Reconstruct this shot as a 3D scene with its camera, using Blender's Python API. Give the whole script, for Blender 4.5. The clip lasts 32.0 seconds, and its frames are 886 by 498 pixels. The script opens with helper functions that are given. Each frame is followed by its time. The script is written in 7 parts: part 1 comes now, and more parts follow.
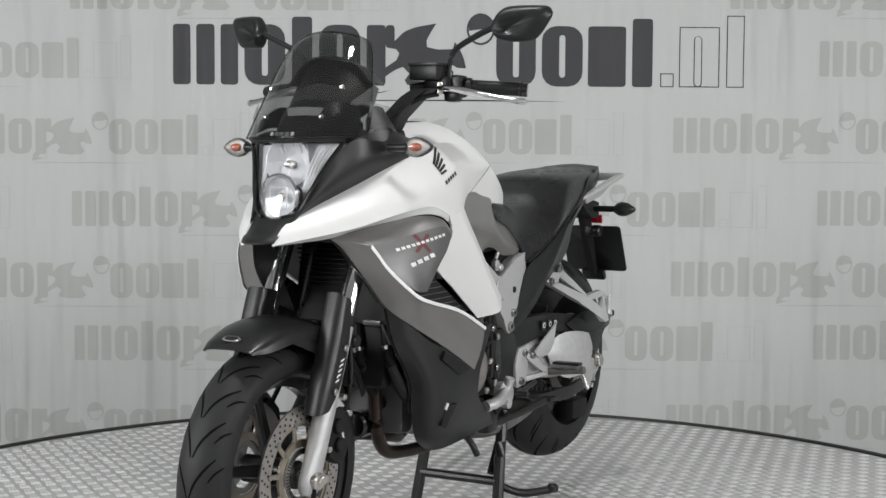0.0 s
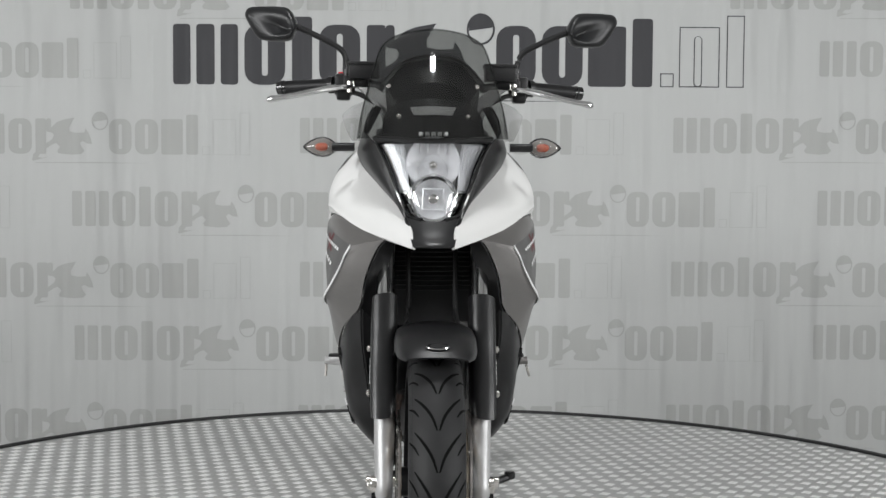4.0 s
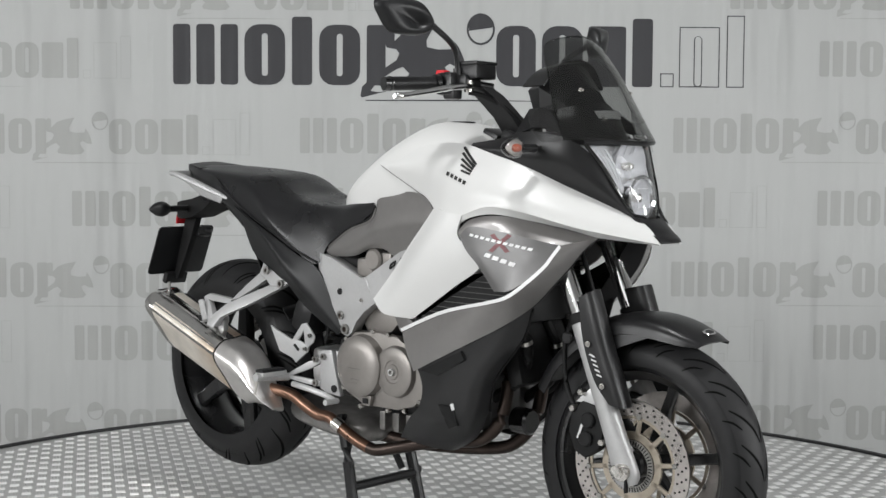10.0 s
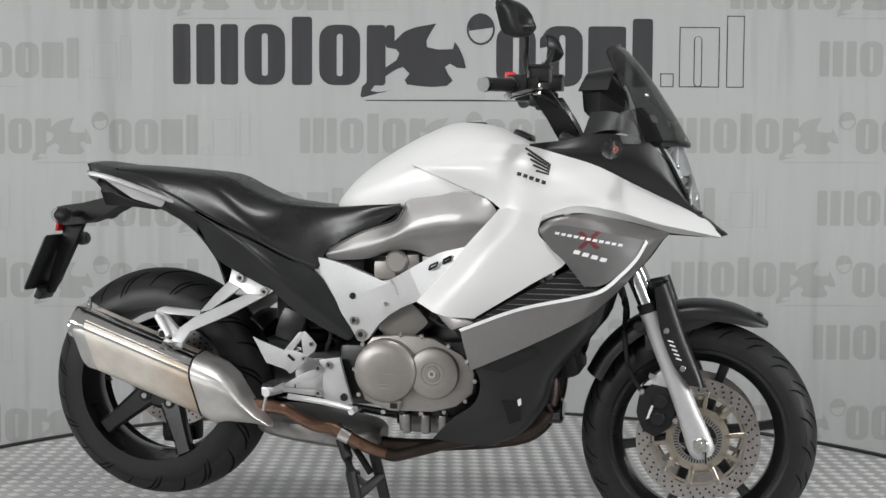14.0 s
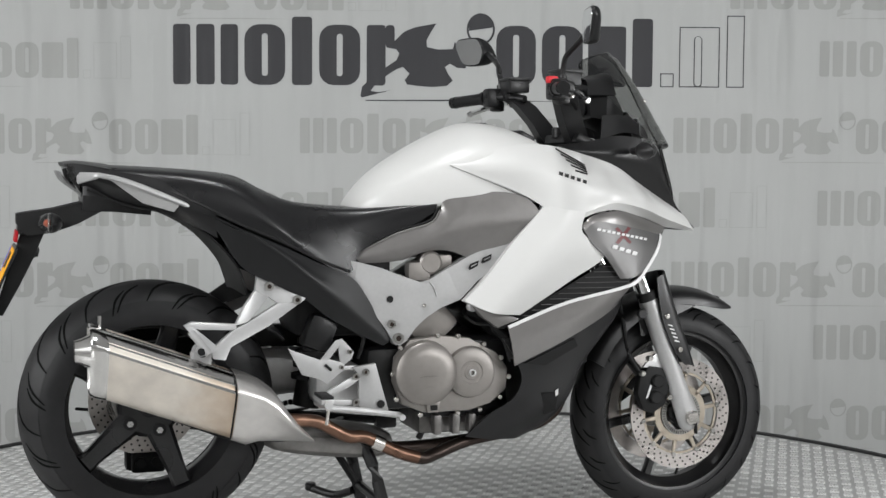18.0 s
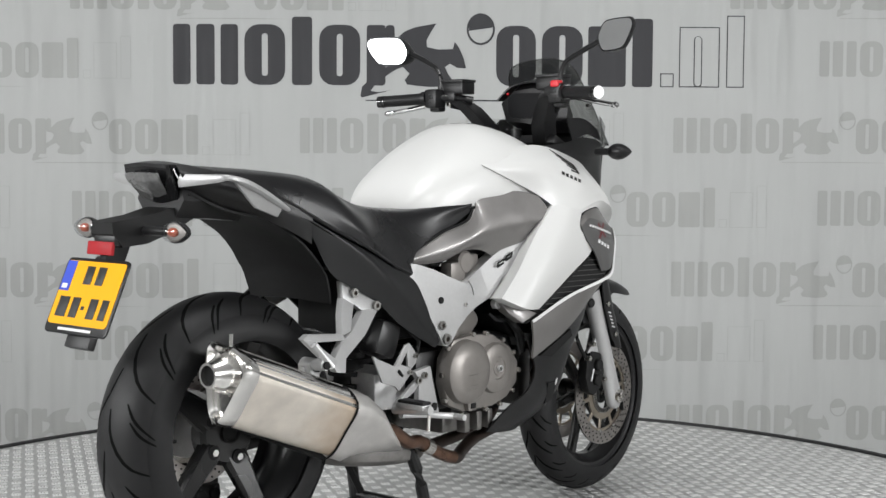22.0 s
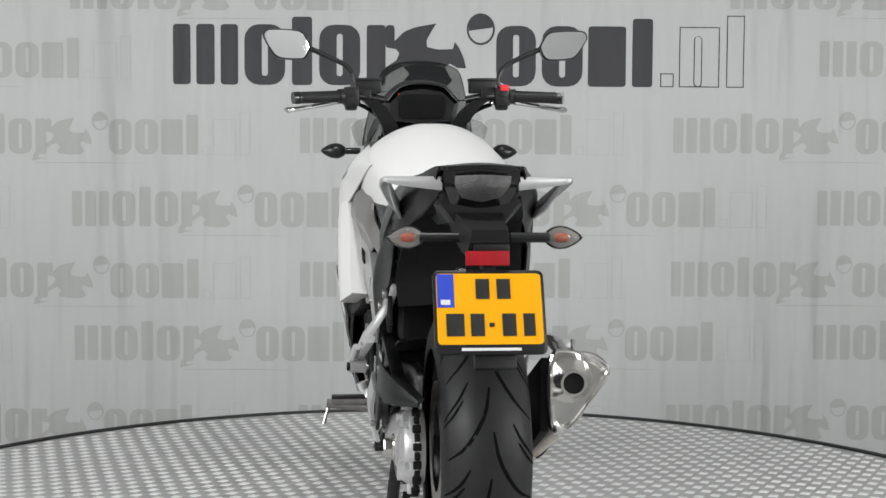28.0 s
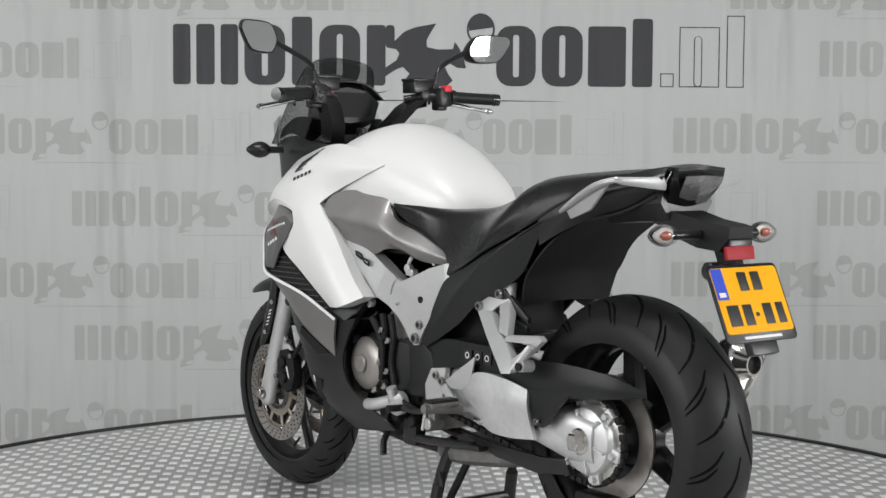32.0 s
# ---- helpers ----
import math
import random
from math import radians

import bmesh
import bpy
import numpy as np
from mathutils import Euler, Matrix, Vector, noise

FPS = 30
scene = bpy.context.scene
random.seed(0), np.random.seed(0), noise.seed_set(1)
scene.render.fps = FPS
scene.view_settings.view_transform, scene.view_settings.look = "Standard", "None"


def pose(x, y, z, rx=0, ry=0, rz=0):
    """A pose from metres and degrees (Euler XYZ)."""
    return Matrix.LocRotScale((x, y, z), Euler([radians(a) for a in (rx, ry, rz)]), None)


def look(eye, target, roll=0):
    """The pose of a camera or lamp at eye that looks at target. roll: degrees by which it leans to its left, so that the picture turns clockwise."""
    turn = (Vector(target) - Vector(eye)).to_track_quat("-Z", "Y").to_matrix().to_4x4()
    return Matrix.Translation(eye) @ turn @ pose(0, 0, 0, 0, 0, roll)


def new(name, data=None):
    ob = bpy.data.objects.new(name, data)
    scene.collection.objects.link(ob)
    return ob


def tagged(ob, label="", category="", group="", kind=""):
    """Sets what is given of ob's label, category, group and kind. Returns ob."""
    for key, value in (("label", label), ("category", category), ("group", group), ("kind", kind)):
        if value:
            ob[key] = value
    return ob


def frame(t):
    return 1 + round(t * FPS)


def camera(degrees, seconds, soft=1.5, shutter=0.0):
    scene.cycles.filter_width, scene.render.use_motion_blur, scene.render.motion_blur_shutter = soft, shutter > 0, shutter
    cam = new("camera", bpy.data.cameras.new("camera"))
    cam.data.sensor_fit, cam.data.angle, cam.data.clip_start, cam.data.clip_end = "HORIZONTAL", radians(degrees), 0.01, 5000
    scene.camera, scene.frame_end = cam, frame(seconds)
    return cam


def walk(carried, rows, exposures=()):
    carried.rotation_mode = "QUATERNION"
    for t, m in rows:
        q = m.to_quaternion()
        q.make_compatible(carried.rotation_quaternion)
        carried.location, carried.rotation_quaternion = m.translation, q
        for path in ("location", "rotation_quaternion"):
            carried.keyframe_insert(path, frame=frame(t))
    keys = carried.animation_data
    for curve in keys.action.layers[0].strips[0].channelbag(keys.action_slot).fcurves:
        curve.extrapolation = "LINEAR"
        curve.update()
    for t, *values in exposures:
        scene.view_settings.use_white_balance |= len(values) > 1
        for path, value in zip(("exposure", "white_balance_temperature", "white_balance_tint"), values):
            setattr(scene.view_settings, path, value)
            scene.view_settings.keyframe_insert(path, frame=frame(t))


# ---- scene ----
from mathutils.bvhtree import BVHTree

# one fixed camera in front of a showroom turntable
EYE = Vector((0.0, -3.681, 0.989))
AIM = EYE + 4.0 * Vector((0.00495, 0.99810, -0.06142))
cam = camera(35.49, 32.0)
walk(cam, [(0.0, look(EYE, AIM, 0.336)), (32.0, look(EYE, AIM, 0.336))],
     [(0.0, -0.05), (3.5, -0.10), (9.0, -0.10), (12.0, -0.20), (18.0, -0.23), (21.0, -0.11), (25.0, -0.0), (28.0, -0.02), (32.0, -0.13)])

# the turntable goes round evenly; heading of the bike in degrees at each second
AXIS_X = -0.0106
TURN = [(t, -119.78 + 7.694 * t) for t in range(33)]
BIKE_OFFSET = (0.012, -0.008, 0.0)   # the bike stands this far off the turntable's axis

# ---- light: ceiling softboxes of the photo bay ----
world = bpy.data.worlds.new("room_air")
scene.world = world
world.use_nodes = True
world.node_tree.nodes["Background"].inputs[0].default_value = (0.9, 0.95, 1.0, 1)
world.node_tree.nodes["Background"].inputs[1].default_value = 0.05


def softbox(name, place, target, sx, sy, watts, colour=(0.973, 0.98, 0.985)):
    lamp = bpy.data.lights.new(name, "AREA")
    lamp.shape, lamp.size, lamp.size_y, lamp.energy, lamp.color = "RECTANGLE", sx, sy, watts, colour
    ob = new(name, lamp)
    ob.matrix_world = look(place, target)
    return ob


softbox("ceiling_spot", (0.0, -1.0, 3.2), (0.0, -0.35, 0.3), 0.28, 0.28, 34)
softbox("backdrop_softbox", (-3.15, -1.15, 1.35), (-0.7, 2.3, -0.45), 2.4, 0.7, 43)
softbox("backdrop_softbox", (3.1, -1.3, 0.98), (0.7, 2.3, -0.2), 0.8, 0.7, 48)
softbox("front_softbox", (-3.3, -3.3, 1.9), (0, 0.4, 0.1), 1.1, 0.9, 92)
softbox("front_softbox", (3.3, -3.3, 1.9), (0, 0.4, 0.1), 1.1, 0.9, 62)
softbox("ceiling_tube", (-2.7, -5.2, 3.25), (-2.7, -6.1, 2.3), 3.0, 0.2, 100)
softbox("ceiling_tube", (2.7, -5.2, 3.25), (2.7, -6.1, 2.3), 3.0, 0.2, 100)


# ---- materials ----
def mat(name, colour, rough=0.5, metal=0.0, vary=0.08, grain=40.0, bump=0.0, bump_scale=300.0, coat=0.0, wear=0.0, spec=0.5, folds=0.0):
    m = bpy.data.materials.new(name)
    m.use_nodes = True
    nt = m.node_tree
    b = nt.nodes["Principled BSDF"]
    N = nt.nodes.new
    tc = N("ShaderNodeTexCoord")
    n1 = N("ShaderNodeTexNoise")
    n1.inputs["Scale"].default_value, n1.inputs["Detail"].default_value = grain, 5
    n2 = N("ShaderNodeTexNoise")
    n2.inputs["Scale"].default_value, n2.inputs["Detail"].default_value = grain / 9, 3
    for n in (n1, n2):
        nt.links.new(tc.outputs["Object"], n.inputs["Vector"])
    add = N("ShaderNodeMath")
    add.operation = "ADD"
    nt.links.new(n1.outputs[0], add.inputs[0])
    nt.links.new(n2.outputs[0], add.inputs[1])
    mr = N("ShaderNodeMapRange")
    mr.inputs["From Min"].default_value, mr.inputs["From Max"].default_value = 0.6, 1.4
    mr.inputs["To Min"].default_value, mr.inputs["To Max"].default_value = 1 - vary, 1 + vary
    nt.links.new(add.outputs[0], mr.inputs["Value"])
    mul = N("ShaderNodeVectorMath")
    mul.operation = "SCALE"
    mul.inputs[0].default_value = colour
    nt.links.new(mr.outputs[0], mul.inputs["Scale"])
    nt.links.new(mul.outputs[0], b.inputs["Base Color"])
    rr = N("ShaderNodeMapRange")
    rr.inputs["From Min"].default_value, rr.inputs["From Max"].default_value = 0.3, 0.7
    rr.inputs["To Min"].default_value, rr.inputs["To Max"].default_value = max(0.02, rough - min(0.05, vary * 0.6) - wear), rough + min(0.05, vary * 0.6) + wear
    nt.links.new(n2.outputs[0], rr.inputs["Value"])
    nt.links.new(rr.outputs[0], b.inputs["Roughness"])
    b.inputs["Metallic"].default_value = metal
    b.inputs["Coat Weight"].default_value = coat
    b.inputs["Coat Roughness"].default_value = 0.05
    b.inputs["Specular IOR Level"].default_value = spec
    if folds:
        mp, nf, bf = N("ShaderNodeMapping"), N("ShaderNodeTexNoise"), N("ShaderNodeBump")
        mp.inputs["Scale"].default_value = (3.2, 1.0, 0.35)
        nf.inputs["Scale"].default_value, nf.inputs["Detail"].default_value = 1.0, 3.0
        bf.inputs["Strength"].default_value, bf.inputs["Distance"].default_value = 1.0, folds
        nt.links.new(tc.outputs["Object"], mp.inputs["Vector"])
        nt.links.new(mp.outputs[0], nf.inputs["Vector"])
        nt.links.new(nf.outputs[0], bf.inputs["Height"])
        nt.links.new(bf.outputs[0], b.inputs["Normal"])
    if bump:
        n3 = N("ShaderNodeTexNoise")
        n3.inputs["Scale"].default_value, n3.inputs["Detail"].default_value = bump_scale, 4
        nt.links.new(tc.outputs["Object"], n3.inputs["Vector"])
        bp = N("ShaderNodeBump")
        bp.inputs["Strength"].default_value, bp.inputs["Distance"].default_value = bump, 0.001
        nt.links.new(n3.outputs[0], bp.inputs["Height"])
        nt.links.new(bp.outputs[0], b.inputs["Normal"])
    return m


def clear(name, tint, gloss=0.03, edge=0.035):
    """A thin clear or smoked pane: see-through, with a gloss that grows towards grazing angles."""
    m = bpy.data.materials.new(name)
    m.use_nodes = True
    nt = m.node_tree
    nt.nodes.clear()
    N = nt.nodes.new
    out, mix, tr, gl, fr = N("ShaderNodeOutputMaterial"), N("ShaderNodeMixShader"), N("ShaderNodeBsdfTransparent"), N("ShaderNodeBsdfGlossy"), N("ShaderNodeLayerWeight")
    pw, sc = N("ShaderNodeMath"), N("ShaderNodeMath")
    tr.inputs[0].default_value = (*tint, 1)
    gl.inputs["Roughness"].default_value = gloss
    fr.inputs["Blend"].default_value = 0.5
    pw.operation, sc.operation = "POWER", "MULTIPLY_ADD"
    pw.inputs[1].default_value = 4.0
    sc.inputs[1].default_value, sc.inputs[2].default_value = 0.6, edge
    nt.links.new(fr.outputs["Facing"], pw.inputs[0])
    nt.links.new(pw.outputs[0], sc.inputs[0])
    nt.links.new(sc.outputs[0], mix.inputs[0])
    nt.links.new(tr.outputs[0], mix.inputs[1])
    nt.links.new(gl.outputs[0], mix.inputs[2])
    nt.links.new(mix.outputs[0], out.inputs[0])
    return m


WHITE = mat("pearl_white_paint", (0.66, 0.66, 0.65), 0.36, vary=0.006, grain=60, coat=0.15)
GREY = mat("metallic_grey_paint", (0.205, 0.197, 0.192), 0.40, 0.5, vary=0.06, grain=500, coat=0.4)
DARKGREY = mat("dark_grey_panel", (0.125, 0.123, 0.122), 0.40, 0.4, vary=0.06, grain=400)
BLACK = mat("satin_black_plastic", (0.0115, 0.0115, 0.0121), 0.34, vary=0.15, grain=60, bump=0.07, bump_scale=1400, spec=0.40)
GLOSS = mat("gloss_black_paint", (0.007, 0.007, 0.0075), 0.16, vary=0.1, coat=0.5)
DEEP = mat("dull_black", (0.009, 0.009, 0.0092), 0.6, vary=0.2, grain=50, spec=0.25)
MATTE = mat("grey_black_moulding", (0.0115, 0.0118, 0.0125), 0.38, vary=0.1, grain=80, bump=0.08, bump_scale=1600, spec=0.32)
SEATM = mat("black_vinyl", (0.0105, 0.0105, 0.0115), 0.29, vary=0.1, grain=80, bump=0.12, bump_scale=900, spec=0.42)
RUBBER = mat("tyre_rubber", (0.012, 0.012, 0.0127), 0.46, vary=0.2, grain=45, bump=0.3, bump_scale=500, wear=0.06, spec=0.28)
# A little lighter than the tyre rubber, standing for grazing light on the tread.
TREAD = mat("front_lit_tread_rubber", (0.0165, 0.0165, 0.0172), 0.54, vary=0.2, grain=30, bump=0.25, bump_scale=400, wear=0.08, spec=0.3)
GROOVE = mat("tread_groove_black", (0.004, 0.004, 0.004), 0.9, spec=0.1)
ALU = mat("silver_painted_aluminium", (0.45, 0.45, 0.45), 0.40, 0.35, vary=0.05, grain=120, wear=0.04)
CAST = mat("cast_aluminium", (0.60, 0.60, 0.60), 0.42, 0.7, vary=0.12, grain=60, bump=0.3, bump_scale=700, wear=0.06)
ENGINE = mat("champagne_engine_paint", (0.268, 0.251, 0.236), 0.45, 0.65, vary=0.07, grain=70, wear=0.05)
CHROME = mat("polished_chrome", (0.74, 0.74, 0.74), 0.1, 1.0, vary=0.04)
STEEL = mat("brushed_steel", (0.62, 0.60, 0.57), 0.26, 1.0, vary=0.07, grain=90, wear=0.05)
HEATED = mat("heat_tinted_steel", (0.86, 0.80, 0.72), 0.44, 0.7, vary=0.24, grain=14, wear=0.05)
HEADER = mat("sooty_header_pipe", (0.045, 0.033, 0.028), 0.4, 0.8, vary=0.4, grain=25)
COPPER = mat("heat_browned_pipe", (0.20, 0.115, 0.08), 0.34, 0.9, vary=0.45, grain=30, wear=0.08)
GOLD = mat("gold_anodised", (0.42, 0.37, 0.305), 0.36, 0.9, vary=0.15, grain=60, wear=0.06)
DISC = mat("brake_disc_steel", (0.47, 0.44, 0.42), 0.34, 1.0, vary=0.2, grain=60, wear=0.06)
WHEELP = mat("satin_black_wheel_paint", (0.009, 0.009, 0.0095), 0.3, vary=0.1, coat=0.2)
AMBER = mat("amber_bulb", (0.36, 0.085, 0.045), 0.3)
RED = mat("red_reflector", (0.36, 0.012, 0.018), 0.45, spec=0.2, vary=0.15, grain=300)
REDSW = mat("red_switch", (0.65, 0.02, 0.03), 0.4)
YELLOW = mat("yellow_plate_sheet", (0.90, 0.41, 0.003), 0.45, vary=0.02, spec=0.2)
BLUE = mat("blue_plate_band", (0.03, 0.07, 0.55), 0.4)
DISPLAY = mat("dark_display", (0.012, 0.012, 0.013), 0.4, vary=0.05, spec=0.1)
INK = mat("black_print", (0.012, 0.012, 0.012), 0.5)
PALE = mat("pale_print", (0.75, 0.75, 0.75), 0.45)
REDINK = mat("dark_red_print", (0.13, 0.016, 0.02), 0.45)
MIRROR = mat("mirror_glass", (0.86, 0.87, 0.88), 0.02, 1.0, vary=0.0)
SMOKE = clear("smoked_screen", (0.61, 0.615, 0.61), 0.05, 0.06)
DEFLECT = clear("smoked_deflector", (0.84, 0.84, 0.84), 0.30, 0.015)
LENS = clear("clear_lens", (0.965, 0.97, 0.975), 0.04, 0.06)
REFLECT = mat("lamp_reflector", (0.84, 0.84, 0.86), 0.24, 0.2, vary=0.08, grain=80, bump=1.0, bump_scale=70)
DULL = mat("road_dulled_metal", (0.23, 0.222, 0.214), 0.5, 0.8, vary=0.35, grain=35, wear=0.08)
BOLT = mat("zinc_plated_steel", (0.33, 0.325, 0.31), 0.32, 0.9, vary=0.12, grain=80, wear=0.05)
SATIN = mat("satin_steel", (0.74, 0.72, 0.70), 0.34, 0.85, vary=0.12, grain=30, wear=0.06)
POLISH = mat("polished_steel", (0.80, 0.79, 0.77), 0.17, 1.0, vary=0.08, grain=40, wear=0.05)
REARLENS = mat("smoky_rear_lens", (0.19, 0.19, 0.19), 0.25, 0.3, vary=0.3, grain=120, coat=0.4, bump=0.6, bump_scale=160)


def heat_stain(m, x0, x1, brown):
    """Brown heat colour that grows from x0 to x1 along the bike, broken up by stains."""
    nt = m.node_tree
    N, L = nt.nodes.new, nt.links.new
    b = nt.nodes["Principled BSDF"]
    old = b.inputs["Base Color"].links[0].from_socket
    tc, sep, nz, add, mr, mix = N("ShaderNodeTexCoord"), N("ShaderNodeSeparateXYZ"), N("ShaderNodeTexNoise"), N("ShaderNodeMath"), N("ShaderNodeMapRange"), N("ShaderNodeMix")
    nz.inputs["Scale"].default_value, nz.inputs["Detail"].default_value = 22, 5
    add.operation, add.inputs[2].default_value = "MULTIPLY_ADD", 0.0
    add.inputs[1].default_value = 0.12
    L(tc.outputs["Object"], sep.inputs[0])
    L(tc.outputs["Object"], nz.inputs["Vector"])
    L(nz.outputs[0], add.inputs[0])
    L(sep.outputs[0], add.inputs[2])
    mr.inputs["From Min"].default_value, mr.inputs["From Max"].default_value = x0 + 0.06, x1 + 0.06
    mr.inputs["To Max"].default_value = 0.85
    L(add.outputs[0], mr.inputs["Value"])
    mix.data_type = "RGBA"
    mix.inputs[7].default_value = (*brown, 1)
    L(mr.outputs[0], mix.inputs[0])
    L(old, mix.inputs[6])
    L(mix.outputs[2], b.inputs["Base Color"])


heat_stain(HEATED, -0.72, -0.54, (0.50, 0.34, 0.20))


# ---- mesh helpers ----
def part(name, bm, material, parent=None, label="", m=None, angle=35, smooth=True):
    """Links a bmesh as one mesh object under a thing or a part."""
    if m is not None:
        bmesh.ops.transform(bm, matrix=m, verts=bm.verts)
    bmesh.ops.recalc_face_normals(bm, faces=bm.faces)
    me = bpy.data.meshes.new(name)
    bm.to_mesh(me)
    bm.free()
    if smooth:
        me.polygons.foreach_set("use_smooth", [True] * len(me.polygons))
        me.set_sharp_from_angle(angle=radians(angle))
    me.materials.append(material)
    ob = new(name, me)
    ob.parent = parent
    if label:
        tagged(ob, label)
    return ob


def crom(pts, n):
    """n points along a smooth curve through pts."""
    P = [Vector(p) for p in pts]
    P = [2 * P[0] - P[1]] + P + [2 * P[-1] - P[-2]]
    out = []
    for i in range(n):
        u = i / (n - 1) * (len(P) - 3)
        k = min(int(u), len(P) - 4)
        t = u - k
        a, b, c, d = P[k:k + 4]
        out.append(0.5 * ((2 * b) + (c - a) * t + (2 * a - 5 * b + 4 * c - d) * t * t + (3 * b - a - 3 * c + d) * t ** 3))
    return out


def between(a, b):
    """The row halfway between two rows of points."""
    return [tuple((u + v) / 2 for u, v in zip(p, q)) for p, q in zip(a, b)]


def mirrored(pts, s):
    return [(p[0], p[1] * s, p[2]) for p in pts]


def shell(rows, nu=20, nv=9, thick=0.004, s=1):
    """A panel of even thickness through rows of points (s=-1: its mirror image)."""
    R = [crom(mirrored(r, s), nu) for r in rows]
    cols = [crom([r[i] for r in R], nv) for i in range(nu)]
    bm = bmesh.new()
    nrm = []
    for i in range(nu):
        line = []
        for j in range(nv):
            du = cols[min(i + 1, nu - 1)][j] - cols[max(i - 1, 0)][j]
            dv = cols[i][min(j + 1, nv - 1)] - cols[i][max(j - 1, 0)]
            n = du.cross(dv)
            line.append(n.normalized() if n.length > 1e-9 else Vector((0, s, 0)))
        nrm.append(line)
    mid = nrm[nu // 2][nv // 2]
    cen = cols[nu // 2][nv // 2]
    sign = 1 if mid.dot(Vector((0, cen.y, 0)) if abs(cen.y) > 0.02 else Vector((0, 0, 1))) > 0 else -1
    A = [[bm.verts.new(cols[i][j]) for j in range(nv)] for i in range(nu)]
    B = [[bm.verts.new(cols[i][j] - sign * thick * nrm[i][j]) for j in range(nv)] for i in range(nu)]
    for i in range(nu - 1):
        for j in range(nv - 1):
            bm.faces.new((A[i][j], A[i + 1][j], A[i + 1][j + 1], A[i][j + 1]))
            bm.faces.new((B[i][j], B[i][j + 1], B[i + 1][j + 1], B[i + 1][j]))
    for i in range(nu - 1):
        bm.faces.new((A[i][0], B[i][0], B[i + 1][0], A[i + 1][0]))
        bm.faces.new((A[i][-1], A[i + 1][-1], B[i + 1][-1], B[i][-1]))
    for j in range(nv - 1):
        bm.faces.new((A[0][j], A[0][j + 1], B[0][j + 1], B[0][j]))
        bm.faces.new((A[-1][j], B[-1][j], B[-1][j + 1], A[-1][j + 1]))
    return bm


def loft(rings, caps=True, nlong=0):
    """Skins closed rings of equal length; nlong > 0 smooths along the length."""
    if nlong:
        k = len(rings[0])
        lines = [crom([r[i] for r in rings], nlong) for i in range(k)]
        rings = [[lines[i][j] for i in range(k)] for j in range(nlong)]
    bm = bmesh.new()
    V = [[bm.verts.new(p) for p in r] for r in rings]
    k = len(V[0])
    for a, b in zip(V, V[1:]):
        for i in range(k):
            bm.faces.new((a[i], a[(i + 1) % k], b[(i + 1) % k], b[i]))
    if caps:
        bm.faces.new(V[0])
        bm.faces.new(V[-1])
    return bm


def join(*bms):
    me = bpy.data.meshes.new("tmp")
    out = bmesh.new()
    for b in bms:
        b.to_mesh(me)
        b.free()
        out.from_mesh(me)
    bpy.data.meshes.remove(me)
    return out


def tube(pts, r, seg=10, n=0, r_end=None):
    """A round bar along a curve; r may shrink to r_end."""
    P = crom(pts, n) if n else [Vector(p) for p in pts]
    bm_rings = []
    up = Vector((0, 0, 1))
    for i, p in enumerate(P):
        d = (P[min(i + 1, len(P) - 1)] - P[max(i - 1, 0)]).normalized()
        a = d.cross(up if abs(d.z) < 0.95 else Vector((0, 1, 0))).normalized()
        b = d.cross(a)
        rr = r if r_end is None else r + (r_end - r) * i / (len(P) - 1)
        bm_rings.append([p + rr * (math.cos(2 * math.pi * k / seg) * a + math.sin(2 * math.pi * k / seg) * b) for k in range(seg)])
    return loft(bm_rings)


def lathe(profile, centre, seg=48, axis="y"):
    """Turns (radius, along) points round an axis through centre; the profile closes on itself."""
    bm = bmesh.new()
    rings = []
    c = Vector(centre)
    for k in range(seg):
        a = 2 * math.pi * k / seg
        ring = []
        for r, h in profile:
            u, v = r * math.cos(a), r * math.sin(a)
            p = {"y": (u, h, v), "x": (h, u, v), "z": (u, v, h)}[axis]
            ring.append(bm.verts.new(c + Vector(p)))
        rings.append(ring)
    m = len(profile)
    for k in range(seg):
        a, b = rings[k], rings[(k + 1) % seg]
        for i in range(m):
            j = (i + 1) % m
            if profile[i][0] < 1e-6 and profile[j][0] < 1e-6:
                continue
            bm.faces.new((a[i], a[j], b[j], b[i]))
    bmesh.ops.remove_doubles(bm, verts=bm.verts, dist=1e-5)
    return bm


def disc(centre, r, h, seg=24, axis="y", bev=0.0):
    b = min(bev, h / 2.1)
    return lathe([(0, -h / 2), (r - b, -h / 2), (r, -h / 2 + b), (r, h / 2 - b), (r - b, h / 2), (0, h / 2)], centre, seg, axis)


def plate(pts, y0, y1, bev=0.0, s=1):
    """A flat plate with an outline in x and z, between two side planes."""
    bm = bmesh.new()
    f = bm.faces.new([bm.verts.new((x, y0 * s, z)) for x, z in pts])
    g = bmesh.ops.extrude_face_region(bm, geom=[f])
    bmesh.ops.translate(bm, vec=(0, (y1 - y0) * s, 0), verts=[v for v in g["geom"] if isinstance(v, bmesh.types.BMVert)])
    if bev:
        bmesh.ops.bevel(bm, geom=[e for e in bm.edges], offset=bev, segments=2, profile=0.6, affect="EDGES", clamp_overlap=True)
    return bm


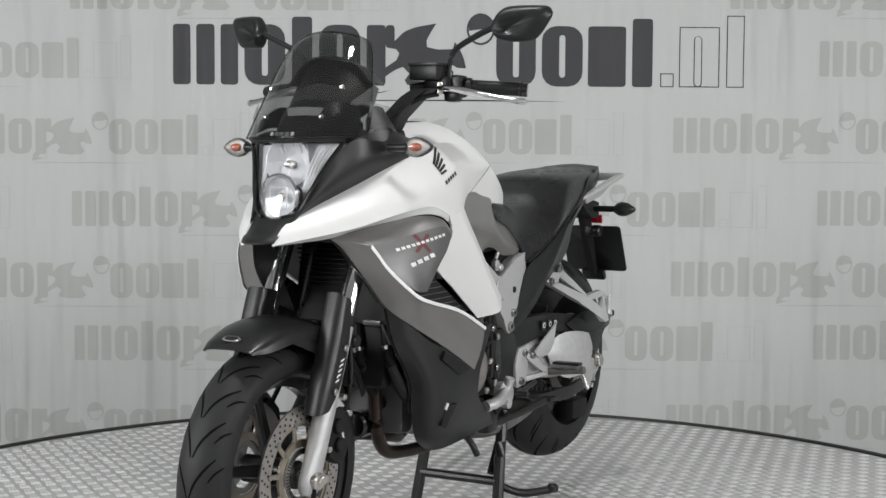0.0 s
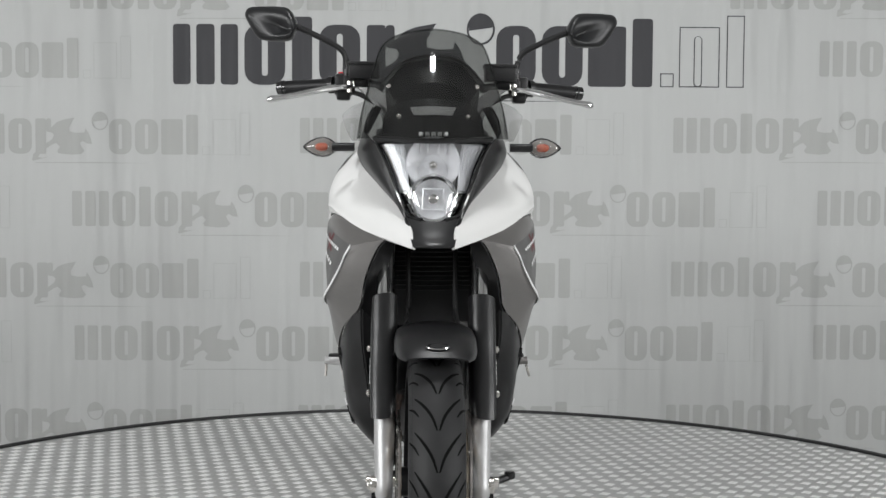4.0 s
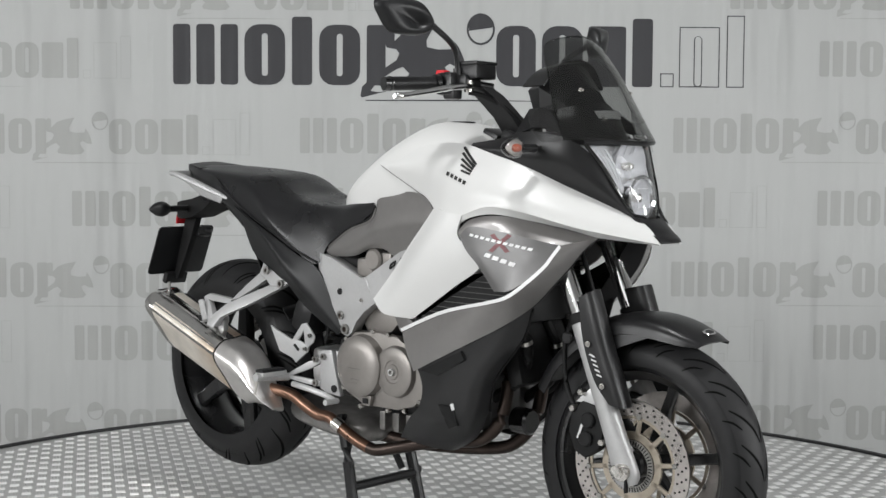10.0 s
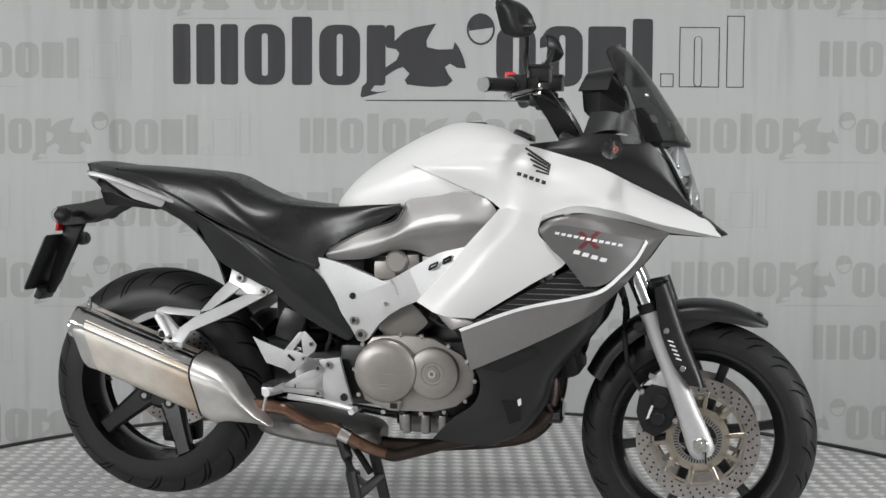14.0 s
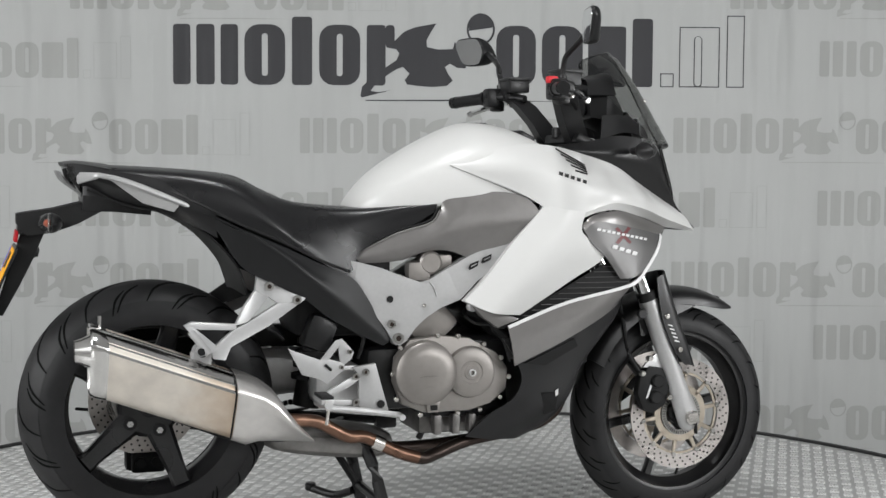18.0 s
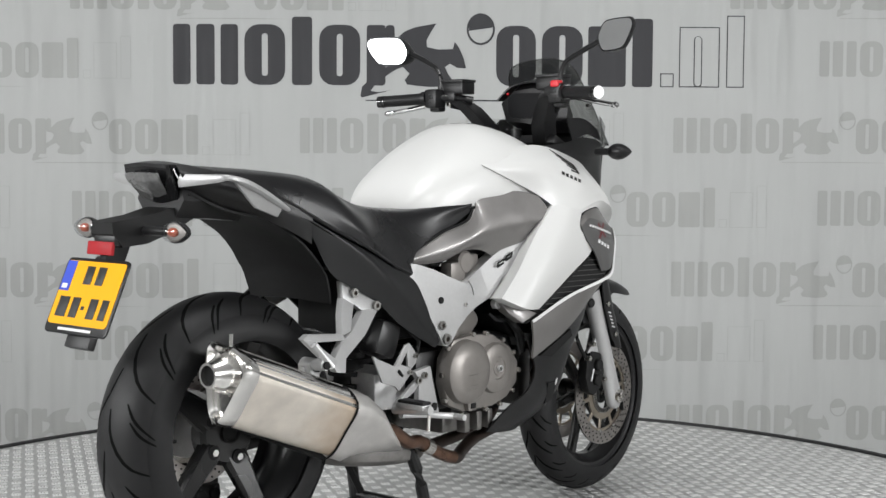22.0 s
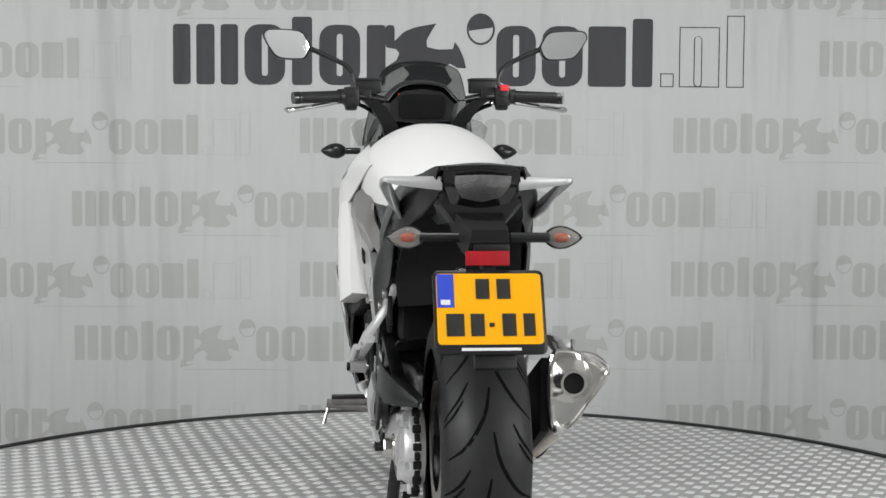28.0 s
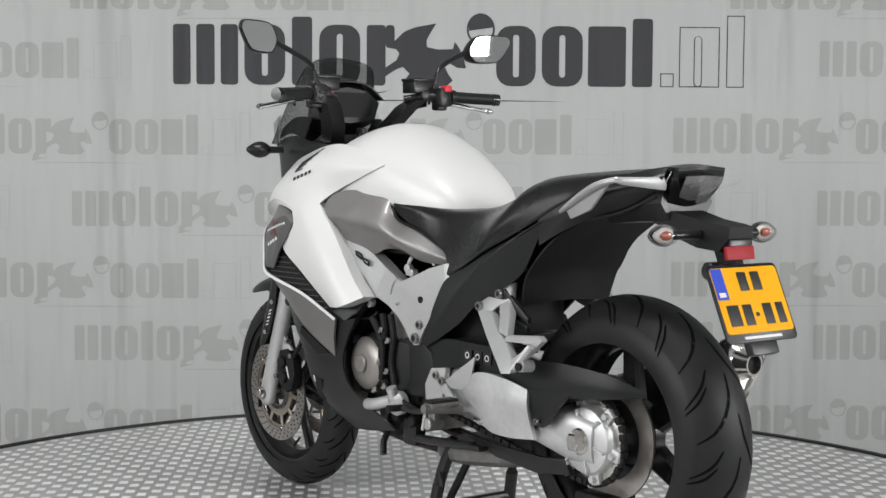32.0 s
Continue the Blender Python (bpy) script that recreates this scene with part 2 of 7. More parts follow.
def slab(pts, thick, bev=0.0, s=1):
    """A plate whose outline has its own y at each corner (x, y, z), thickened inwards."""
    bm = bmesh.new()
    q = mirrored(pts, s)
    a = [bm.verts.new(p) for p in q]
    b = [bm.verts.new((p[0], p[1] - math.copysign(thick, p[1]), p[2])) for p in q]
    bm.faces.new(a)
    bm.faces.new(b[::-1])
    k = len(a)
    for i in range(k):
        bm.faces.new((a[i], b[i], b[(i + 1) % k], a[(i + 1) % k]))
    bmesh.ops.triangulate(bm, faces=[f for f in bm.faces if len(f.verts) > 4])
    if bev:
        sharp = [e for e in bm.edges if len(e.link_faces) == 2 and e.calc_face_angle(0) > 0.6]
        bmesh.ops.bevel(bm, geom=sharp, offset=bev, segments=2, profile=0.6, affect="EDGES", clamp_overlap=True)
    return bm


def block(cx, cy, cz, sx, sy, sz, bev=0.0, m=None):
    bm = bmesh.new()
    bmesh.ops.create_cube(bm, size=1)
    bmesh.ops.scale(bm, vec=(sx, sy, sz), verts=bm.verts)
    if bev:
        bmesh.ops.bevel(bm, geom=bm.edges[:], offset=bev, segments=2, profile=0.6, affect="EDGES", clamp_overlap=True)
    if m is not None:
        bmesh.ops.transform(bm, matrix=m, verts=bm.verts)
    bmesh.ops.translate(bm, vec=(cx, cy, cz), verts=bm.verts)
    return bm


def oval(c, ry, rz, n=24, p=2.5, x=None, top=1.0, low=1.0):
    """A squarish ring in the y-z plane round c."""
    out = []
    for k in range(n):
        a = 2 * math.pi * k / n
        ca, sa = math.cos(a), math.sin(a)
        yy = ry * math.copysign(abs(ca) ** (2 / p), ca)
        zz = rz * math.copysign(abs(sa) ** (2 / p), sa)
        yy *= 1 + (top - 1) * sa if sa > 0 else 1 - (low - 1) * sa
        out.append(Vector((c[0], c[1] + yy, c[2] + zz)))
    return out


# ---- the photo bay: walls, ceiling, floor, backdrop ----
CANVAS = mat("grey_backdrop_canvas", (0.455, 0.464, 0.458), 0.62, vary=0.03, grain=2.5, folds=0.14)
ROOM = mat("grey_wall_paint", (0.44, 0.44, 0.435), 0.8, vary=0.05, grain=3)
CEIL = mat("ceiling_paint", (0.4, 0.4, 0.4), 0.85, vary=0.05, grain=4)
CONCRETE = mat("grey_concrete", (0.28, 0.28, 0.27), 0.8, vary=0.15, grain=6)
PRINT = mat("charcoal_print", (0.030, 0.030, 0.034), 0.6, vary=0.05, grain=5, folds=0.14)
GHOST = mat("faint_grey_print", (0.365, 0.37, 0.36), 0.62, vary=0.05, grain=4, folds=0.14)
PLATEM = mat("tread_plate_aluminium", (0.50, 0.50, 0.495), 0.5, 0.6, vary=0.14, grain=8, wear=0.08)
# Brighter than the deck: the light caught by one weave direction, put into colour.
STUD = mat("lit_tread_ridges", (0.78, 0.78, 0.77), 0.42, 0.35, vary=0.12, grain=12, wear=0.08)
EDGE = mat("black_rubber_edge", (0.02, 0.02, 0.021), 0.5, vary=0.15)

FLOOR_Z = -0.32
BACK_Y = 2.30


def setting(name, bm, material, label, category):
    return tagged(part(name, bm, material), label, category, kind="structure")


setting("floor", block(0, -1.6, FLOOR_Z - 0.05, 9.2, 9.2, 0.1), CONCRETE, "grey concrete floor under the turntable", "floor")
setting("wall_south", block(0, -6.1, 1.53, 9.0, 0.12, 3.70), ROOM, "plain grey painted wall of the bay", "wall")
setting("wall_west", block(-4.5, -1.7, 1.53, 0.12, 8.7, 3.70), ROOM, "plain grey painted wall of the bay", "wall")
setting("wall_east", block(4.5, -1.7, 1.53, 0.12, 8.7, 3.70), ROOM, "plain grey painted wall of the bay", "wall")
setting("wall_north", block(0, 2.75, 1.53, 9.0, 0.12, 3.70), ROOM, "plain wall behind the printed canvas", "wall")
setting("ceiling", block(0, -1.7, 3.42, 9.2, 9.2, 0.1), CEIL, "matt grey ceiling", "ceiling")


def canvas():
    """A hanging sheet, lightly creased, with a front and a back."""
    bm = bmesh.new()
    nx, nz = 180, 16
    front, back = [], []
    for i in range(nx + 1):
        x = -4.2 + 8.4 * i / nx
        a, b = [], []
        for j in range(nz + 1):
            z = FLOOR_Z + 3.46 * j / nz
            w = 0.0005 * noise.noise((x * 2.2, 0, z * 0.25))
            a.append(bm.verts.new((x, BACK_Y + w, z)))
            b.append(bm.verts.new((x, BACK_Y + 0.012 + w, z)))
        front.append(a)
        back.append(b)
    for i in range(nx):
        for j in range(nz):
            bm.faces.new((front[i][j], front[i + 1][j], front[i + 1][j + 1], front[i][j + 1]))
            bm.faces.new((back[i][j], back[i][j + 1], back[i + 1][j + 1], back[i + 1][j]))
    for i in range(nx):
        bm.faces.new((front[i][0], back[i][0], back[i + 1][0], front[i + 1][0]))
        bm.faces.new((front[i][-1], front[i + 1][-1], back[i + 1][-1], back[i][-1]))
    for j in range(nz):
        bm.faces.new((front[0][j], front[0][j + 1], back[0][j + 1], back[0][j]))
        bm.faces.new((front[-1][j], back[-1][j], back[-1][j + 1], front[-1][j + 1]))
    return bm


backdrop = setting("backdrop", canvas(), CANVAS, "grey canvas backdrop with printed rows of marks, lightly creased", "backdrop")

# The printed mark: plain blocks, one or more for each sign, in units of the mark's height.
# (left, right, bottom, top, slit half-width)
BLOCKS = [(0.0, 0.29, 0, 1.0), (0.386, 0.69, 0, 1.0), (0.79, 1.08, 0, 1.0),
          (1.185, 1.862, 0, 1.0, 0.05), (1.975, 2.31, 0, 1.13), (2.426, 3.11, 0, 1.0, 0.05), (3.216, 3.53, 0, 1.0),
          (3.53, 3.68, 0.62, 1.0),
          (5.37, 6.03, 0, 1.0, 0.05), (6.13, 6.81, 0, 1.0, 0.05), (6.90, 7.53, 0, 1.0), (7.636, 7.975, 0, 1.13)]
OPEN = [(8.106, 8.33, 0, 0.23), (8.417, 9.09, 0, 1.0), (9.206, 9.50, 0, 1.19)]


def flat_loop(bm, pts, y):
    bm.faces.new([bm.verts.new((x, y, z)) for x, z in pts])


def rounded(x0, x1, z0, z1, r, n=5):
    out = []
    for cx, cz, a0 in ((x1 - r, z1 - r, 0), (x0 + r, z1 - r, 90), (x0 + r, z0 + r, 180), (x1 - r, z0 + r, 270)):
        for k in range(n):
            a = radians(a0 + 90 * k / (n - 1))
            out.append((cx + r * math.cos(a), cz + r * math.sin(a)))
    return out


def ring_loop(bm, outer, inner, y):
    a = [bm.verts.new((x, y, z)) for x, z in outer]
    b = [bm.verts.new((x, y, z)) for x, z in inner]
    k = len(a)
    for i in range(k):
        bm.faces.new((a[i], a[(i + 1) % k], b[(i + 1) % k], b[i]))


def printed_mark(x, z, h, material, wide, outline):
    bm = bmesh.new()
    y = BACK_Y - 0.0012
    X = lambda u: x + u * h * wide
    for b in BLOCKS:
        z0, z1 = z + b[2] * h, z + b[3] * h
        if len(b) == 5:
            m_ = (b[0] + b[1]) / 2
            r = 0.24 * h
            ring_loop(bm, rounded(X(b[0]), X(b[1]), z0, z1, r), rounded(X(m_ - b[4]), X(m_ + b[4]), z0 + 0.15 * h, z1 - 0.15 * h, 0.045 * h * wide), y)
        else:
            flat_loop(bm, rounded(X(b[0]), X(b[1]), z0, z1, 0.05 * h * wide, 3), y)
    # an abstract dark sweep with a round disc over it
    blob = [(3.114, -0.17), (3.14, -0.02), (3.28, 0.11), (3.52, 0.29), (3.71, 0.42), (3.76, 0.53), (3.71, 0.60), (3.59, 0.62), (3.71, 0.77), (3.85, 0.90), (4.04, 0.97), (4.37, 1.03),
            (4.29, 0.90), (4.21, 0.75), (4.22, 0.64), (4.41, 0.60), (4.65, 0.61), (4.68, 0.73), (4.76, 0.62), (4.83, 0.46), (4.87, 0.29), (4.72, 0.30), (4.60, 0.37), (4.52, 0.31), (4.57, 0.20),
            (4.65, 0.09), (4.55, 0.0), (4.29, -0.02), (4.04, 0.0), (3.89, 0.02), (3.85, 0.09), (3.93, 0.20), (3.82, 0.31), (3.71, 0.27), (3.54, 0.16), (3.37, 0.02), (3.28, -0.09), (3.41, -0.11), (3.61, -0.08), (3.14, -0.20)]
    flat_loop(bm, [(X(u), z + v * h) for u, v in blob], y - 0.0006)
    cx, cz, r = X(5.11), z + 0.94 * h, 0.235 * h
    ring = lambda q, dz=0: [(cx + q * math.cos(2 * math.pi * k / 24), cz + dz + q * 1.12 * math.sin(2 * math.pi * k / 24)) for k in range(24)]
    ring_loop(bm, ring(r), ring(r * 0.86, 0.0), y - 0.0009)
    flat_loop(bm, ring(r * 0.84, 0.03 * h)[0:14], y - 0.0012)
    flat_loop(bm, [(X(3.2), z - 0.24 * h), (X(3.2), z - 0.255 * h), (X(6.6), z - 0.25 * h), (X(5.0), z - 0.225 * h)], y - 0.0012)
    if outline:
        for u0, u1, v0, v1 in OPEN:
            t = 0.017 * h if outline > 1 else 0.009 * h
            o = [(X(u0), z + v0 * h), (X(u1), z + v0 * h), (X(u1), z + v1 * h), (X(u0), z + v1 * h)]
            i_ = [(o[0][0] + t, o[0][1] + t), (o[1][0] - t, o[1][1] + t), (o[2][0] - t, o[2][1] - t), (o[3][0] + t, o[3][1] - t)]
            ring_loop(bm, o, i_, y)
        if outline > 1:
            u0, u1 = 8.66, 8.80
            ring_loop(bm, rounded(X(u0), X(u1), z, z + 0.85 * h, 0.02), rounded(X(u0) + 0.0042, X(u1) - 0.0042, z + 0.0042, z + 0.843 * h, 0.0165), y)
    return part("printed_mark", bm, material, backdrop, smooth=False)


PXM = 0.0024262
mark_x = lambda px: 0.0273 + (px - 784) * PXM
mark_z = lambda py, px: 1.33 - (py - 150) * 0.00236 + (px - 784) * 0.0000144
# the large mark, then the faint ones in rows
printed_mark(mark_x(306), mark_z(150, 306), 0.258, PRINT, 1.0, 2)
small = [(-343, 136), (1450, 136), (-133, 275), (530, 275), (1193, 275), (125, 408), (787, 408), (1452, 408), (-133, 538), (530, 538),
         (1193, 538), (127, 655), (787, 655), (1450, 655), (-146, 808), (527, 803), (1188, 803), (-560, 408), (-560, 655), (125, 14), (1290, 14)]
for px, py in small:
    printed_mark(mark_x(px), mark_z(py, px), 0.152, GHOST, 0.965, 1)

# ---- the turntable ----
turntable = tagged(new("turntable"), "round turntable of aluminium tread plate with a black edge", "turntable")
RAD = 1.815
part("deck", disc((0, 0, -0.05), RAD, 0.1, 160, "z"), PLATEM, turntable)
part("edge_trim", lathe([(RAD + 0.002, -0.1), (RAD + 0.022, -0.1), (RAD + 0.022, 0.006), (RAD + 0.018, 0.009), (RAD + 0.006, 0.009), (RAD + 0.002, 0.006)],
                        (0, 0, 0), 160, "z"), EDGE, turntable, "black rubber edge trim")
part("plinth", disc((0, 0, -0.21), RAD - 0.25, 0.22, 96, "z"), BLACK, turntable)


def ridges(odd, material, label):
    """Basket-weave tread: in each cell three short ridges, turned by a quarter from cell to cell."""
    cell, n = 0.039, 48
    verts, faces = [], []
    rnd = random.Random(4 + odd)
    for i in range(-n, n):
        for j in range(-n, n):
            u, v = (i + 0.5) * cell, (j + 0.5) * cell
            cx, cy = u, v
            if (i + j) % 2 != odd or math.hypot(cx, cy) > RAD - 0.02:
                continue
            for k in (-1, 0, 1):
                L, W, H = (0.0142, 0.0047, 0.0020) if odd else (0.0120, 0.0024, 0.0013)
                H += rnd.uniform(-0.0003, 0.0003)
                o = k * 0.0096
                base = len(verts)
                for a, b, h in ((-L, -W, 0), (L, -W, 0), (L, W, 0), (-L, W, 0), (-L * 0.8, -W * 0.6, H), (L * 0.8, -W * 0.6, H), (L * 0.8, W * 0.6, H), (-L * 0.8, W * 0.6, H)):
                    b += o
                    verts.append((cx + a, cy + b, h - 0.0002) if odd else (cx + b, cy - a, h - 0.0002))
                faces += [[base + q for q in f] for f in ((4, 5, 6, 7), (0, 1, 5, 4), (1, 2, 6, 5), (2, 3, 7, 6), (3, 0, 4, 7))]
    me = bpy.data.meshes.new("tread_relief")
    c, w = math.cos(radians(57)), math.sin(radians(57))
    me.from_pydata([(x * c - y * w, x * w + y * c, z) for x, y, z in verts], [], faces)
    me.materials.append(material)
    ob = new("tread_relief", me)
    ob.parent = turntable
    return tagged(ob, label, kind="stuff")


# Same metal both ways; the lit direction is told apart by colour.
ridges(1, STUD, "tread ridges in a basket weave, coloured bright as if lit")
ridges(0, PLATEM, "tread ridges across the lit-coloured ones, in the deck's own grey")


# ---- the motorcycle: x forward, y to its left, z up from the turntable ----
bike = tagged(new("motorcycle"), "white, grey and black sports touring motorcycle standing on its centre stand", "motorcycle")
FW, FR = Vector((0.692, 0, 0.298)), 0.298
RW, RR = Vector((-0.762, -0.010, 0.386)), 0.313
HEAD = Vector((0.322, 0, 1.0))
STEER = Matrix.Translation(HEAD) @ Matrix.Rotation(radians(1.5), 4, Vector((-0.423, 0, 0.906))) @ Matrix.Translation(-HEAD)
BARS = STEER



def tyre_profile(r, w, bead):
    """Half-round tyre section: (radius, along the axle), outside then inside."""
    out = []
    n = 15
    for k in range(n):
        a = radians(-100 + 200 * k / (n - 1))
        out.append((r - w * 0.47 + w * 0.47 * math.cos(a) - (0.0 if abs(a) < 1.4 else 0.004), w * 0.5 * math.sin(a)))
    out = [(bead, -w * 0.36)] + [(bead + 0.014, -w * 0.42)] + out + [(bead + 0.014, w * 0.42), (bead, w * 0.36)]
    return out


def tread_band(r, w):
    """The running surface, coloured lighter for grazing light, a hair proud of the tyre."""
    arc = [radians(-62 + 124 * k / 12) for k in range(13)]
    return [(r - w * 0.47 + (w * 0.47 + 0.0003) * math.cos(a), w * 0.5 * math.sin(a) * 1.006) for a in arc]


def groove_strip(centre, r, w, path, width):
    """A dark groove on the tread: path of (angle degrees, -1..1 across)."""
    bm = bmesh.new()
    P = crom([(a, b, 0) for a, b in path], 9)

    def at(a, b):
        q = b * radians(78)
        rad = r - w * 0.47 + (w * 0.47 + 0.0006) * math.cos(q)
        return centre + Vector((rad * math.cos(radians(a)), w * 0.5 * math.sin(q) * 1.012, rad * math.sin(radians(a))))
    prev = None
    for i, p in enumerate(P):
        d = P[min(i + 1, 8)] - P[max(i - 1, 0)]
        k = r * math.pi / 180
        ln = math.hypot(d.x * k, d.y * w * 0.6)
        na, nb = -d.y * w * 0.6 / ln, d.x * k / ln
        h = width * (0.35 + 0.65 * math.sin(math.pi * (i + 0.6) / 9.2))
        e = [bm.verts.new(at(p.x + sg * na * h / k, p.y + sg * nb * h / (w * 0.6))) for sg in (-0.5, 0.5)]
        if prev:
            bm.faces.new((prev[0], prev[1], e[1], e[0]))
        prev = e
    return bm


def tread(parent, centre, r, w, steps, long, m, width=0.0055):
    bms = []
    for k in range(steps):
        a = 360 / steps * k
        sd = 1 if k % 2 else -1
        bms.append(groove_strip(centre, r, w, [(a, 0.02 * sd), (a + long * 0.4, 0.12 * sd), (a + long * 0.8, 0.42 * sd), (a + long, 0.80 * sd)], width))
        bms.append(groove_strip(centre, r, w, [(a + long * 0.5, -0.35 * sd), (a + long * 0.75, -0.55 * sd), (a + long, -0.92 * sd)], width * 0.85))
        bms.append(groove_strip(centre, r, w, [(a + long * 0.15, 0.45 * sd), (a + long * 0.35, 0.66 * sd), (a + long * 0.5, 0.95 * sd)], width * 0.85))
    return tagged(part("tread_relief", join(*bms), GROOVE, parent, "dark curved tread grooves", m), kind="stuff")


def spoke(centre, a, r0, r1, w0, w1, y0, y1, t):
    """One wheel spoke at angle a, from the hub to the rim."""
    rings = []
    n = 7
    for i in range(n):
        u = i / (n - 1)
        r = r0 + (r1 - r0) * u
        w = w0 + (w1 - w0) * u
        w *= 1 + 0.5 * max(0, (u - 0.75) * 4) ** 2 * 0.5
        y = y0 + (y1 - y0) * u
        d = Vector((math.cos(a), 0, math.sin(a)))
        tn = Vector((-math.sin(a), 0, math.cos(a)))
        c = centre + d * r + Vector((0, y, 0))
        rings.append([c + tn * w * sx + Vector((0, t * sy, 0)) for sx, sy in ((-1, -0.5), (-0.7, -1), (0.7, -1), (1, -0.5), (1, 0.5), (0.7, 1), (-0.7, 1), (-1, 0.5))])
    return loft(rings)


def rim_profile(r, w, lip):
    return [(r, -w / 2), (r + lip, -w / 2 - 0.002), (r + lip, -w / 2 + 0.008), (r + 0.002, -w / 2 + 0.014), (r - 0.018, -w * 0.2), (r - 0.018, w * 0.2),
            (r + 0.002, w / 2 - 0.014), (r + lip, w / 2 - 0.008), (r + lip, w / 2 + 0.002), (r, w / 2), (r - 0.004, w / 2 - 0.012), (r - 0.024, w * 0.16), (r - 0.024, -w * 0.16), (r - 0.004, -w / 2 + 0.012)]


def brake_disc(parent, c, r_out, r_in, y, m, s):
    d = part("brake_disc", lathe([(r_in, -0.0025), (r_out, -0.0025), (r_out, 0.0025), (r_in, 0.0025)], c + Vector((0, y, 0)), 64), DISC, parent, "drilled steel brake disc", m)
    holes = []
    for k in range(36):
        for q, rr in enumerate((0.22, 0.5, 0.78)):
            a = radians(10 * k + 3.3 * q)
            r = r_in + (r_out - r_in) * rr
            p = c + Vector((r * math.cos(a), y + s * 0.0028, r * math.sin(a)))
            holes.append(disc(p, 0.0029, 0.0012, 8))
    tagged(part("drilling", join(*holes), DEEP, d, "", m), kind="stuff")
    return d


# front wheel
fw = part("front_wheel", lathe(rim_profile(0.216, 0.088, 0.009), FW, 64), WHEELP, bike, "satin black six-spoke front wheel", STEER)
part("hub", disc(FW, 0.032, 0.15, 32, bev=0.006), WHEELP, fw, "", STEER)
for k in range(6):
    part("spoke", spoke(FW, radians(10 + 60 * k), 0.028, 0.200, 0.016, 0.011, 0, 0, 0.012), WHEELP, fw, "", STEER)
part("tyre", lathe(tyre_profile(FR, 0.118, 0.217), FW, 96), RUBBER, fw, "black front tyre with curved grooves", STEER)
part("tread_band", lathe(tread_band(FR, 0.118), FW, 96), TREAD, fw, "grey-black tread, coloured lighter for grazing light", STEER)
chevrons = []
for k in range(22):
    for sd in (1, -1):
        a = 360 / 22 * k
        chevrons.append(groove_strip(FW, FR, 0.118, [(a, 0.03 * sd), (a + 6, 0.16 * sd), (a + 12, 0.40 * sd), (a + 17, 0.66 * sd)], 0.0058))
        chevrons.append(groove_strip(FW, FR, 0.118, [(a + 7, 0.52 * sd), (a + 11, 0.70 * sd), (a + 14, 0.95 * sd)], 0.0050))
tagged(part("tread_relief", join(*chevrons), GROOVE, fw, "dark chevron tread grooves", STEER), kind="stuff")
for s in (-1, 1):
    brake_disc(fw, FW, 0.155, 0.118, s * 0.075, STEER, s)
    c = FW + Vector((0, s * 0.072, 0))
    arms = [lathe([(0.062, -0.003), (0.080, -0.003), (0.080, 0.003), (0.062, 0.003)], c, 40), lathe([(0.109, -0.002), (0.116, -0.002), (0.116, 0.002), (0.109, 0.002)], c, 48)]
    arms += [spoke(c, radians(36 * k + 8), 0.068, 0.116, 0.007, 0.005, 0, 0, 0.003) for k in range(10)]
    part("disc_carrier", join(*arms), GOLD, fw, "gold disc carrier", STEER)
    for k in range(10):
        part("disc_bobbin", disc(c + Vector((0.118 * math.cos(radians(36 * k + 8)), s * 0.004, 0.118 * math.sin(radians(36 * k + 8)))), 0.0068, 0.009, 14, bev=0.001), BOLT, fw, "", STEER)
    ringv = [lathe([(0.047, -0.002), (0.061, -0.002), (0.061, 0.002), (0.047, 0.002)], c + Vector((0, s * 0.006, 0)), 56)]
    part("sensor_ring", join(*ringv), BOLT, fw, "slotted sensor ring", STEER)
    part("sensor_slot", join(*[block(*(c + Vector((0.0545 * math.cos(a), s * 0.0085, 0.0545 * math.sin(a)))), 0.0025, 0.001, 0.010, m=Matrix.Rotation(-a + math.pi / 2, 4, "Y")) for a in [2 * math.pi * k / 48 for k in range(48)]]), DEEP, fw, "", STEER)
part("axle", disc(FW, 0.012, 0.29, 20, bev=0.002), STEEL, bike, "", STEER)
part("valve_stem", tube([FW + Vector((0.03, 0, -0.19)), FW + Vector((0.026, -0.02, -0.165))], 0.004, 8), BLACK, fw, "", STEER)

# rear wheel, open on the bike's right side
rw = part("rear_wheel", lathe(rim_profile(0.218, 0.142, 0.010), RW, 64), WHEELP, bike, "satin black five-spoke rear wheel")
part("hub", disc(RW + Vector((0, -0.005, 0)), 0.078, 0.05, 40, bev=0.01), WHEELP, rw)
for k in range(5):
    part("spoke", spoke(RW, radians(3.5 + 72 * k), 0.055, 0.205, 0.034, 0.020, -0.014, -0.042, 0.016), WHEELP, rw)
part("tyre", lathe(tyre_profile(RR, 0.182, 0.219), RW, 96), RUBBER, rw, "wide black rear tyre with curved grooves")
part("tread_band", lathe(tread_band(RR, 0.182), RW, 96), TREAD, rw, "grey-black tread, coloured lighter for grazing light")
tread(rw, RW, RR, 0.182, 22, 27, None, 0.0075)
part("hub_socket", lathe([(0, -0.002), (0.020, -0.002), (0.022, -0.006), (0.026, -0.006), (0.026, 0.004), (0, 0.004)], RW + Vector((0, -0.031, 0)), 28), DEEP, rw)
for k in range(5):
    a = radians(3.5 + 72 * k)
    c = RW + Vector((0.063 * math.cos(a), -0.0325, 0.063 * math.sin(a)))
    nut = part("nut_well", disc(c, 0.0165, 0.004, 20), DEEP, rw)
    part("wheel_nut", disc(c + Vector((0, -0.004, 0)), 0.0092, 0.009, 6, bev=0.001), CHROME, nut, "bright wheel nut")
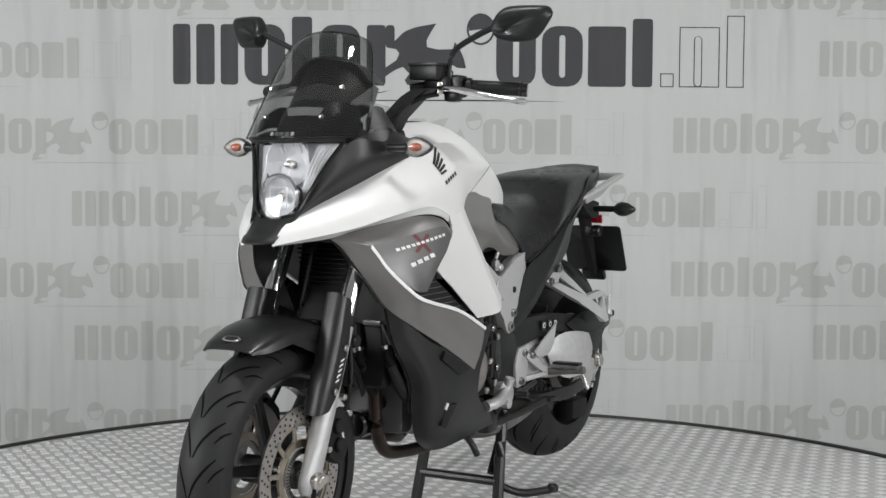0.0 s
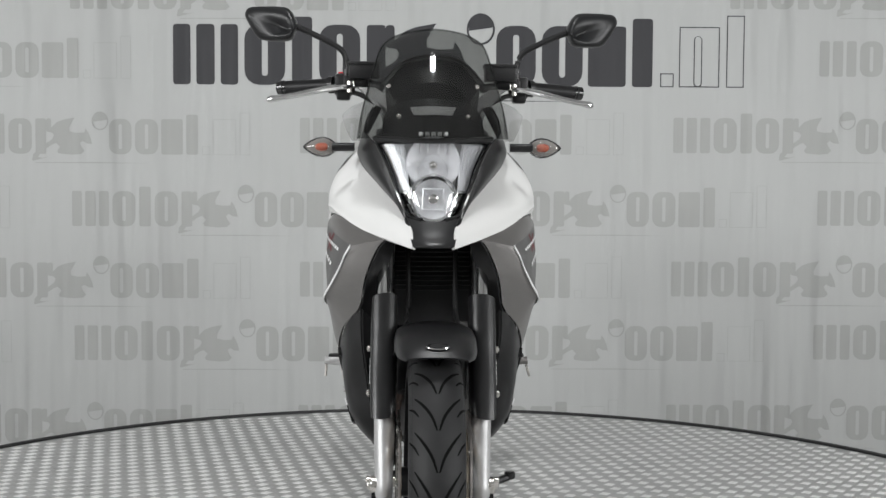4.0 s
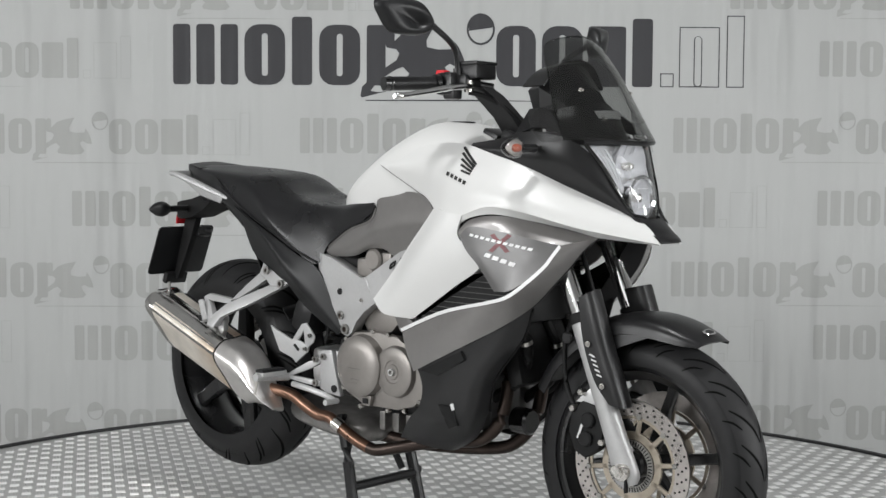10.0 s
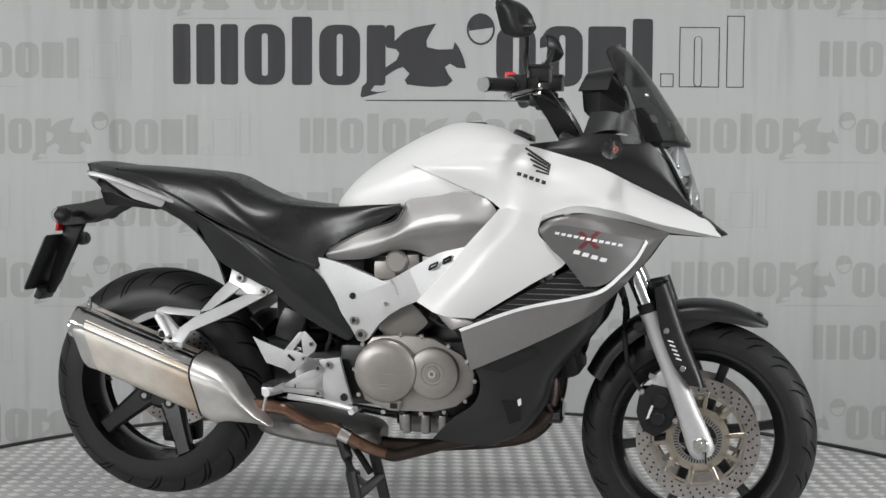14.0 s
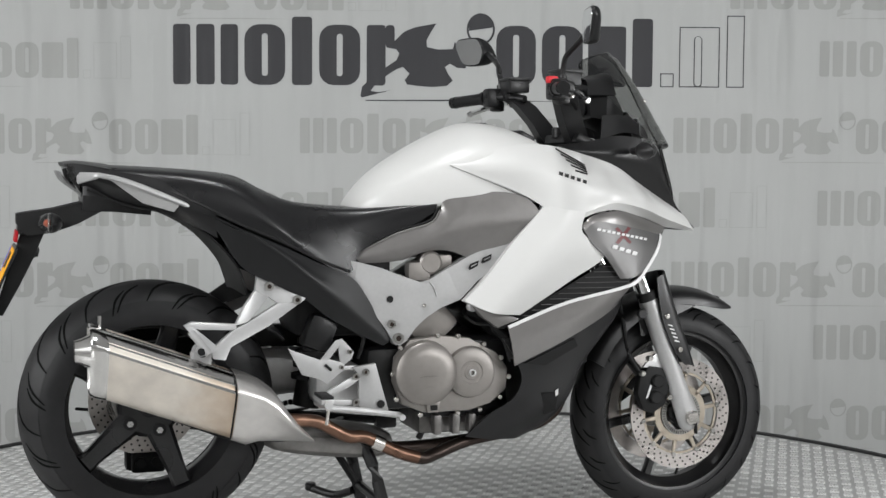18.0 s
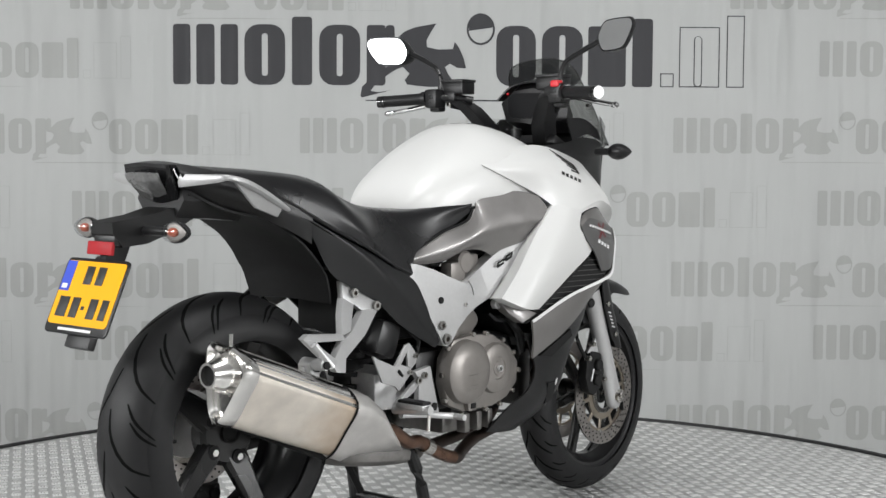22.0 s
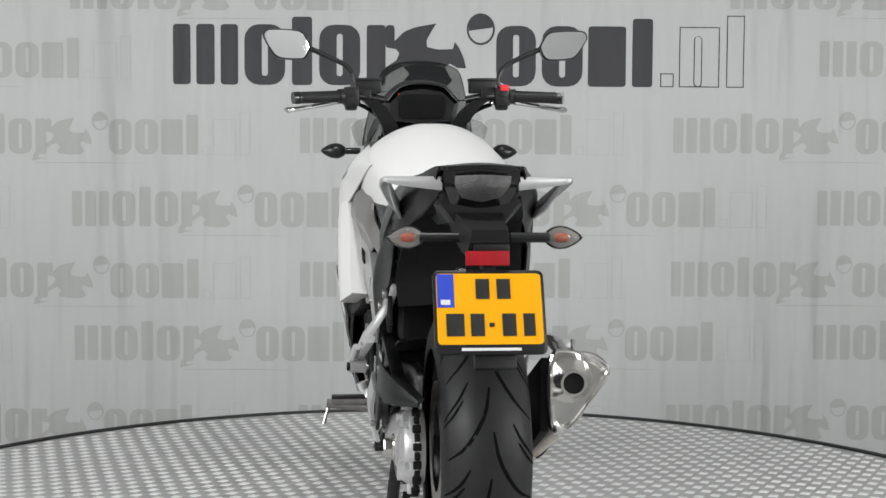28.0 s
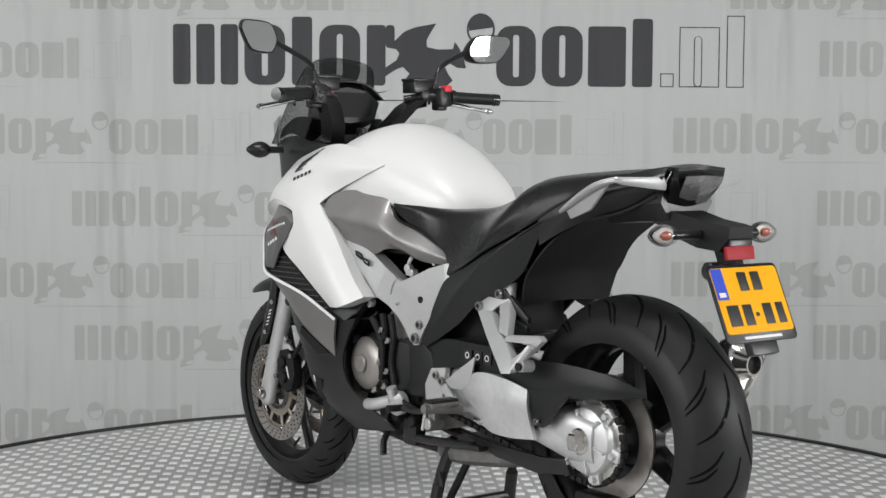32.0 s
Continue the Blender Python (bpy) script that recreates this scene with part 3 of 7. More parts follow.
brake_disc(rw, RW, 0.140, 0.096, 0.078, None, -1)
part("valve_stem", tube([RW + Vector((-0.176, -0.01, 0.0)), RW + Vector((-0.15, -0.03, 0))], 0.004, 8), BLACK, rw)


# ---- tank and fairing ----
def tank():
    rings = []
    for x, zt, zb, hw, top in ((-0.252, 0.884, 0.862, 0.060, 0.9), (-0.235, 0.912, 0.855, 0.095, 0.85), (-0.19, 0.962, 0.850, 0.128, 0.82), (-0.12, 1.012, 0.855, 0.152, 0.80),
                               (-0.03, 1.062, 0.875, 0.172, 0.76), (0.06, 1.097, 0.885, 0.185, 0.70), (0.15, 1.091, 0.895, 0.188, 0.72), (0.22, 1.068, 0.91, 0.178, 0.78),
                               (0.27, 1.042, 0.93, 0.150, 0.85), (0.30, 1.015, 0.95, 0.11, 0.9)):
        ring, zm, h = [], (zt + zb) / 2, (zt - zb) / 2
        for k in range(44):
            a = 2 * math.pi * k / 44
            ca, sa = math.cos(a), math.sin(a)
            e = 2 / 2.5 if sa > 0 else 2 / 9
            y = hw * math.copysign(abs(ca) ** e, ca) * (1 + (top - 1) * sa if sa > 0 else 1 - max(0, x) * 0.55 * sa)
            ring.append(Vector((x, y, zm + h * math.copysign(abs(sa) ** e, sa))))
        rings.append(ring)
    return loft(rings, nlong=34)


fuel_tank = part("fuel_tank", tank(), WHITE, bike, "pearl white fuel tank")
part("filler_cap", disc((0.10, 0, 1.094), 0.035, 0.008, 32, "z", 0.002), BLACK, fuel_tank)
part("tank_pad", block(0.235, 0, 1.062, 0.05, 0.10, 0.02, 0.008, Matrix.Rotation(0.45, 4, "Y")), BLACK, fuel_tank)

TOP = [(-0.028, -0.160, 0.991), (0.07, -0.168, 1.022), (0.17, -0.168, 1.040), (0.26, -0.166, 1.037), (0.35, -0.174, 1.014), (0.44, -0.164, 0.986), (0.53, -0.122, 0.941), (0.62, -0.079, 0.897), (0.70, -0.050, 0.857), (0.742, -0.042, 0.814)]
MIDR = [(-0.024, -0.168, 0.987), (0.07, -0.194, 0.985), (0.17, -0.214, 0.988), (0.26, -0.222, 0.975), (0.35, -0.236, 0.945), (0.43, -0.228, 0.925), (0.53, -0.184, 0.897), (0.62, -0.126, 0.866), (0.70, -0.072, 0.836), (0.742, -0.044, 0.812)]
LOW = [(-0.018, -0.174, 0.983), (0.06, -0.190, 0.952), (0.165, -0.208, 0.909), (0.235, -0.234, 0.866), (0.30, -0.244, 0.862), (0.40, -0.243, 0.890), (0.50, -0.214, 0.874), (0.59, -0.164, 0.846), (0.68, -0.098, 0.824), (0.742, -0.046, 0.809)]
LIP = [(0.30, -0.238, 0.844), (0.345, -0.240, 0.864), (0.41, -0.230, 0.872), (0.48, -0.193, 0.859), (0.535, -0.160, 0.846), (0.577, -0.134, 0.834), (0.617, -0.107, 0.821), (0.68, -0.072, 0.813), (0.741, -0.040, 0.806)]
# white leg of the fairing, from the shoulder back and down to the frame
REAR = [(0.215, -0.225, 0.885), (0.19, -0.224, 0.855), (0.133, -0.222, 0.793), (0.063, -0.224, 0.708), (0.0, -0.222, 0.643)]
CREASE = [(0.262, -0.243, 0.875), (0.245, -0.249, 0.835), (0.205, -0.253, 0.775), (0.138, -0.254, 0.695), (0.065, -0.250, 0.615)]
FORE = [(0.318, -0.246, 0.868), (0.310, -0.247, 0.815), (0.378, -0.240, 0.757), (0.28, -0.236, 0.690), (0.145, -0.230, 0.606)]
FAIRINGS, BADGES = [], []
for s in (1, -1):
    fairing = part("side_fairing", shell([TOP, MIDR, LOW], 40, 14, 0.005, s), WHITE, bike, "pearl white side fairing")
    FAIRINGS.append(fairing)
    part("fairing_lip", shell([[LOW[4], (0.345, -0.245, 0.878), LOW[5], (0.45, -0.230, 0.884), LOW[6], LOW[7], (0.635, -0.131, 0.834), LOW[8], LOW[9]], LIP], 34, 5, 0.004, s), WHITE, fairing, "turned-in lower lip of the fairing")
    part("fairing_leg", shell([REAR, CREASE, FORE], 24, 11, 0.006, s), WHITE, fairing, "pearl white lower leg of the fairing")
    part("leg_edge", shell([[(p[0], p[1], p[2]) for p in REAR], [(p[0] + 0.008, p[1] + 0.05, p[2] - 0.004) for p in REAR]], 20, 4, 0.003, s), WHITE, fairing)
    part("leg_foot", shell([[REAR[-1], CREASE[-1], FORE[-1]], [(0.004, -0.18, 0.642), (0.078, -0.19, 0.61), (0.146, -0.20, 0.603)]], 8, 4, 0.003, s), WHITE, fairing)

    # grey panel with the lettering, and the band that runs down and back
    EDGE_TOP = [(0.314, -0.248, 0.819), (0.348, -0.248, 0.842), (0.42, -0.234, 0.834), (0.50, -0.210, 0.818), (0.566, -0.181, 0.804)]
    tri = part("badge_panel", shell([EDGE_TOP,
                                     [(0.338, -0.250, 0.785), (0.372, -0.248, 0.800), (0.43, -0.238, 0.795), (0.50, -0.219, 0.782), (0.549, -0.199, 0.772)],
                                     [(0.374, -0.250, 0.752), (0.397, -0.249, 0.755), (0.432, -0.242, 0.748), (0.478, -0.232, 0.742), (0.522, -0.217, 0.737)],
                                     [(0.420, -0.244, 0.693), (0.43, -0.244, 0.694), (0.442, -0.244, 0.694), (0.458, -0.244, 0.696), (0.474, -0.240, 0.702)]], 24, 16, 0.005, s),
               DARKGREY, bike, "dark grey badge panel in the fairing")
    BADGES.append(tri)
    STRIPE = [(0.567, -0.183, 0.804), (0.556, -0.196, 0.782), (0.540, -0.207, 0.756), (0.506, -0.226, 0.720), (0.464, -0.246, 0.685), (0.405, -0.249, 0.667), (0.261, -0.244, 0.634), (0.112, -0.234, 0.577)]
    INNER = [(0.618, -0.108, 0.821), (0.594, -0.126, 0.796), (0.562, -0.146, 0.750), (0.532, -0.156, 0.716), (0.474, -0.168, 0.656), (0.41, -0.206, 0.606), (0.276, -0.226, 0.538), (0.137, -0.218, 0.474)]
    mid_ = [((a[0] + b[0]) / 2, (a[1] + b[1]) / 2 - 0.005, (a[2] + b[2]) / 2) for a, b in zip(STRIPE, INNER)]
    band = part("lower_fairing", shell([STRIPE, mid_, INNER], 40, 9, 0.006, s), GREY, bike, "metallic grey lower fairing band")
    arch_up = [(0.306, -0.244, 0.832), (0.345, -0.238, 0.860), (0.42, -0.226, 0.869), (0.50, -0.182, 0.854), (0.617, -0.108, 0.8215)]
    arch_mid = [((a[0] + b[0]) / 2, (a[1] + b[1]) / 2 - 0.002, (a[2] + b[2]) / 2 + 0.001) for a, b in zip(arch_up, EDGE_TOP)]
    part("arch_trim", shell([arch_up, arch_mid, EDGE_TOP], 30, 7, 0.004, s), GREY, band)
    part("stripe", shell([[(p[0] - 0.003, p[1] - 0.0025, p[2] + 0.003) for p in STRIPE], [(p[0] + 0.002, p[1] - 0.0030, p[2] - 0.004) for p in STRIPE]], 40, 3, 0.002, s), PALE, band, "thin pale stripe")
    part("duct_lip", shell([[(p[0] - 0.001, p[1] + 0.003, p[2]) for p in INNER[:6]], [(0.575, -0.085, 0.815), (0.55, -0.092, 0.79), (0.515, -0.105, 0.745), (0.485, -0.118, 0.71), (0.425, -0.135, 0.645), (0.37, -0.16, 0.60)]], 18, 4, 0.003, s), BLACK, band)

    # black mesh between leg and stripe
    meshp = part("vent_mesh", shell([[(0.405, -0.230, 0.745), (0.28, -0.224, 0.678), (0.145, -0.220, 0.602), (0.09, -0.220, 0.574)],
                                     [(0.455, -0.236, 0.690), (0.42, -0.238, 0.668), (0.261, -0.234, 0.632), (0.10, -0.226, 0.574)]], 20, 7, 0.003, s), DEEP, bike, "black vent with fine horizontal wires")
    bars = []
    for k in range(10):
        z = 0.604 + 0.0135 * k
        fore = 0.42 + (z - 0.668) * 1.6 if z > 0.668 else 0.261 + (z - 0.634) * 4.68 if z > 0.634 else 0.10 + (z - 0.574) * 2.68
        back = 0.150 + (z - 0.602) * 1.82
        bars.append(tube([(back, -0.2300 * s, z), (min(fore, 0.452), -0.2395 * s, z)], 0.0011, 5))
    tagged(part("mesh_wire", join(*bars), DARKGREY, meshp), kind="stuff")

    # grey knee panel under the tank
    k_top = [(-0.258, -0.138, 0.762), (-0.160, -0.154, 0.812), (-0.074, -0.163, 0.839), (-0.048, -0.165, 0.872), (-0.038, -0.168, 0.902), (0.027, -0.179, 0.914), (0.098, -0.190, 0.919), (0.158, -0.203, 0.910), (0.188, -0.212, 0.888), (0.208, -0.216, 0.856)]
    k_mid = [(-0.262, -0.142, 0.754), (-0.150, -0.164, 0.775), (-0.080, -0.178, 0.801), (-0.038, -0.187, 0.821), (-0.003, -0.192, 0.830), (0.053, -0.199, 0.839), (0.096, -0.206, 0.842), (0.139, -0.211, 0.845), (0.175, -0.215, 0.845), (0.206, -0.217, 0.850)]
    k_fold = [(-0.260, -0.141, 0.748), (-0.145, -0.158, 0.757), (-0.074, -0.170, 0.779), (-0.022, -0.178, 0.792), (0.017, -0.182, 0.792), (0.062, -0.188, 0.800), (0.102, -0.195, 0.808), (0.141, -0.202, 0.821), (0.177, -0.209, 0.836), (0.204, -0.215, 0.848)]
    k_low = [(-0.250, -0.136, 0.738), (-0.150, -0.147, 0.744), (-0.080, -0.155, 0.767), (-0.022, -0.162, 0.768), (0.028, -0.170, 0.750), (0.071, -0.176, 0.758), (0.108, -0.184, 0.774), (0.143, -0.194, 0.797), (0.178, -0.204, 0.826), (0.203, -0.213, 0.846)]
    kn = part("knee_panel", shell([k_top, k_mid, k_fold, k_low], 44, 18, 0.006, s), GREY, bike, "metallic grey panel beside the tank")
    part("knee_seam", tube(mirrored([(p[0] - 0.001, p[1] - 0.001, p[2] + 0.001) for p in k_top[:4]], s), 0.0022, 6, 18), GREY, kn)
    part("knee_shadow_gap", tube(mirrored([(p[0] - 0.006, p[1] + 0.001, p[2] + 0.005) for p in k_top[:4]], s), 0.003, 6, 18), DEEP, kn)

    # black nose cowl around the lamp
    part("nose_cowl", shell([[(0.27, -0.150, 1.040), (0.36, -0.156, 1.050), (0.45, -0.160, 1.066), (0.545, -0.150, 1.052), (0.592, -0.120, 1.020), (0.626, -0.092, 0.965), (0.664, -0.060, 0.888)],
                             [(0.27, -0.162, 1.032), (0.36, -0.174, 1.026), (0.45, -0.172, 1.016), (0.535, -0.150, 0.992), (0.592, -0.120, 0.958), (0.634, -0.092, 0.922), (0.684, -0.060, 0.868)],
                             [(0.26, -0.163, 1.028), (0.35, -0.172, 1.010), (0.44, -0.162, 0.982), (0.53, -0.120, 0.937), (0.62, -0.077, 0.893), (0.66, -0.062, 0.872), (0.705, -0.050, 0.850)]], 30, 11, 0.005, s),
         BLACK, bike, "satin black nose cowl")

    # seams
    part("tank_seam", tube(mirrored([(-0.026, -0.172, 0.985), (0.02, -0.183, 0.966), (0.06, -0.190, 0.950), (0.165, -0.208, 0.906)], s), 0.0008, 5, 12), GREY, fairing)

# ---- front lamp, beak and screen ----
lens_rows = [[(0.585, -0.122, 1.036), (0.628, -0.070, 1.036), (0.645, 0, 1.033), (0.628, 0.070, 1.036), (0.585, 0.122, 1.036)],
             [(0.615, -0.098, 0.985), (0.650, -0.055, 0.985), (0.663, 0, 0.984), (0.650, 0.055, 0.985), (0.615, 0.098, 0.985)],
             [(0.645, -0.075, 0.925), (0.674, -0.042, 0.922), (0.683, 0, 0.921), (0.674, 0.042, 0.922), (0.645, 0.075, 0.925)],
             [(0.665, -0.052, 0.880), (0.686, -0.028, 0.872), (0.692, 0, 0.869), (0.686, 0.028, 0.872), (0.665, 0.052, 0.880)]]
lamp = part("headlight", shell([[(x - 0.055, y * 0.92, z) for x, y, z in r] for r in lens_rows], 24, 16, 0.004), REFLECT, bike, "headlight with chrome reflectors behind a clear lens")
part("lens", shell(lens_rows, 24, 16, 0.002), LENS, lamp, "clear lens")
part("high_beam_bowl", lathe([(0.012, 0.0), (0.036, 0.010), (0.058, 0.034), (0.060, 0.034), (0.038, 0.006), (0.012, -0.004)], (0.596, 0, 0.990), 32, "x"), REFLECT, lamp)
part("bulb", lathe([(0, 0.0), (0.009, 0.0), (0.010, 0.022), (0.006, 0.03), (0, 0.032)], (0.604, 0, 0.985), 16, "x"), STEEL, lamp)
part("low_beam_ring", lathe([(0.040, 0.0), (0.050, 0.004), (0.054, 0.026), (0.050, 0.030), (0.044, 0.026)], (0.636, 0, 0.912), 36, "x"), CHROME, lamp, "round chrome low beam ring")
part("low_beam_bowl", lathe([(0, -0.006), (0.02, -0.004), (0.046, 0.022), (0.048, 0.022), (0.022, -0.010), (0, -0.012)], (0.636, 0, 0.912), 32, "x"), REFLECT, lamp)
part("low_beam_bulb", lathe([(0, 0.0), (0.010, 0.0), (0.011, 0.02), (0, 0.026)], (0.636, 0, 0.912), 16, "x"), STEEL, lamp)
part("low_beam_facet", tube([(0.664, -0.022, 0.934), (0.660, 0.022, 0.934), (0.667, 0.024, 0.890), (0.667, -0.024, 0.890), (0.664, -0.022, 0.934)], 0.0022, 6), REFLECT, lamp)
for s in (1, -1):
    part("side_reflector", shell([[(0.563, 0.114, 1.030), (0.585, 0.090, 1.030), (0.602, 0.064, 1.030)], [(0.593, 0.092, 0.985), (0.612, 0.075, 0.985), (0.626, 0.058, 0.985)], [(0.626, 0.072, 0.925), (0.640, 0.062, 0.925), (0.648, 0.054, 0.925)]], 10, 10, 0.003, -s), REFLECT, lamp)
    for k in range(6):
        u = (k + 0.5) / 6
        part("reflector_rib", tube([(0.568 + 0.037 * u, s * (0.113 - 0.048 * u), 1.026), (0.597 + 0.032 * u, s * (0.092 - 0.034 * u), 0.985), (0.629 + 0.020 * u, s * (0.072 - 0.018 * u), 0.930)], 0.0028, 6, 8), REFLECT, lamp)
    for k in range(3):
        y = 0.012 + 0.016 * k
        part("bowl_rib", tube([(0.632 - y * 0.3, s * y, 1.040 - y * 0.2), (0.622 - y * 0.3, s * y, 1.012)], 0.0022, 6), REFLECT, lamp)
part("lamp_rim", tube([(0.590, -0.126, 1.038), (0.632, -0.072, 1.041), (0.650, 0, 1.039), (0.632, 0.072, 1.041), (0.590, 0.126, 1.038)], 0.0055, 8, 24), BLACK, lamp)
for s in (1, -1):
    part("lamp_rim", tube([(0.590, -0.126 * s, 1.036), (0.620, -0.100 * s, 0.985), (0.650, -0.077 * s, 0.925), (0.668, -0.056 * s, 0.878), (0.69, -0.025 * s, 0.867)], 0.005, 8, 22), GLOSS, lamp)
part("beak", shell([[(0.655, -0.066, 0.885), (0.688, -0.03, 0.868), (0.695, 0, 0.865), (0.688, 0.03, 0.868), (0.655, 0.066, 0.885)],
                    [(0.708, -0.053, 0.842), (0.728, -0.026, 0.836), (0.734, 0, 0.834), (0.728, 0.026, 0.836), (0.708, 0.053, 0.842)],
                    [(0.736, -0.046, 0.810), (0.748, -0.024, 0.810), (0.751, 0, 0.810), (0.748, 0.024, 0.810), (0.736, 0.046, 0.810)],
                    [(0.60, -0.075, 0.815), (0.60, -0.03, 0.82), (0.60, 0, 0.82), (0.60, 0.03, 0.82), (0.60, 0.075, 0.815)]], 18, 16, 0.004), BLACK, bike, "black beak under the headlight")
part("nose_inner", shell([[(0.26, -0.145, 1.03), (0.45, -0.15, 1.03), (0.58, -0.11, 1.00), (0.62, -0.08, 0.9)], [(0.26, 0, 1.02), (0.45, 0, 1.04), (0.57, 0, 1.02), (0.62, 0, 0.9)],
                          [(0.26, 0.145, 1.03), (0.45, 0.15, 1.03), (0.58, 0.11, 1.00), (0.62, 0.08, 0.9)]], 14, 9, 0.004), DEEP, bike, "black inner nose")

screen_rows = [[(0.553, -0.168, 1.045), (0.622, -0.100, 1.045), (0.656, 0, 1.041), (0.622, 0.100, 1.045), (0.553, 0.168, 1.045)],
               [(0.520, -0.160, 1.105), (0.582, -0.095, 1.112), (0.614, 0, 1.115), (0.582, 0.095, 1.112), (0.520, 0.160, 1.105)],
               [(0.487, -0.140, 1.185), (0.533, -0.085, 1.197), (0.557, 0, 1.202), (0.533, 0.085, 1.197), (0.487, 0.140, 1.185)],
               [(0.455, -0.120, 1.252), (0.485, -0.072, 1.266), (0.500, 0, 1.272), (0.485, 0.072, 1.266), (0.455, 0.120, 1.252)],
               [(0.446, -0.096, 1.276), (0.463, -0.055, 1.289), (0.472, 0, 1.294), (0.463, 0.055, 1.289), (0.446, 0.096, 1.276)]]
screen_rows = [[(x + 0.008, y, z) for x, y, z in r] for r in screen_rows]
screen = part("windscreen", shell(screen_rows, 28, 22, 0.003), SMOKE, bike, "smoked acrylic windscreen")
part("screen_edge", tube([r[0] for r in screen_rows] + [(0.469, -0.058, 1.289), (0.480, 0, 1.2955), (0.469, 0.058, 1.289)] + [r[-1] for r in screen_rows[::-1]], 0.0022, 6, 50), SMOKE, screen)
part("screen_foot", tube([(0.592, -0.130, 1.044), (0.628, -0.092, 1.042), (0.657, 0, 1.038), (0.628, 0.092, 1.042), (0.592, 0.130, 1.044)], 0.006, 8, 26), BLACK, screen)
for s in (1, -1):
    for p in ((0.550, -0.098, 1.161), (0.601, -0.076, 1.093)):
        part("screen_bolt", join(disc((p[0] + 0.004, p[1] * s, p[2]), 0.0055, 0.008, 14, "x", 0.002), disc((p[0] + 0.009, p[1] * s, p[2]), 0.003, 0.004, 8, "x")), STEEL, screen, "bright screen bolt")
    part("wind_deflector", slab([(0.530, -0.158, 1.128), (0.500, -0.186, 1.118), (0.486, -0.207, 1.098), (0.492, -0.200, 1.070), (0.505, -0.184, 1.040), (0.548, -0.166, 1.040)], 0.003, 0, s), DEFLECT, screen, "small smoked wind deflector")
    part("cowl_stay", shell([[(0.40, -0.155, 1.055), (0.47, -0.158, 1.075), (0.54, -0.155, 1.06)], [(0.42, -0.12, 1.12), (0.48, -0.135, 1.12), (0.53, -0.15, 1.09)]], 10, 5, 0.004, s), BLACK, bike)

part("screen_bracket", shell([[(0.525, -0.120, 1.035), (0.575, -0.075, 1.035), (0.600, 0, 1.035), (0.575, 0.075, 1.035), (0.525, 0.120, 1.035)],
                              [(0.500, -0.112, 1.090), (0.548, -0.072, 1.095), (0.572, 0, 1.097), (0.548, 0.072, 1.095), (0.500, 0.112, 1.090)],
                              [(0.487, -0.098, 1.118), (0.524, -0.062, 1.130), (0.540, 0, 1.136), (0.524, 0.062, 1.130), (0.487, 0.098, 1.118)]], 16, 12, 0.004), BLACK, screen, "black bracket behind the screen")
# Pale plate added on the bracket's face; the bracket has no opening here.
part("pale_strip", shell([[(0.5605, -0.052, 1.115), (0.5695, 0, 1.117), (0.5605, 0.052, 1.115)], [(0.5685, -0.043, 1.097), (0.580, 0, 1.098), (0.5685, 0.043, 1.097)]], 10, 4, 0.002), PALE, screen, "pale strip on the front of the bracket")
for k in range(5):
    part("maker_mark", block(0.6515 - abs(k - 2) * 0.0012, (k - 2) * 0.0135, 1.0535, 0.003, 0.0095, 0.009, 0.001, Matrix.Rotation(-0.5, 4, "Y")), PALE, screen)

# ---- seat and tail ----
seat_c = [(-0.915, 0, 0.984), (-0.80, 0, 0.980), (-0.645, 0, 0.970), (-0.555, 0, 0.958), (-0.495, 0, 0.928), (-0.43, 0, 0.897), (-0.34, 0, 0.884), (-0.25, 0, 0.878), (-0.18, 0, 0.883), (-0.12, 0, 0.890)]
seat_m = [(-0.91, -0.055, 0.982), (-0.80, -0.07, 0.977), (-0.645, -0.08, 0.966), (-0.555, -0.085, 0.952), (-0.49, -0.09, 0.920), (-0.42, -0.095, 0.892), (-0.34, -0.095, 0.880), (-0.25, -0.09, 0.876), (-0.16, -0.11, 0.884), (-0.09, -0.12, 0.893)]
seat_e = [(-0.90, -0.088, 0.975), (-0.79, -0.108, 0.968), (-0.645, -0.130, 0.953), (-0.555, -0.145, 0.925), (-0.475, -0.150, 0.878), (-0.40, -0.138, 0.858), (-0.31, -0.128, 0.858), (-0.22, -0.132, 0.868), (-0.14, -0.150, 0.880), (-0.06, -0.162, 0.889)]
seat_l = [(-0.87, -0.105, 0.966), (-0.78, -0.130, 0.942), (-0.665, -0.150, 0.890), (-0.565, -0.162, 0.840), (-0.45, -0.168, 0.790), (-0.365, -0.166, 0.748), (-0.283, -0.158, 0.716), (-0.250, -0.146, 0.772), (-0.152, -0.151, 0.816), (-0.060, -0.161, 0.868)]
seat_f = [(-0.885, -0.098, 0.972), (-0.785, -0.121, 0.957), (-0.655, -0.146, 0.926), (-0.558, -0.162, 0.886), (-0.468, -0.174, 0.832), (-0.400, -0.164, 0.800), (-0.315, -0.150, 0.788), (-0.240, -0.142, 0.816), (-0.148, -0.152, 0.846), (-0.058, -0.162, 0.878)]
rows = [seat_l, seat_f, seat_e, seat_m, seat_c] + [mirrored(r, -1) for r in (seat_m, seat_e, seat_f, seat_l)]
seat = part("seat", shell(rows, 48, 48, 0.012), SEATM, bike, "stepped black vinyl dual seat")
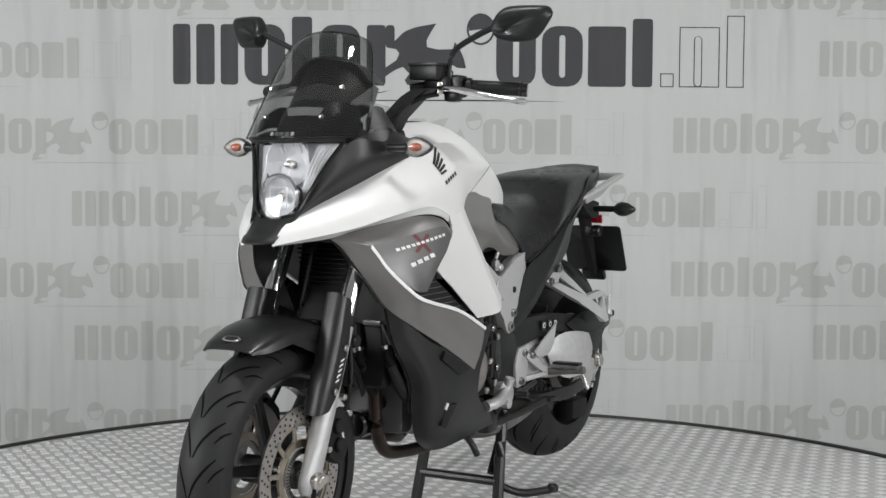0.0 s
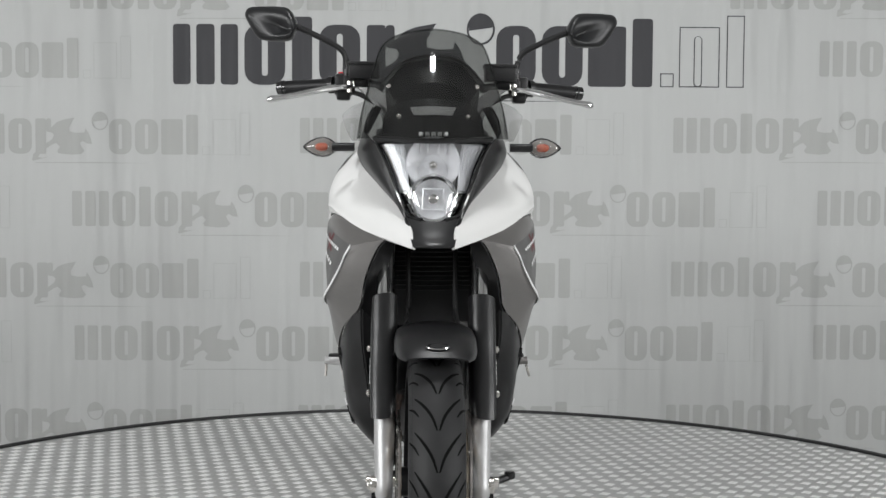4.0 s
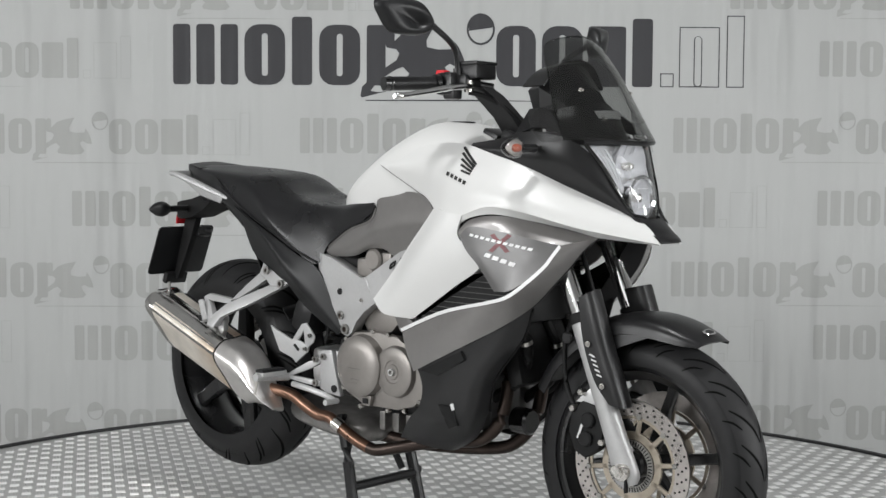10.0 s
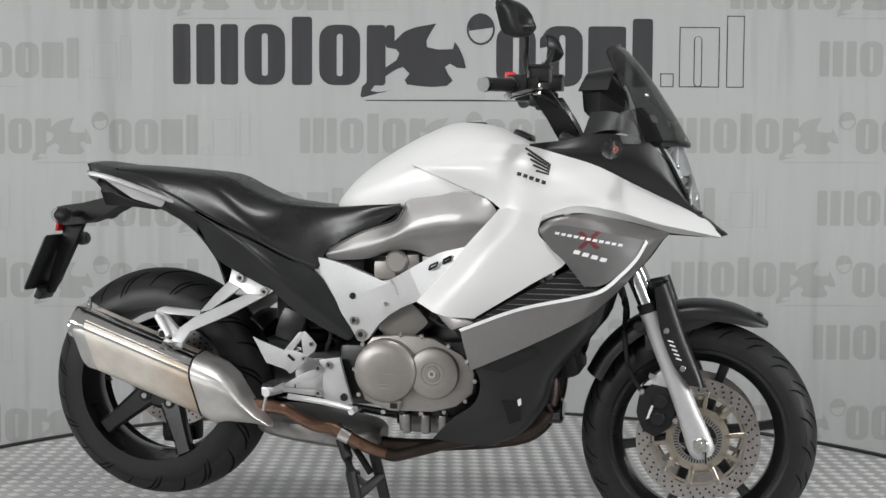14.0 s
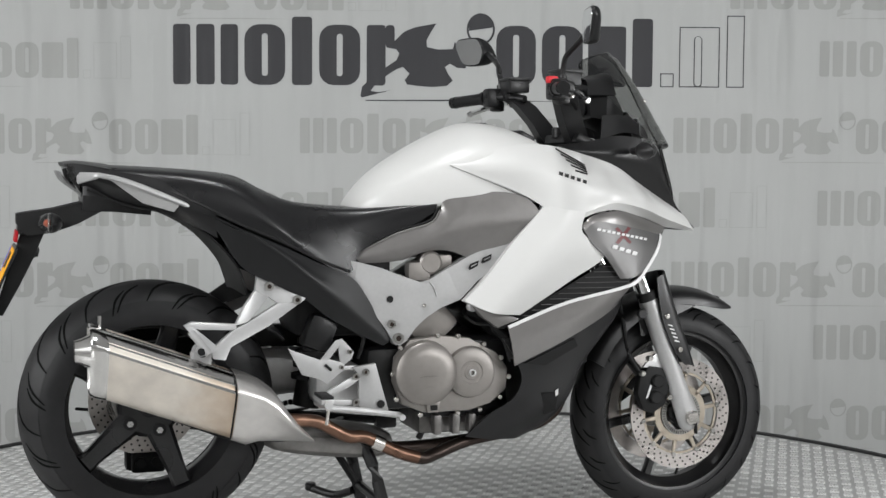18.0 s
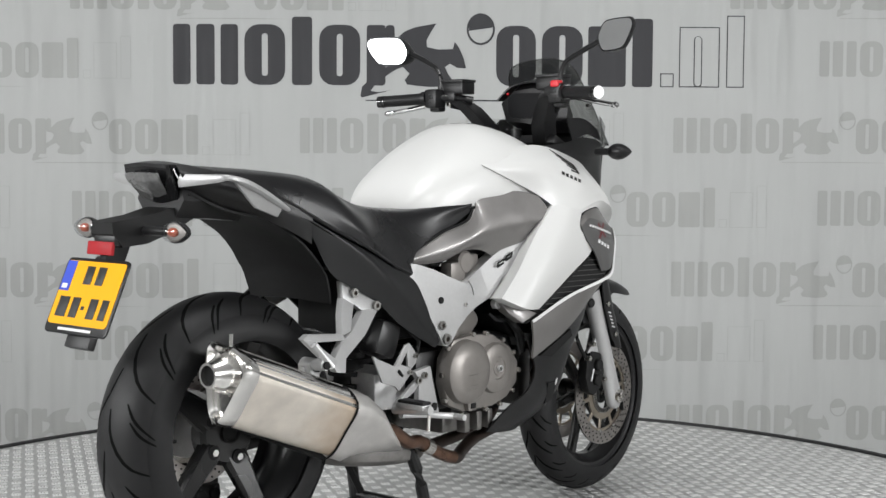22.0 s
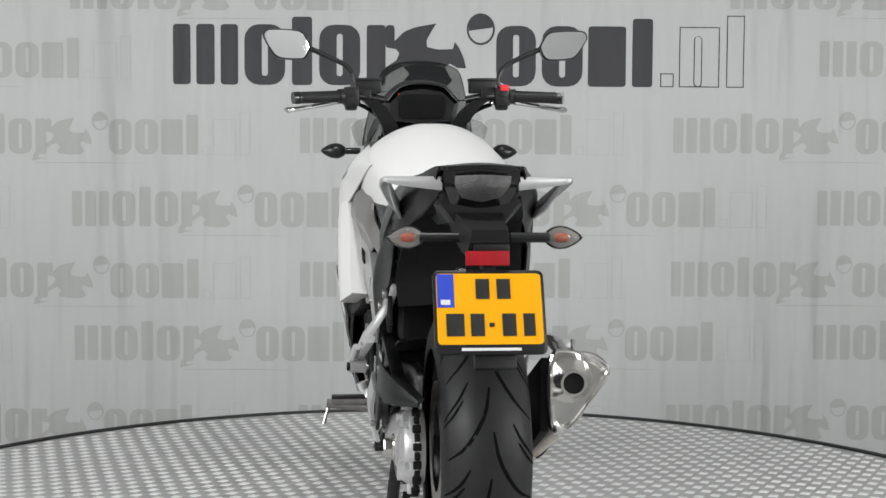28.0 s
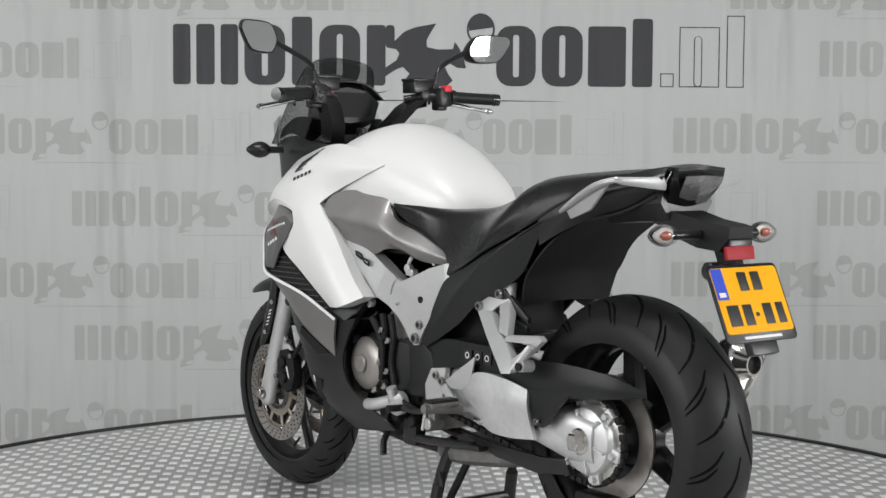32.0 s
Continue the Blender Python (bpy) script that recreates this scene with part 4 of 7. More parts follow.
for s in (1, -1):
    part("seat_piping", tube(mirrored([(p[0], p[1] - 0.001, p[2] + 0.004) for p in seat_l[1:7]], s), 0.0035, 6, 40), BLACK, seat)
    top_t = [(-0.945, -0.085, 0.984), (-0.86, -0.112, 0.968), (-0.755, -0.135, 0.950), (-0.70, -0.146, 0.915), (-0.655, -0.152, 0.895), (-0.615, -0.157, 0.866)]
    mid_t = [(-0.935, -0.090, 0.960), (-0.86, -0.120, 0.935), (-0.76, -0.145, 0.915), (-0.70, -0.148, 0.880), (-0.655, -0.152, 0.862), (-0.618, -0.155, 0.848)]
    low_t = [(-0.905, -0.075, 0.925), (-0.84, -0.095, 0.895), (-0.75, -0.112, 0.873), (-0.69, -0.130, 0.848), (-0.645, -0.140, 0.826), (-0.610, -0.148, 0.806)]
    part("tail_panel", shell([top_t, mid_t, low_t], 28, 10, 0.005, s), BLACK, bike, "satin black tail panel")
    top_p = [(-0.66, -0.150, 0.882), (-0.565, -0.161, 0.834), (-0.45, -0.168, 0.784), (-0.365, -0.167, 0.743), (-0.283, -0.164, 0.708), (-0.240, -0.163, 0.655), (-0.18, -0.162, 0.548)]
    fold_p = [(-0.648, -0.152, 0.872), (-0.560, -0.165, 0.826), (-0.470, -0.180, 0.772), (-0.390, -0.186, 0.708), (-0.330, -0.181, 0.660), (-0.262, -0.172, 0.604), (-0.184, -0.163, 0.540)]
    low_p = [(-0.61, -0.150, 0.820), (-0.553, -0.155, 0.735), (-0.47, -0.160, 0.690), (-0.398, -0.163, 0.652), (-0.335, -0.164, 0.604), (-0.26, -0.164, 0.562), (-0.198, -0.162, 0.532)]
    part("side_cover", shell([top_p, between(top_p, fold_p), fold_p, between(fold_p, low_p), low_p], 28, 20, 0.005, s), MATTE, bike, "satin black side cover under the seat")
    # grab rail: a flat blade that sweeps out and forward
    keys = [(-0.930, -0.076, 0.950, 0.005, 0.014), (-0.917, -0.130, 0.953, 0.006, 0.011), (-0.902, -0.174, 0.956, 0.007, 0.008), (-0.888, -0.187, 0.957, 0.009, 0.006), (-0.835, -0.184, 0.944, 0.012, 0.007), (-0.745, -0.162, 0.910, 0.012, 0.007), (-0.653, -0.134, 0.873, 0.006, 0.004)]
    path = crom([k[:3] for k in keys], 30)
    size = crom([(k[3], k[4], 0) for k in keys], 30)
    rings = []
    for i, p in enumerate(path):
        d = (path[min(i + 1, 29)] - path[max(i - 1, 0)]).normalized()
        out = Vector((d.y, -d.x, 0)).normalized()
        up = out.cross(d).normalized()
        w, h = size[i].x, size[i].y
        rings.append([Vector((p.x, p.y * s, p.z)) + Vector((q.x, q.y * s, q.z)) for q in (out * w * a + up * h * b for a, b in ((-1, -0.5), (-0.6, -1), (0.6, -1), (1, -0.5), (1, 0.5), (0.6, 1), (-0.6, 1), (-1, 0.5)))])
    rail = part("grab_rail", loft(rings), ALU, bike, "silver grab rail beside the pillion seat")
    part("rail_web", slab([(-0.865, -0.182, 0.946), (-0.79, -0.174, 0.924), (-0.70, -0.148, 0.888), (-0.715, -0.148, 0.870), (-0.79, -0.160, 0.892)], 0.007, 0.001, s), ALU, rail)
    part("rail_foot", tube(mirrored([(-0.925, -0.076, 0.940), (-0.89, -0.08, 0.935)], s), 0.007, 10), BLACK, rail)
part("undertail", shell([[(-0.91, -0.085, 0.925), (-0.82, -0.105, 0.888), (-0.72, -0.118, 0.866), (-0.63, -0.132, 0.815), (-0.565, -0.142, 0.745), (-0.545, -0.14, 0.700), (-0.535, -0.135, 0.664)],
                         [(-0.91, 0, 0.910), (-0.82, 0, 0.895), (-0.72, 0, 0.875), (-0.63, 0, 0.832), (-0.570, 0, 0.765), (-0.552, 0, 0.712), (-0.545, 0, 0.672)],
                         [(-0.91, 0.085, 0.925), (-0.82, 0.105, 0.888), (-0.72, 0.118, 0.866), (-0.63, 0.132, 0.815), (-0.565, 0.142, 0.745), (-0.545, 0.14, 0.700), (-0.535, 0.135, 0.664)]], 26, 11, 0.005),
     DEEP, bike, "black rear inner fender")
part("tail_end", loft([[Vector((x + dx * f, y * k, z)) for y, z, dx in ((-0.070, 0.984 + d, 0.0), (0.070, 0.984 + d, 0.0), (0.076, 0.955 + d * 0.5, 0.012), (0.048, 0.906, 0.048), (-0.048, 0.906, 0.048), (-0.076, 0.955 + d * 0.5, 0.012))] for x, k, f, d in ((-0.950, 1.05, 1.0, 0.0), (-0.93, 1.14, 1.0, -0.001), (-0.88, 1.22, 0.6, -0.016), (-0.80, 1.24, 0.2, -0.040))]), GLOSS, bike, "gloss black end of the tail")
part("tail_top", shell([[(-0.962, -0.07, 0.984), (-0.93, -0.09, 0.984), (-0.86, -0.108, 0.972)], [(-0.972, 0, 0.988), (-0.93, 0, 0.992), (-0.86, 0, 0.984)], [(-0.962, 0.07, 0.984), (-0.93, 0.09, 0.984), (-0.86, 0.108, 0.972)]], 12, 11, 0.008), BLACK, bike)
rear_rows = [[(-0.958, -0.058, 0.977), (-0.968, 0, 0.980), (-0.958, 0.058, 0.977)], [(-0.948, -0.056, 0.955), (-0.956, 0, 0.953), (-0.948, 0.056, 0.955)], [(-0.915, -0.036, 0.922), (-0.918, 0, 0.918), (-0.915, 0.036, 0.922)]]
rear_lamp = part("rear_lamp", shell([[(x + 0.010, y * (1.30 if i < 2 else 1.5), z + (0.008 if i == 0 else -0.016 if i == 2 else -0.003)) for x, y, z in r] for i, r in enumerate(rear_rows)], 14, 10, 0.01), GLOSS, bike, "rear lamp with a smoky lens")
part("lens", shell([[(x - 0.011, y * 0.95, 0.941 + (z - 0.947) * 0.82) for x, y, z in r] for r in rear_rows], 14, 10, 0.004), REARLENS, rear_lamp, "smoky grey lens")
for k in range(2):
    part("lens_rib", tube([(x - 0.0125, y * 0.93, z - 0.004) for x, y, z in crom([(-0.9585, -0.054, 0.966), (-0.966, 0, 0.966), (-0.9585, 0.054, 0.966)] if k == 0 else [(-0.9375, -0.050, 0.945), (-0.943, 0, 0.943), (-0.9375, 0.050, 0.945)], 9)], 0.0012, 6), ALU, rear_lamp)
for y in (-0.030, 0.0, 0.030):
    part("lens_rib", tube([(-0.9765 + abs(y) * 0.12, y, 0.967), (-0.963 + abs(y) * 0.12, y * 0.95, 0.950), (-0.931, y * 0.7, 0.924)], 0.0012, 6, 8), ALU, rear_lamp)
part("tail_skirt", loft([[Vector((x, y * k, z)) for y, z in ((-0.075, 0.935 + d), (0.075, 0.935 + d), (0.085, 0.905 + d), (0.055, 0.868 + d), (-0.055, 0.868 + d), (-0.085, 0.905 + d))] for x, k, d in ((-0.920, 0.92, 0.004), (-0.905, 1.04, 0.002), (-0.84, 1.08, 0.0), (-0.76, 1.25, -0.008))]), BLACK, bike, "black underside of the tail")


# ---- frame, brackets, engine ----
SPAR = [(-0.283, -0.152, 0.746), (-0.262, -0.1555, 0.743), (-0.204, -0.160, 0.728), (-0.150, -0.1648, 0.707), (-0.106, -0.1688, 0.689), (-0.080, -0.170, 0.694), (-0.032, -0.171, 0.722), (0.021, -0.173, 0.752), (0.119, -0.186, 0.799),
        (0.150, -0.192, 0.800), (0.120, -0.194, 0.745), (0.045, -0.184, 0.690), (0.003, -0.179, 0.645), (-0.050, -0.175, 0.624), (-0.085, -0.173, 0.602), (-0.115, -0.171, 0.575), (-0.138, -0.168, 0.542), (-0.154, -0.167, 0.531), (-0.169, -0.166, 0.534),
        (-0.188, -0.165, 0.567), (-0.219, -0.163, 0.611), (-0.274, -0.158, 0.680), (-0.292, -0.146, 0.712), (-0.200, -0.1668, 0.640), (-0.086, -0.174, 0.684)]
SPAR_FACES = [(0, 1, 21, 22), (1, 2, 23, 20, 21), (2, 3, 24, 23), (3, 4, 24), (4, 5, 24), (5, 6, 12, 13, 24), (6, 7, 11, 12), (7, 8, 9, 10, 11), (24, 13, 14, 15, 23), (23, 15, 16, 17, 18, 19, 20)]


def facets(pts, faces, depth, s):
    """Flat faces over the points, whose first ones run round the rim, with thickness inwards."""
    bm = bmesh.new()
    rim = max(max(f) for f in faces) - 1
    out = [bm.verts.new((x, y * s, z)) for x, y, z in pts]
    back = [bm.verts.new((x, (y + depth) * s, z)) for x, y, z in pts[:rim]]
    for f in faces:
        bm.faces.new([out[k] for k in f])
    for k in range(rim):
        n = (k + 1) % rim
        bm.faces.new((out[k], out[n], back[n], back[k]))
    bm.faces.new(back)
    bmesh.ops.recalc_face_normals(bm, faces=bm.faces)
    return bm


def bolt(parent, p, r, s, material=BOLT):
    """A cap bolt with a socket, its head facing sideways (s: -1 to the bike's left)."""
    c = Vector((p[0], p[1] * s, p[2]))
    b = part("bolt", lathe([(r * 0.5, -0.004), (r, -0.004), (r, 0.003), (r * 0.88, 0.005), (r * 0.58, 0.005), (r * 0.5, 0.001)], c, 18), material, parent)
    part("socket", disc(c, r * 0.56, 0.003, 6), HEADER, b)
    return b


for s in (1, -1):
    fr = part("frame_spar", facets(SPAR, SPAR_FACES, 0.034, s), ALU, bike, "silver twin-spar frame casting", angle=5)
    part("spar_ridge", tube(mirrored([(-0.080, -0.175, 0.692), (-0.068, -0.1765, 0.675), (-0.061, -0.1765, 0.655)], s), 0.0018, 6, 8), ALU, fr)
    part("frame_hole", disc((-0.182, -0.1675 * s, 0.649), 0.0085, 0.006, 18), DEEP, fr)
    bolt(fr, (-0.178, -0.170, 0.586), 0.011, s)
    bolt(fr, (-0.160, -0.170, 0.550), 0.014, s)
    part("sprung_pin", disc((-0.093, -0.176 * s, 0.632), 0.005, 0.006, 12, bev=0.001), STEEL, fr)
    for dx in (0.0, 0.035):
        part("frame_slot", tube(mirrored([(0.022 + dx, -0.186, 0.722 + dx * 0.45), (0.042 + dx, -0.190, 0.732 + dx * 0.45), (0.046 + dx, -0.190, 0.742 + dx * 0.45), (0.026 + dx, -0.186, 0.733 + dx * 0.45), (0.022 + dx, -0.186, 0.722 + dx * 0.45)], s), 0.0028, 6), DEEP, fr)
    # pillion footrest bracket, an open casting
    br = part("pillion_bracket", join(
        slab([(-0.515, -0.148, 0.716), (-0.450, -0.157, 0.685), (-0.395, -0.165, 0.658), (-0.410, -0.168, 0.646), (-0.440, -0.170, 0.636), (-0.468, -0.168, 0.646), (-0.489, -0.163, 0.661), (-0.522, -0.160, 0.676)], 0.018, 0.002, s),
        slab([(-0.410, -0.168, 0.647), (-0.500, -0.212, 0.596), (-0.596, -0.243, 0.553), (-0.612, -0.258, 0.524), (-0.640, -0.257, 0.528), (-0.645, -0.247, 0.547), (-0.592, -0.228, 0.588), (-0.547, -0.215, 0.609), (-0.468, -0.172, 0.647)], 0.020, 0.002, s),
        slab([(-0.522, -0.160, 0.678), (-0.489, -0.163, 0.662), (-0.520, -0.188, 0.634), (-0.550, -0.214, 0.608), (-0.582, -0.216, 0.600), (-0.552, -0.184, 0.644)], 0.020, 0.002, s),
        slab([(-0.704, -0.216, 0.603), (-0.684, -0.212, 0.612), (-0.580, -0.214, 0.604), (-0.575, -0.224, 0.590), (-0.665, -0.221, 0.594)], 0.018, 0.002, s),
        slab([(-0.702, -0.217, 0.602), (-0.680, -0.219, 0.600), (-0.624, -0.245, 0.552), (-0.648, -0.252, 0.538)], 0.018, 0.002, s)),
        ALU, bike, "silver cast pillion footrest bracket")
    bolt(br, (-0.488, -0.164, 0.688), 0.011, s)
    bolt(br, (-0.420, -0.170, 0.654), 0.011, s)
    peg = part("pillion_peg", join(tube(mirrored([(-0.665, -0.215, 0.545), (-0.668, -0.250, 0.548)], s), 0.014, 14), tube(mirrored([(-0.650, -0.252, 0.540), (-0.690, -0.236, 0.592)], s), 0.009, 10)), ALU, br, "folded silver pillion footpeg")
    part("peg_end", disc((-0.668, -0.254 * s, 0.546), 0.009, 0.006, 14), DEEP, peg)

# right-hand footrest carrier, heel guard and brake pedal
carrier = part("footrest_carrier", join(plate([(-0.276, 0.480), (-0.218, 0.488), (-0.205, 0.44), (-0.183, 0.366), (-0.235, 0.370), (-0.262, 0.380), (-0.262, 0.46)], -0.150, -0.166, 0.002),
                                        slab([(-0.262, -0.166, 0.462), (-0.300, -0.176, 0.450), (-0.365, -0.186, 0.415), (-0.372, -0.186, 0.402), (-0.290, -0.176, 0.432), (-0.262, -0.168, 0.448)], 0.012, 0.002),
                                        slab([(-0.262, -0.168, 0.400), (-0.300, -0.176, 0.402), (-0.360, -0.188, 0.408), (-0.372, -0.188, 0.398), (-0.300, -0.178, 0.388), (-0.262, -0.170, 0.385)], 0.012, 0.002)), ALU, bike, "silver right footrest carrier")
for p in ((-0.245, -0.170, 0.468), (-0.272, -0.175, 0.459), (-0.272, -0.175, 0.394)):
    bolt(carrier, p, 0.009, 1)
part("frame_hole", disc((-0.205, -0.168, 0.385), 0.010, 0.004, 18), DEEP, carrier)
guard = part("heel_guard", join(slab([(-0.447, -0.184, 0.538), (-0.430, -0.183, 0.529), (-0.364, -0.178, 0.504), (-0.340, -0.177, 0.505), (-0.314, -0.176, 0.497), (-0.300, -0.175, 0.493), (-0.303, -0.175, 0.477), (-0.348, -0.178, 0.442), (-0.360, -0.179, 0.454), (-0.411, -0.182, 0.470)], 0.006, 0.001),
                                slab([(-0.364, -0.1781, 0.503), (-0.324, -0.1771, 0.551), (-0.309, -0.1761, 0.554), (-0.317, -0.1765, 0.534), (-0.341, -0.1773, 0.504)], 0.006, 0.001),
                                slab([(-0.318, -0.1764, 0.535), (-0.309, -0.1760, 0.555), (-0.290, -0.1752, 0.536), (-0.277, -0.1745, 0.519), (-0.283, -0.1747, 0.503), (-0.299, -0.1752, 0.491), (-0.313, -0.1761, 0.498)], 0.006, 0.001)), ALU, bike, "silver pierced heel guard")
for p in ((-0.289, -0.179, 0.522), (-0.310, -0.180, 0.484)):
    bolt(guard, p, 0.006, 1)
part("guard_slot", tube([(-0.352, -0.179, 0.492), (-0.336, -0.178, 0.478)], 0.004, 6), DEEP, guard)
rpeg = part("rider_peg", join(tube([(-0.372, -0.185, 0.402), (-0.372, -0.30, 0.412)], 0.011, 10), block(-0.372, -0.245, 0.418, 0.032, 0.085, 0.012, 0.003)), CAST, bike, "silver footpeg with a rubber top")
part("peg_rubber", block(-0.372, -0.248, 0.427, 0.030, 0.080, 0.008, 0.002), RUBBER, rpeg)
part("peg_feeler", tube([(-0.372, -0.295, 0.405), (-0.378, -0.298, 0.365)], 0.004, 8), STEEL, rpeg)
part("brake_pedal", join(tube([(-0.35, -0.186, 0.385), (-0.27, -0.186, 0.376), (-0.21, -0.186, 0.366), (-0.165, -0.20, 0.36)], 0.008, 10, 10), tube([(-0.168, -0.19, 0.36), (-0.168, -0.235, 0.36)], 0.008, 10)), CAST, bike, "silver brake pedal")

# left-hand footrest carrier, shifter
lcar = part("footrest_carrier", join(plate([(-0.285, 0.490), (-0.225, 0.482), (-0.200, 0.44), (-0.205, 0.375), (-0.262, 0.378), (-0.278, 0.44)], 0.150, 0.166, 0.002),
                                     slab([(-0.262, 0.168, 0.470), (-0.300, 0.178, 0.452), (-0.372, 0.188, 0.405), (-0.365, 0.188, 0.392), (-0.290, 0.178, 0.430), (-0.262, 0.170, 0.452)], 0.012, 0.002),
                                     slab([(-0.262, 0.168, 0.400), (-0.372, 0.188, 0.406), (-0.372, 0.188, 0.394), (-0.262, 0.170, 0.386)], 0.012, 0.002)), ALU, bike, "silver left footrest carrier")
for p in ((-0.250, -0.170, 0.468), (-0.285, -0.178, 0.458), (-0.230, -0.170, 0.392)):
    bolt(lcar, p, 0.010, -1)
part("heel_guard", slab([(-0.300, 0.176, 0.462), (-0.340, 0.178, 0.488), (-0.425, 0.184, 0.535), (-0.405, 0.184, 0.470), (-0.370, 0.182, 0.448), (-0.320, 0.178, 0.446)], 0.005, 0.001), ALU, bike, "silver heel guard plate")
lpeg = part("rider_peg", join(tube([(-0.372, 0.185, 0.402), (-0.372, 0.295, 0.414)], 0.011, 10), block(-0.372, 0.240, 0.420, 0.032, 0.085, 0.012, 0.003)), DULL, bike, "dull metal footpeg with a rubber top")
part("peg_rubber", block(-0.372, 0.243, 0.429, 0.030, 0.080, 0.008, 0.002), RUBBER, lpeg)
part("peg_feeler", tube([(-0.372, 0.29, 0.405), (-0.378, 0.302, 0.365)], 0.004, 8), STEEL, lpeg)
part("gear_lever", join(tube([(-0.28, 0.186, 0.385), (-0.20, 0.190, 0.372), (-0.13, 0.195, 0.372)], 0.007, 10, 8), tube([(-0.135, 0.19, 0.372), (-0.135, 0.235, 0.374)], 0.009, 10), tube([(-0.20, 0.185, 0.372), (-0.09, 0.18, 0.395)], 0.005, 8)), BLACK, bike, "black gear lever with linkage")

# engine
engine = part("engine_block", join(block(0.0, 0, 0.455, 0.29, 0.30, 0.17, 0.03), block(0.03, 0, 0.365, 0.22, 0.24, 0.07, 0.02), block(-0.16, 0, 0.44, 0.14, 0.26, 0.16, 0.02)), BLACK, bike, "dark engine block")
part("crankcase_cover", plate([(-0.166, 0.500), (-0.130, 0.545), (-0.05, 0.552), (0.03, 0.545), (0.105, 0.505), (0.138, 0.462), (0.134, 0.408), (0.09, 0.372), (0.03, 0.356), (-0.09, 0.356), (-0.15, 0.380), (-0.172, 0.44)], -0.14, -0.168, 0.006), ENGINE, engine, "champagne grey crankcase cover")
clutch = part("clutch_cover", lathe([(0, 0.02), (0.080, 0.02), (0.083, 0.0), (0.080, -0.022), (0.070, -0.031), (0.045, -0.035), (0, -0.036)], (-0.091, -0.168, 0.460), 48), ENGINE, engine, "domed clutch cover")
for dz in (-0.028, -0.038, 0.0):
    part("cover_rib", tube([(-0.091 - 0.05, -0.198 - dz * 0.05, 0.455 + dz), (-0.091, -0.2045 - dz * 0.05, 0.455 + dz), (-0.091 + 0.05, -0.198 - dz * 0.05, 0.455 + dz)], 0.0016, 5, 8), ENGINE, clutch)
part("cover_lug", plate([(-0.09, 0.385), (-0.05, 0.385), (-0.055, 0.358), (-0.085, 0.358)], -0.165, -0.182, 0.003), ENGINE, clutch)
part("lug_hole", block(-0.069, -0.183, 0.371, 0.018, 0.004, 0.013), DEEP, clutch)
pulse = part("timing_cover", lathe([(0, 0.02), (0.065, 0.02), (0.067, 0.0), (0.064, -0.014), (0.058, -0.018), (0.030, -0.018), (0.028, -0.0155), (0.020, -0.0155), (0.018, -0.018), (0, -0.018)], (0.032, -0.168, 0.457), 48), ENGINE, engine, "round timing cover")
part("cover_plug", lathe([(0.006, -0.006), (0.009, -0.006), (0.009, 0.002), (0.006, 0.002)], (0.032, -0.188, 0.457), 20), CAST, pulse)
for x, z in ((-0.055, 0.553), (0.0, 0.550), (0.07, 0.527), (0.118, 0.49), (0.139, 0.44), (0.115, 0.388), (0.06, 0.358), (0.0, 0.352), (-0.10, 0.352), (-0.165, 0.395), (-0.176, 0.46), (-0.155, 0.525)):
    part("case_bolt", disc((x, -0.168, z), 0.0065, 0.012, 6, bev=0.001), STEEL, engine)
part("left_case", plate([(-0.12, 0.53), (0.05, 0.545), (0.12, 0.50), (0.13, 0.43), (0.08, 0.385), (-0.08, 0.38), (-0.13, 0.43)], 0.14, 0.160, 0.006), BLACK, engine, "dark left crankcase")
alt = part("alternator_cover", lathe([(0, -0.02), (0.068, -0.02), (0.070, 0.012), (0.062, 0.020), (0.04, 0.026), (0, 0.027)], (0.055, 0.160, 0.462), 44), ENGINE, engine, "round alternator cover")
part("cover_cap", disc((0.055, 0.190, 0.462), 0.024, 0.010, 24, bev=0.003), ENGINE, alt)
part("water_pump", join(lathe([(0, 0), (0.030, 0), (0.032, 0.02), (0.022, 0.035), (0, 0.036)], (-0.10, 0.165, 0.378), 26), tube([(-0.09, 0.19, 0.385), (-0.03, 0.20, 0.368), (0.02, 0.19, 0.36)], 0.015, 12, 8), tube([(-0.10, 0.185, 0.38), (-0.10, 0.20, 0.42)], 0.014, 12)), CAST, engine, "silver water pump and pipe")
for y, pts in ((0.172, [(-0.02, 0.60), (-0.03, 0.55), (-0.015, 0.50), (-0.02, 0.44), (-0.045, 0.40)]), (0.168, [(-0.05, 0.60), (-0.065, 0.54), (-0.055, 0.48), (-0.07, 0.42)]), (0.178, [(0.02, 0.585), (0.0, 0.565), (-0.025, 0.53), (-0.03, 0.48), (-0.025, 0.43)])):
    part("engine_hose", tube([(x, y, z) for x, z in pts], 0.009, 10, 18), DEEP, engine, "black engine hose")
for x, z in ((-0.03, 0.56), (-0.06, 0.535), (-0.02, 0.475), (-0.055, 0.455), (-0.045, 0.415), (0.0, 0.40)):
    part("hose_clip", join(disc((x, 0.182, z), 0.0075, 0.008, 12, bev=0.001), block(x + 0.006, 0.184, z - 0.006, 0.010, 0.006, 0.005, 0.001)), STEEL, engine)
part("sprocket_cover", plate([(-0.10, 0.545), (-0.045, 0.53), (-0.06, 0.44), (-0.11, 0.40), (-0.20, 0.40), (-0.235, 0.45), (-0.215, 0.52), (-0.16, 0.55)], 0.135, 0.158, 0.006), MATTE, engine, "dark front sprocket cover")
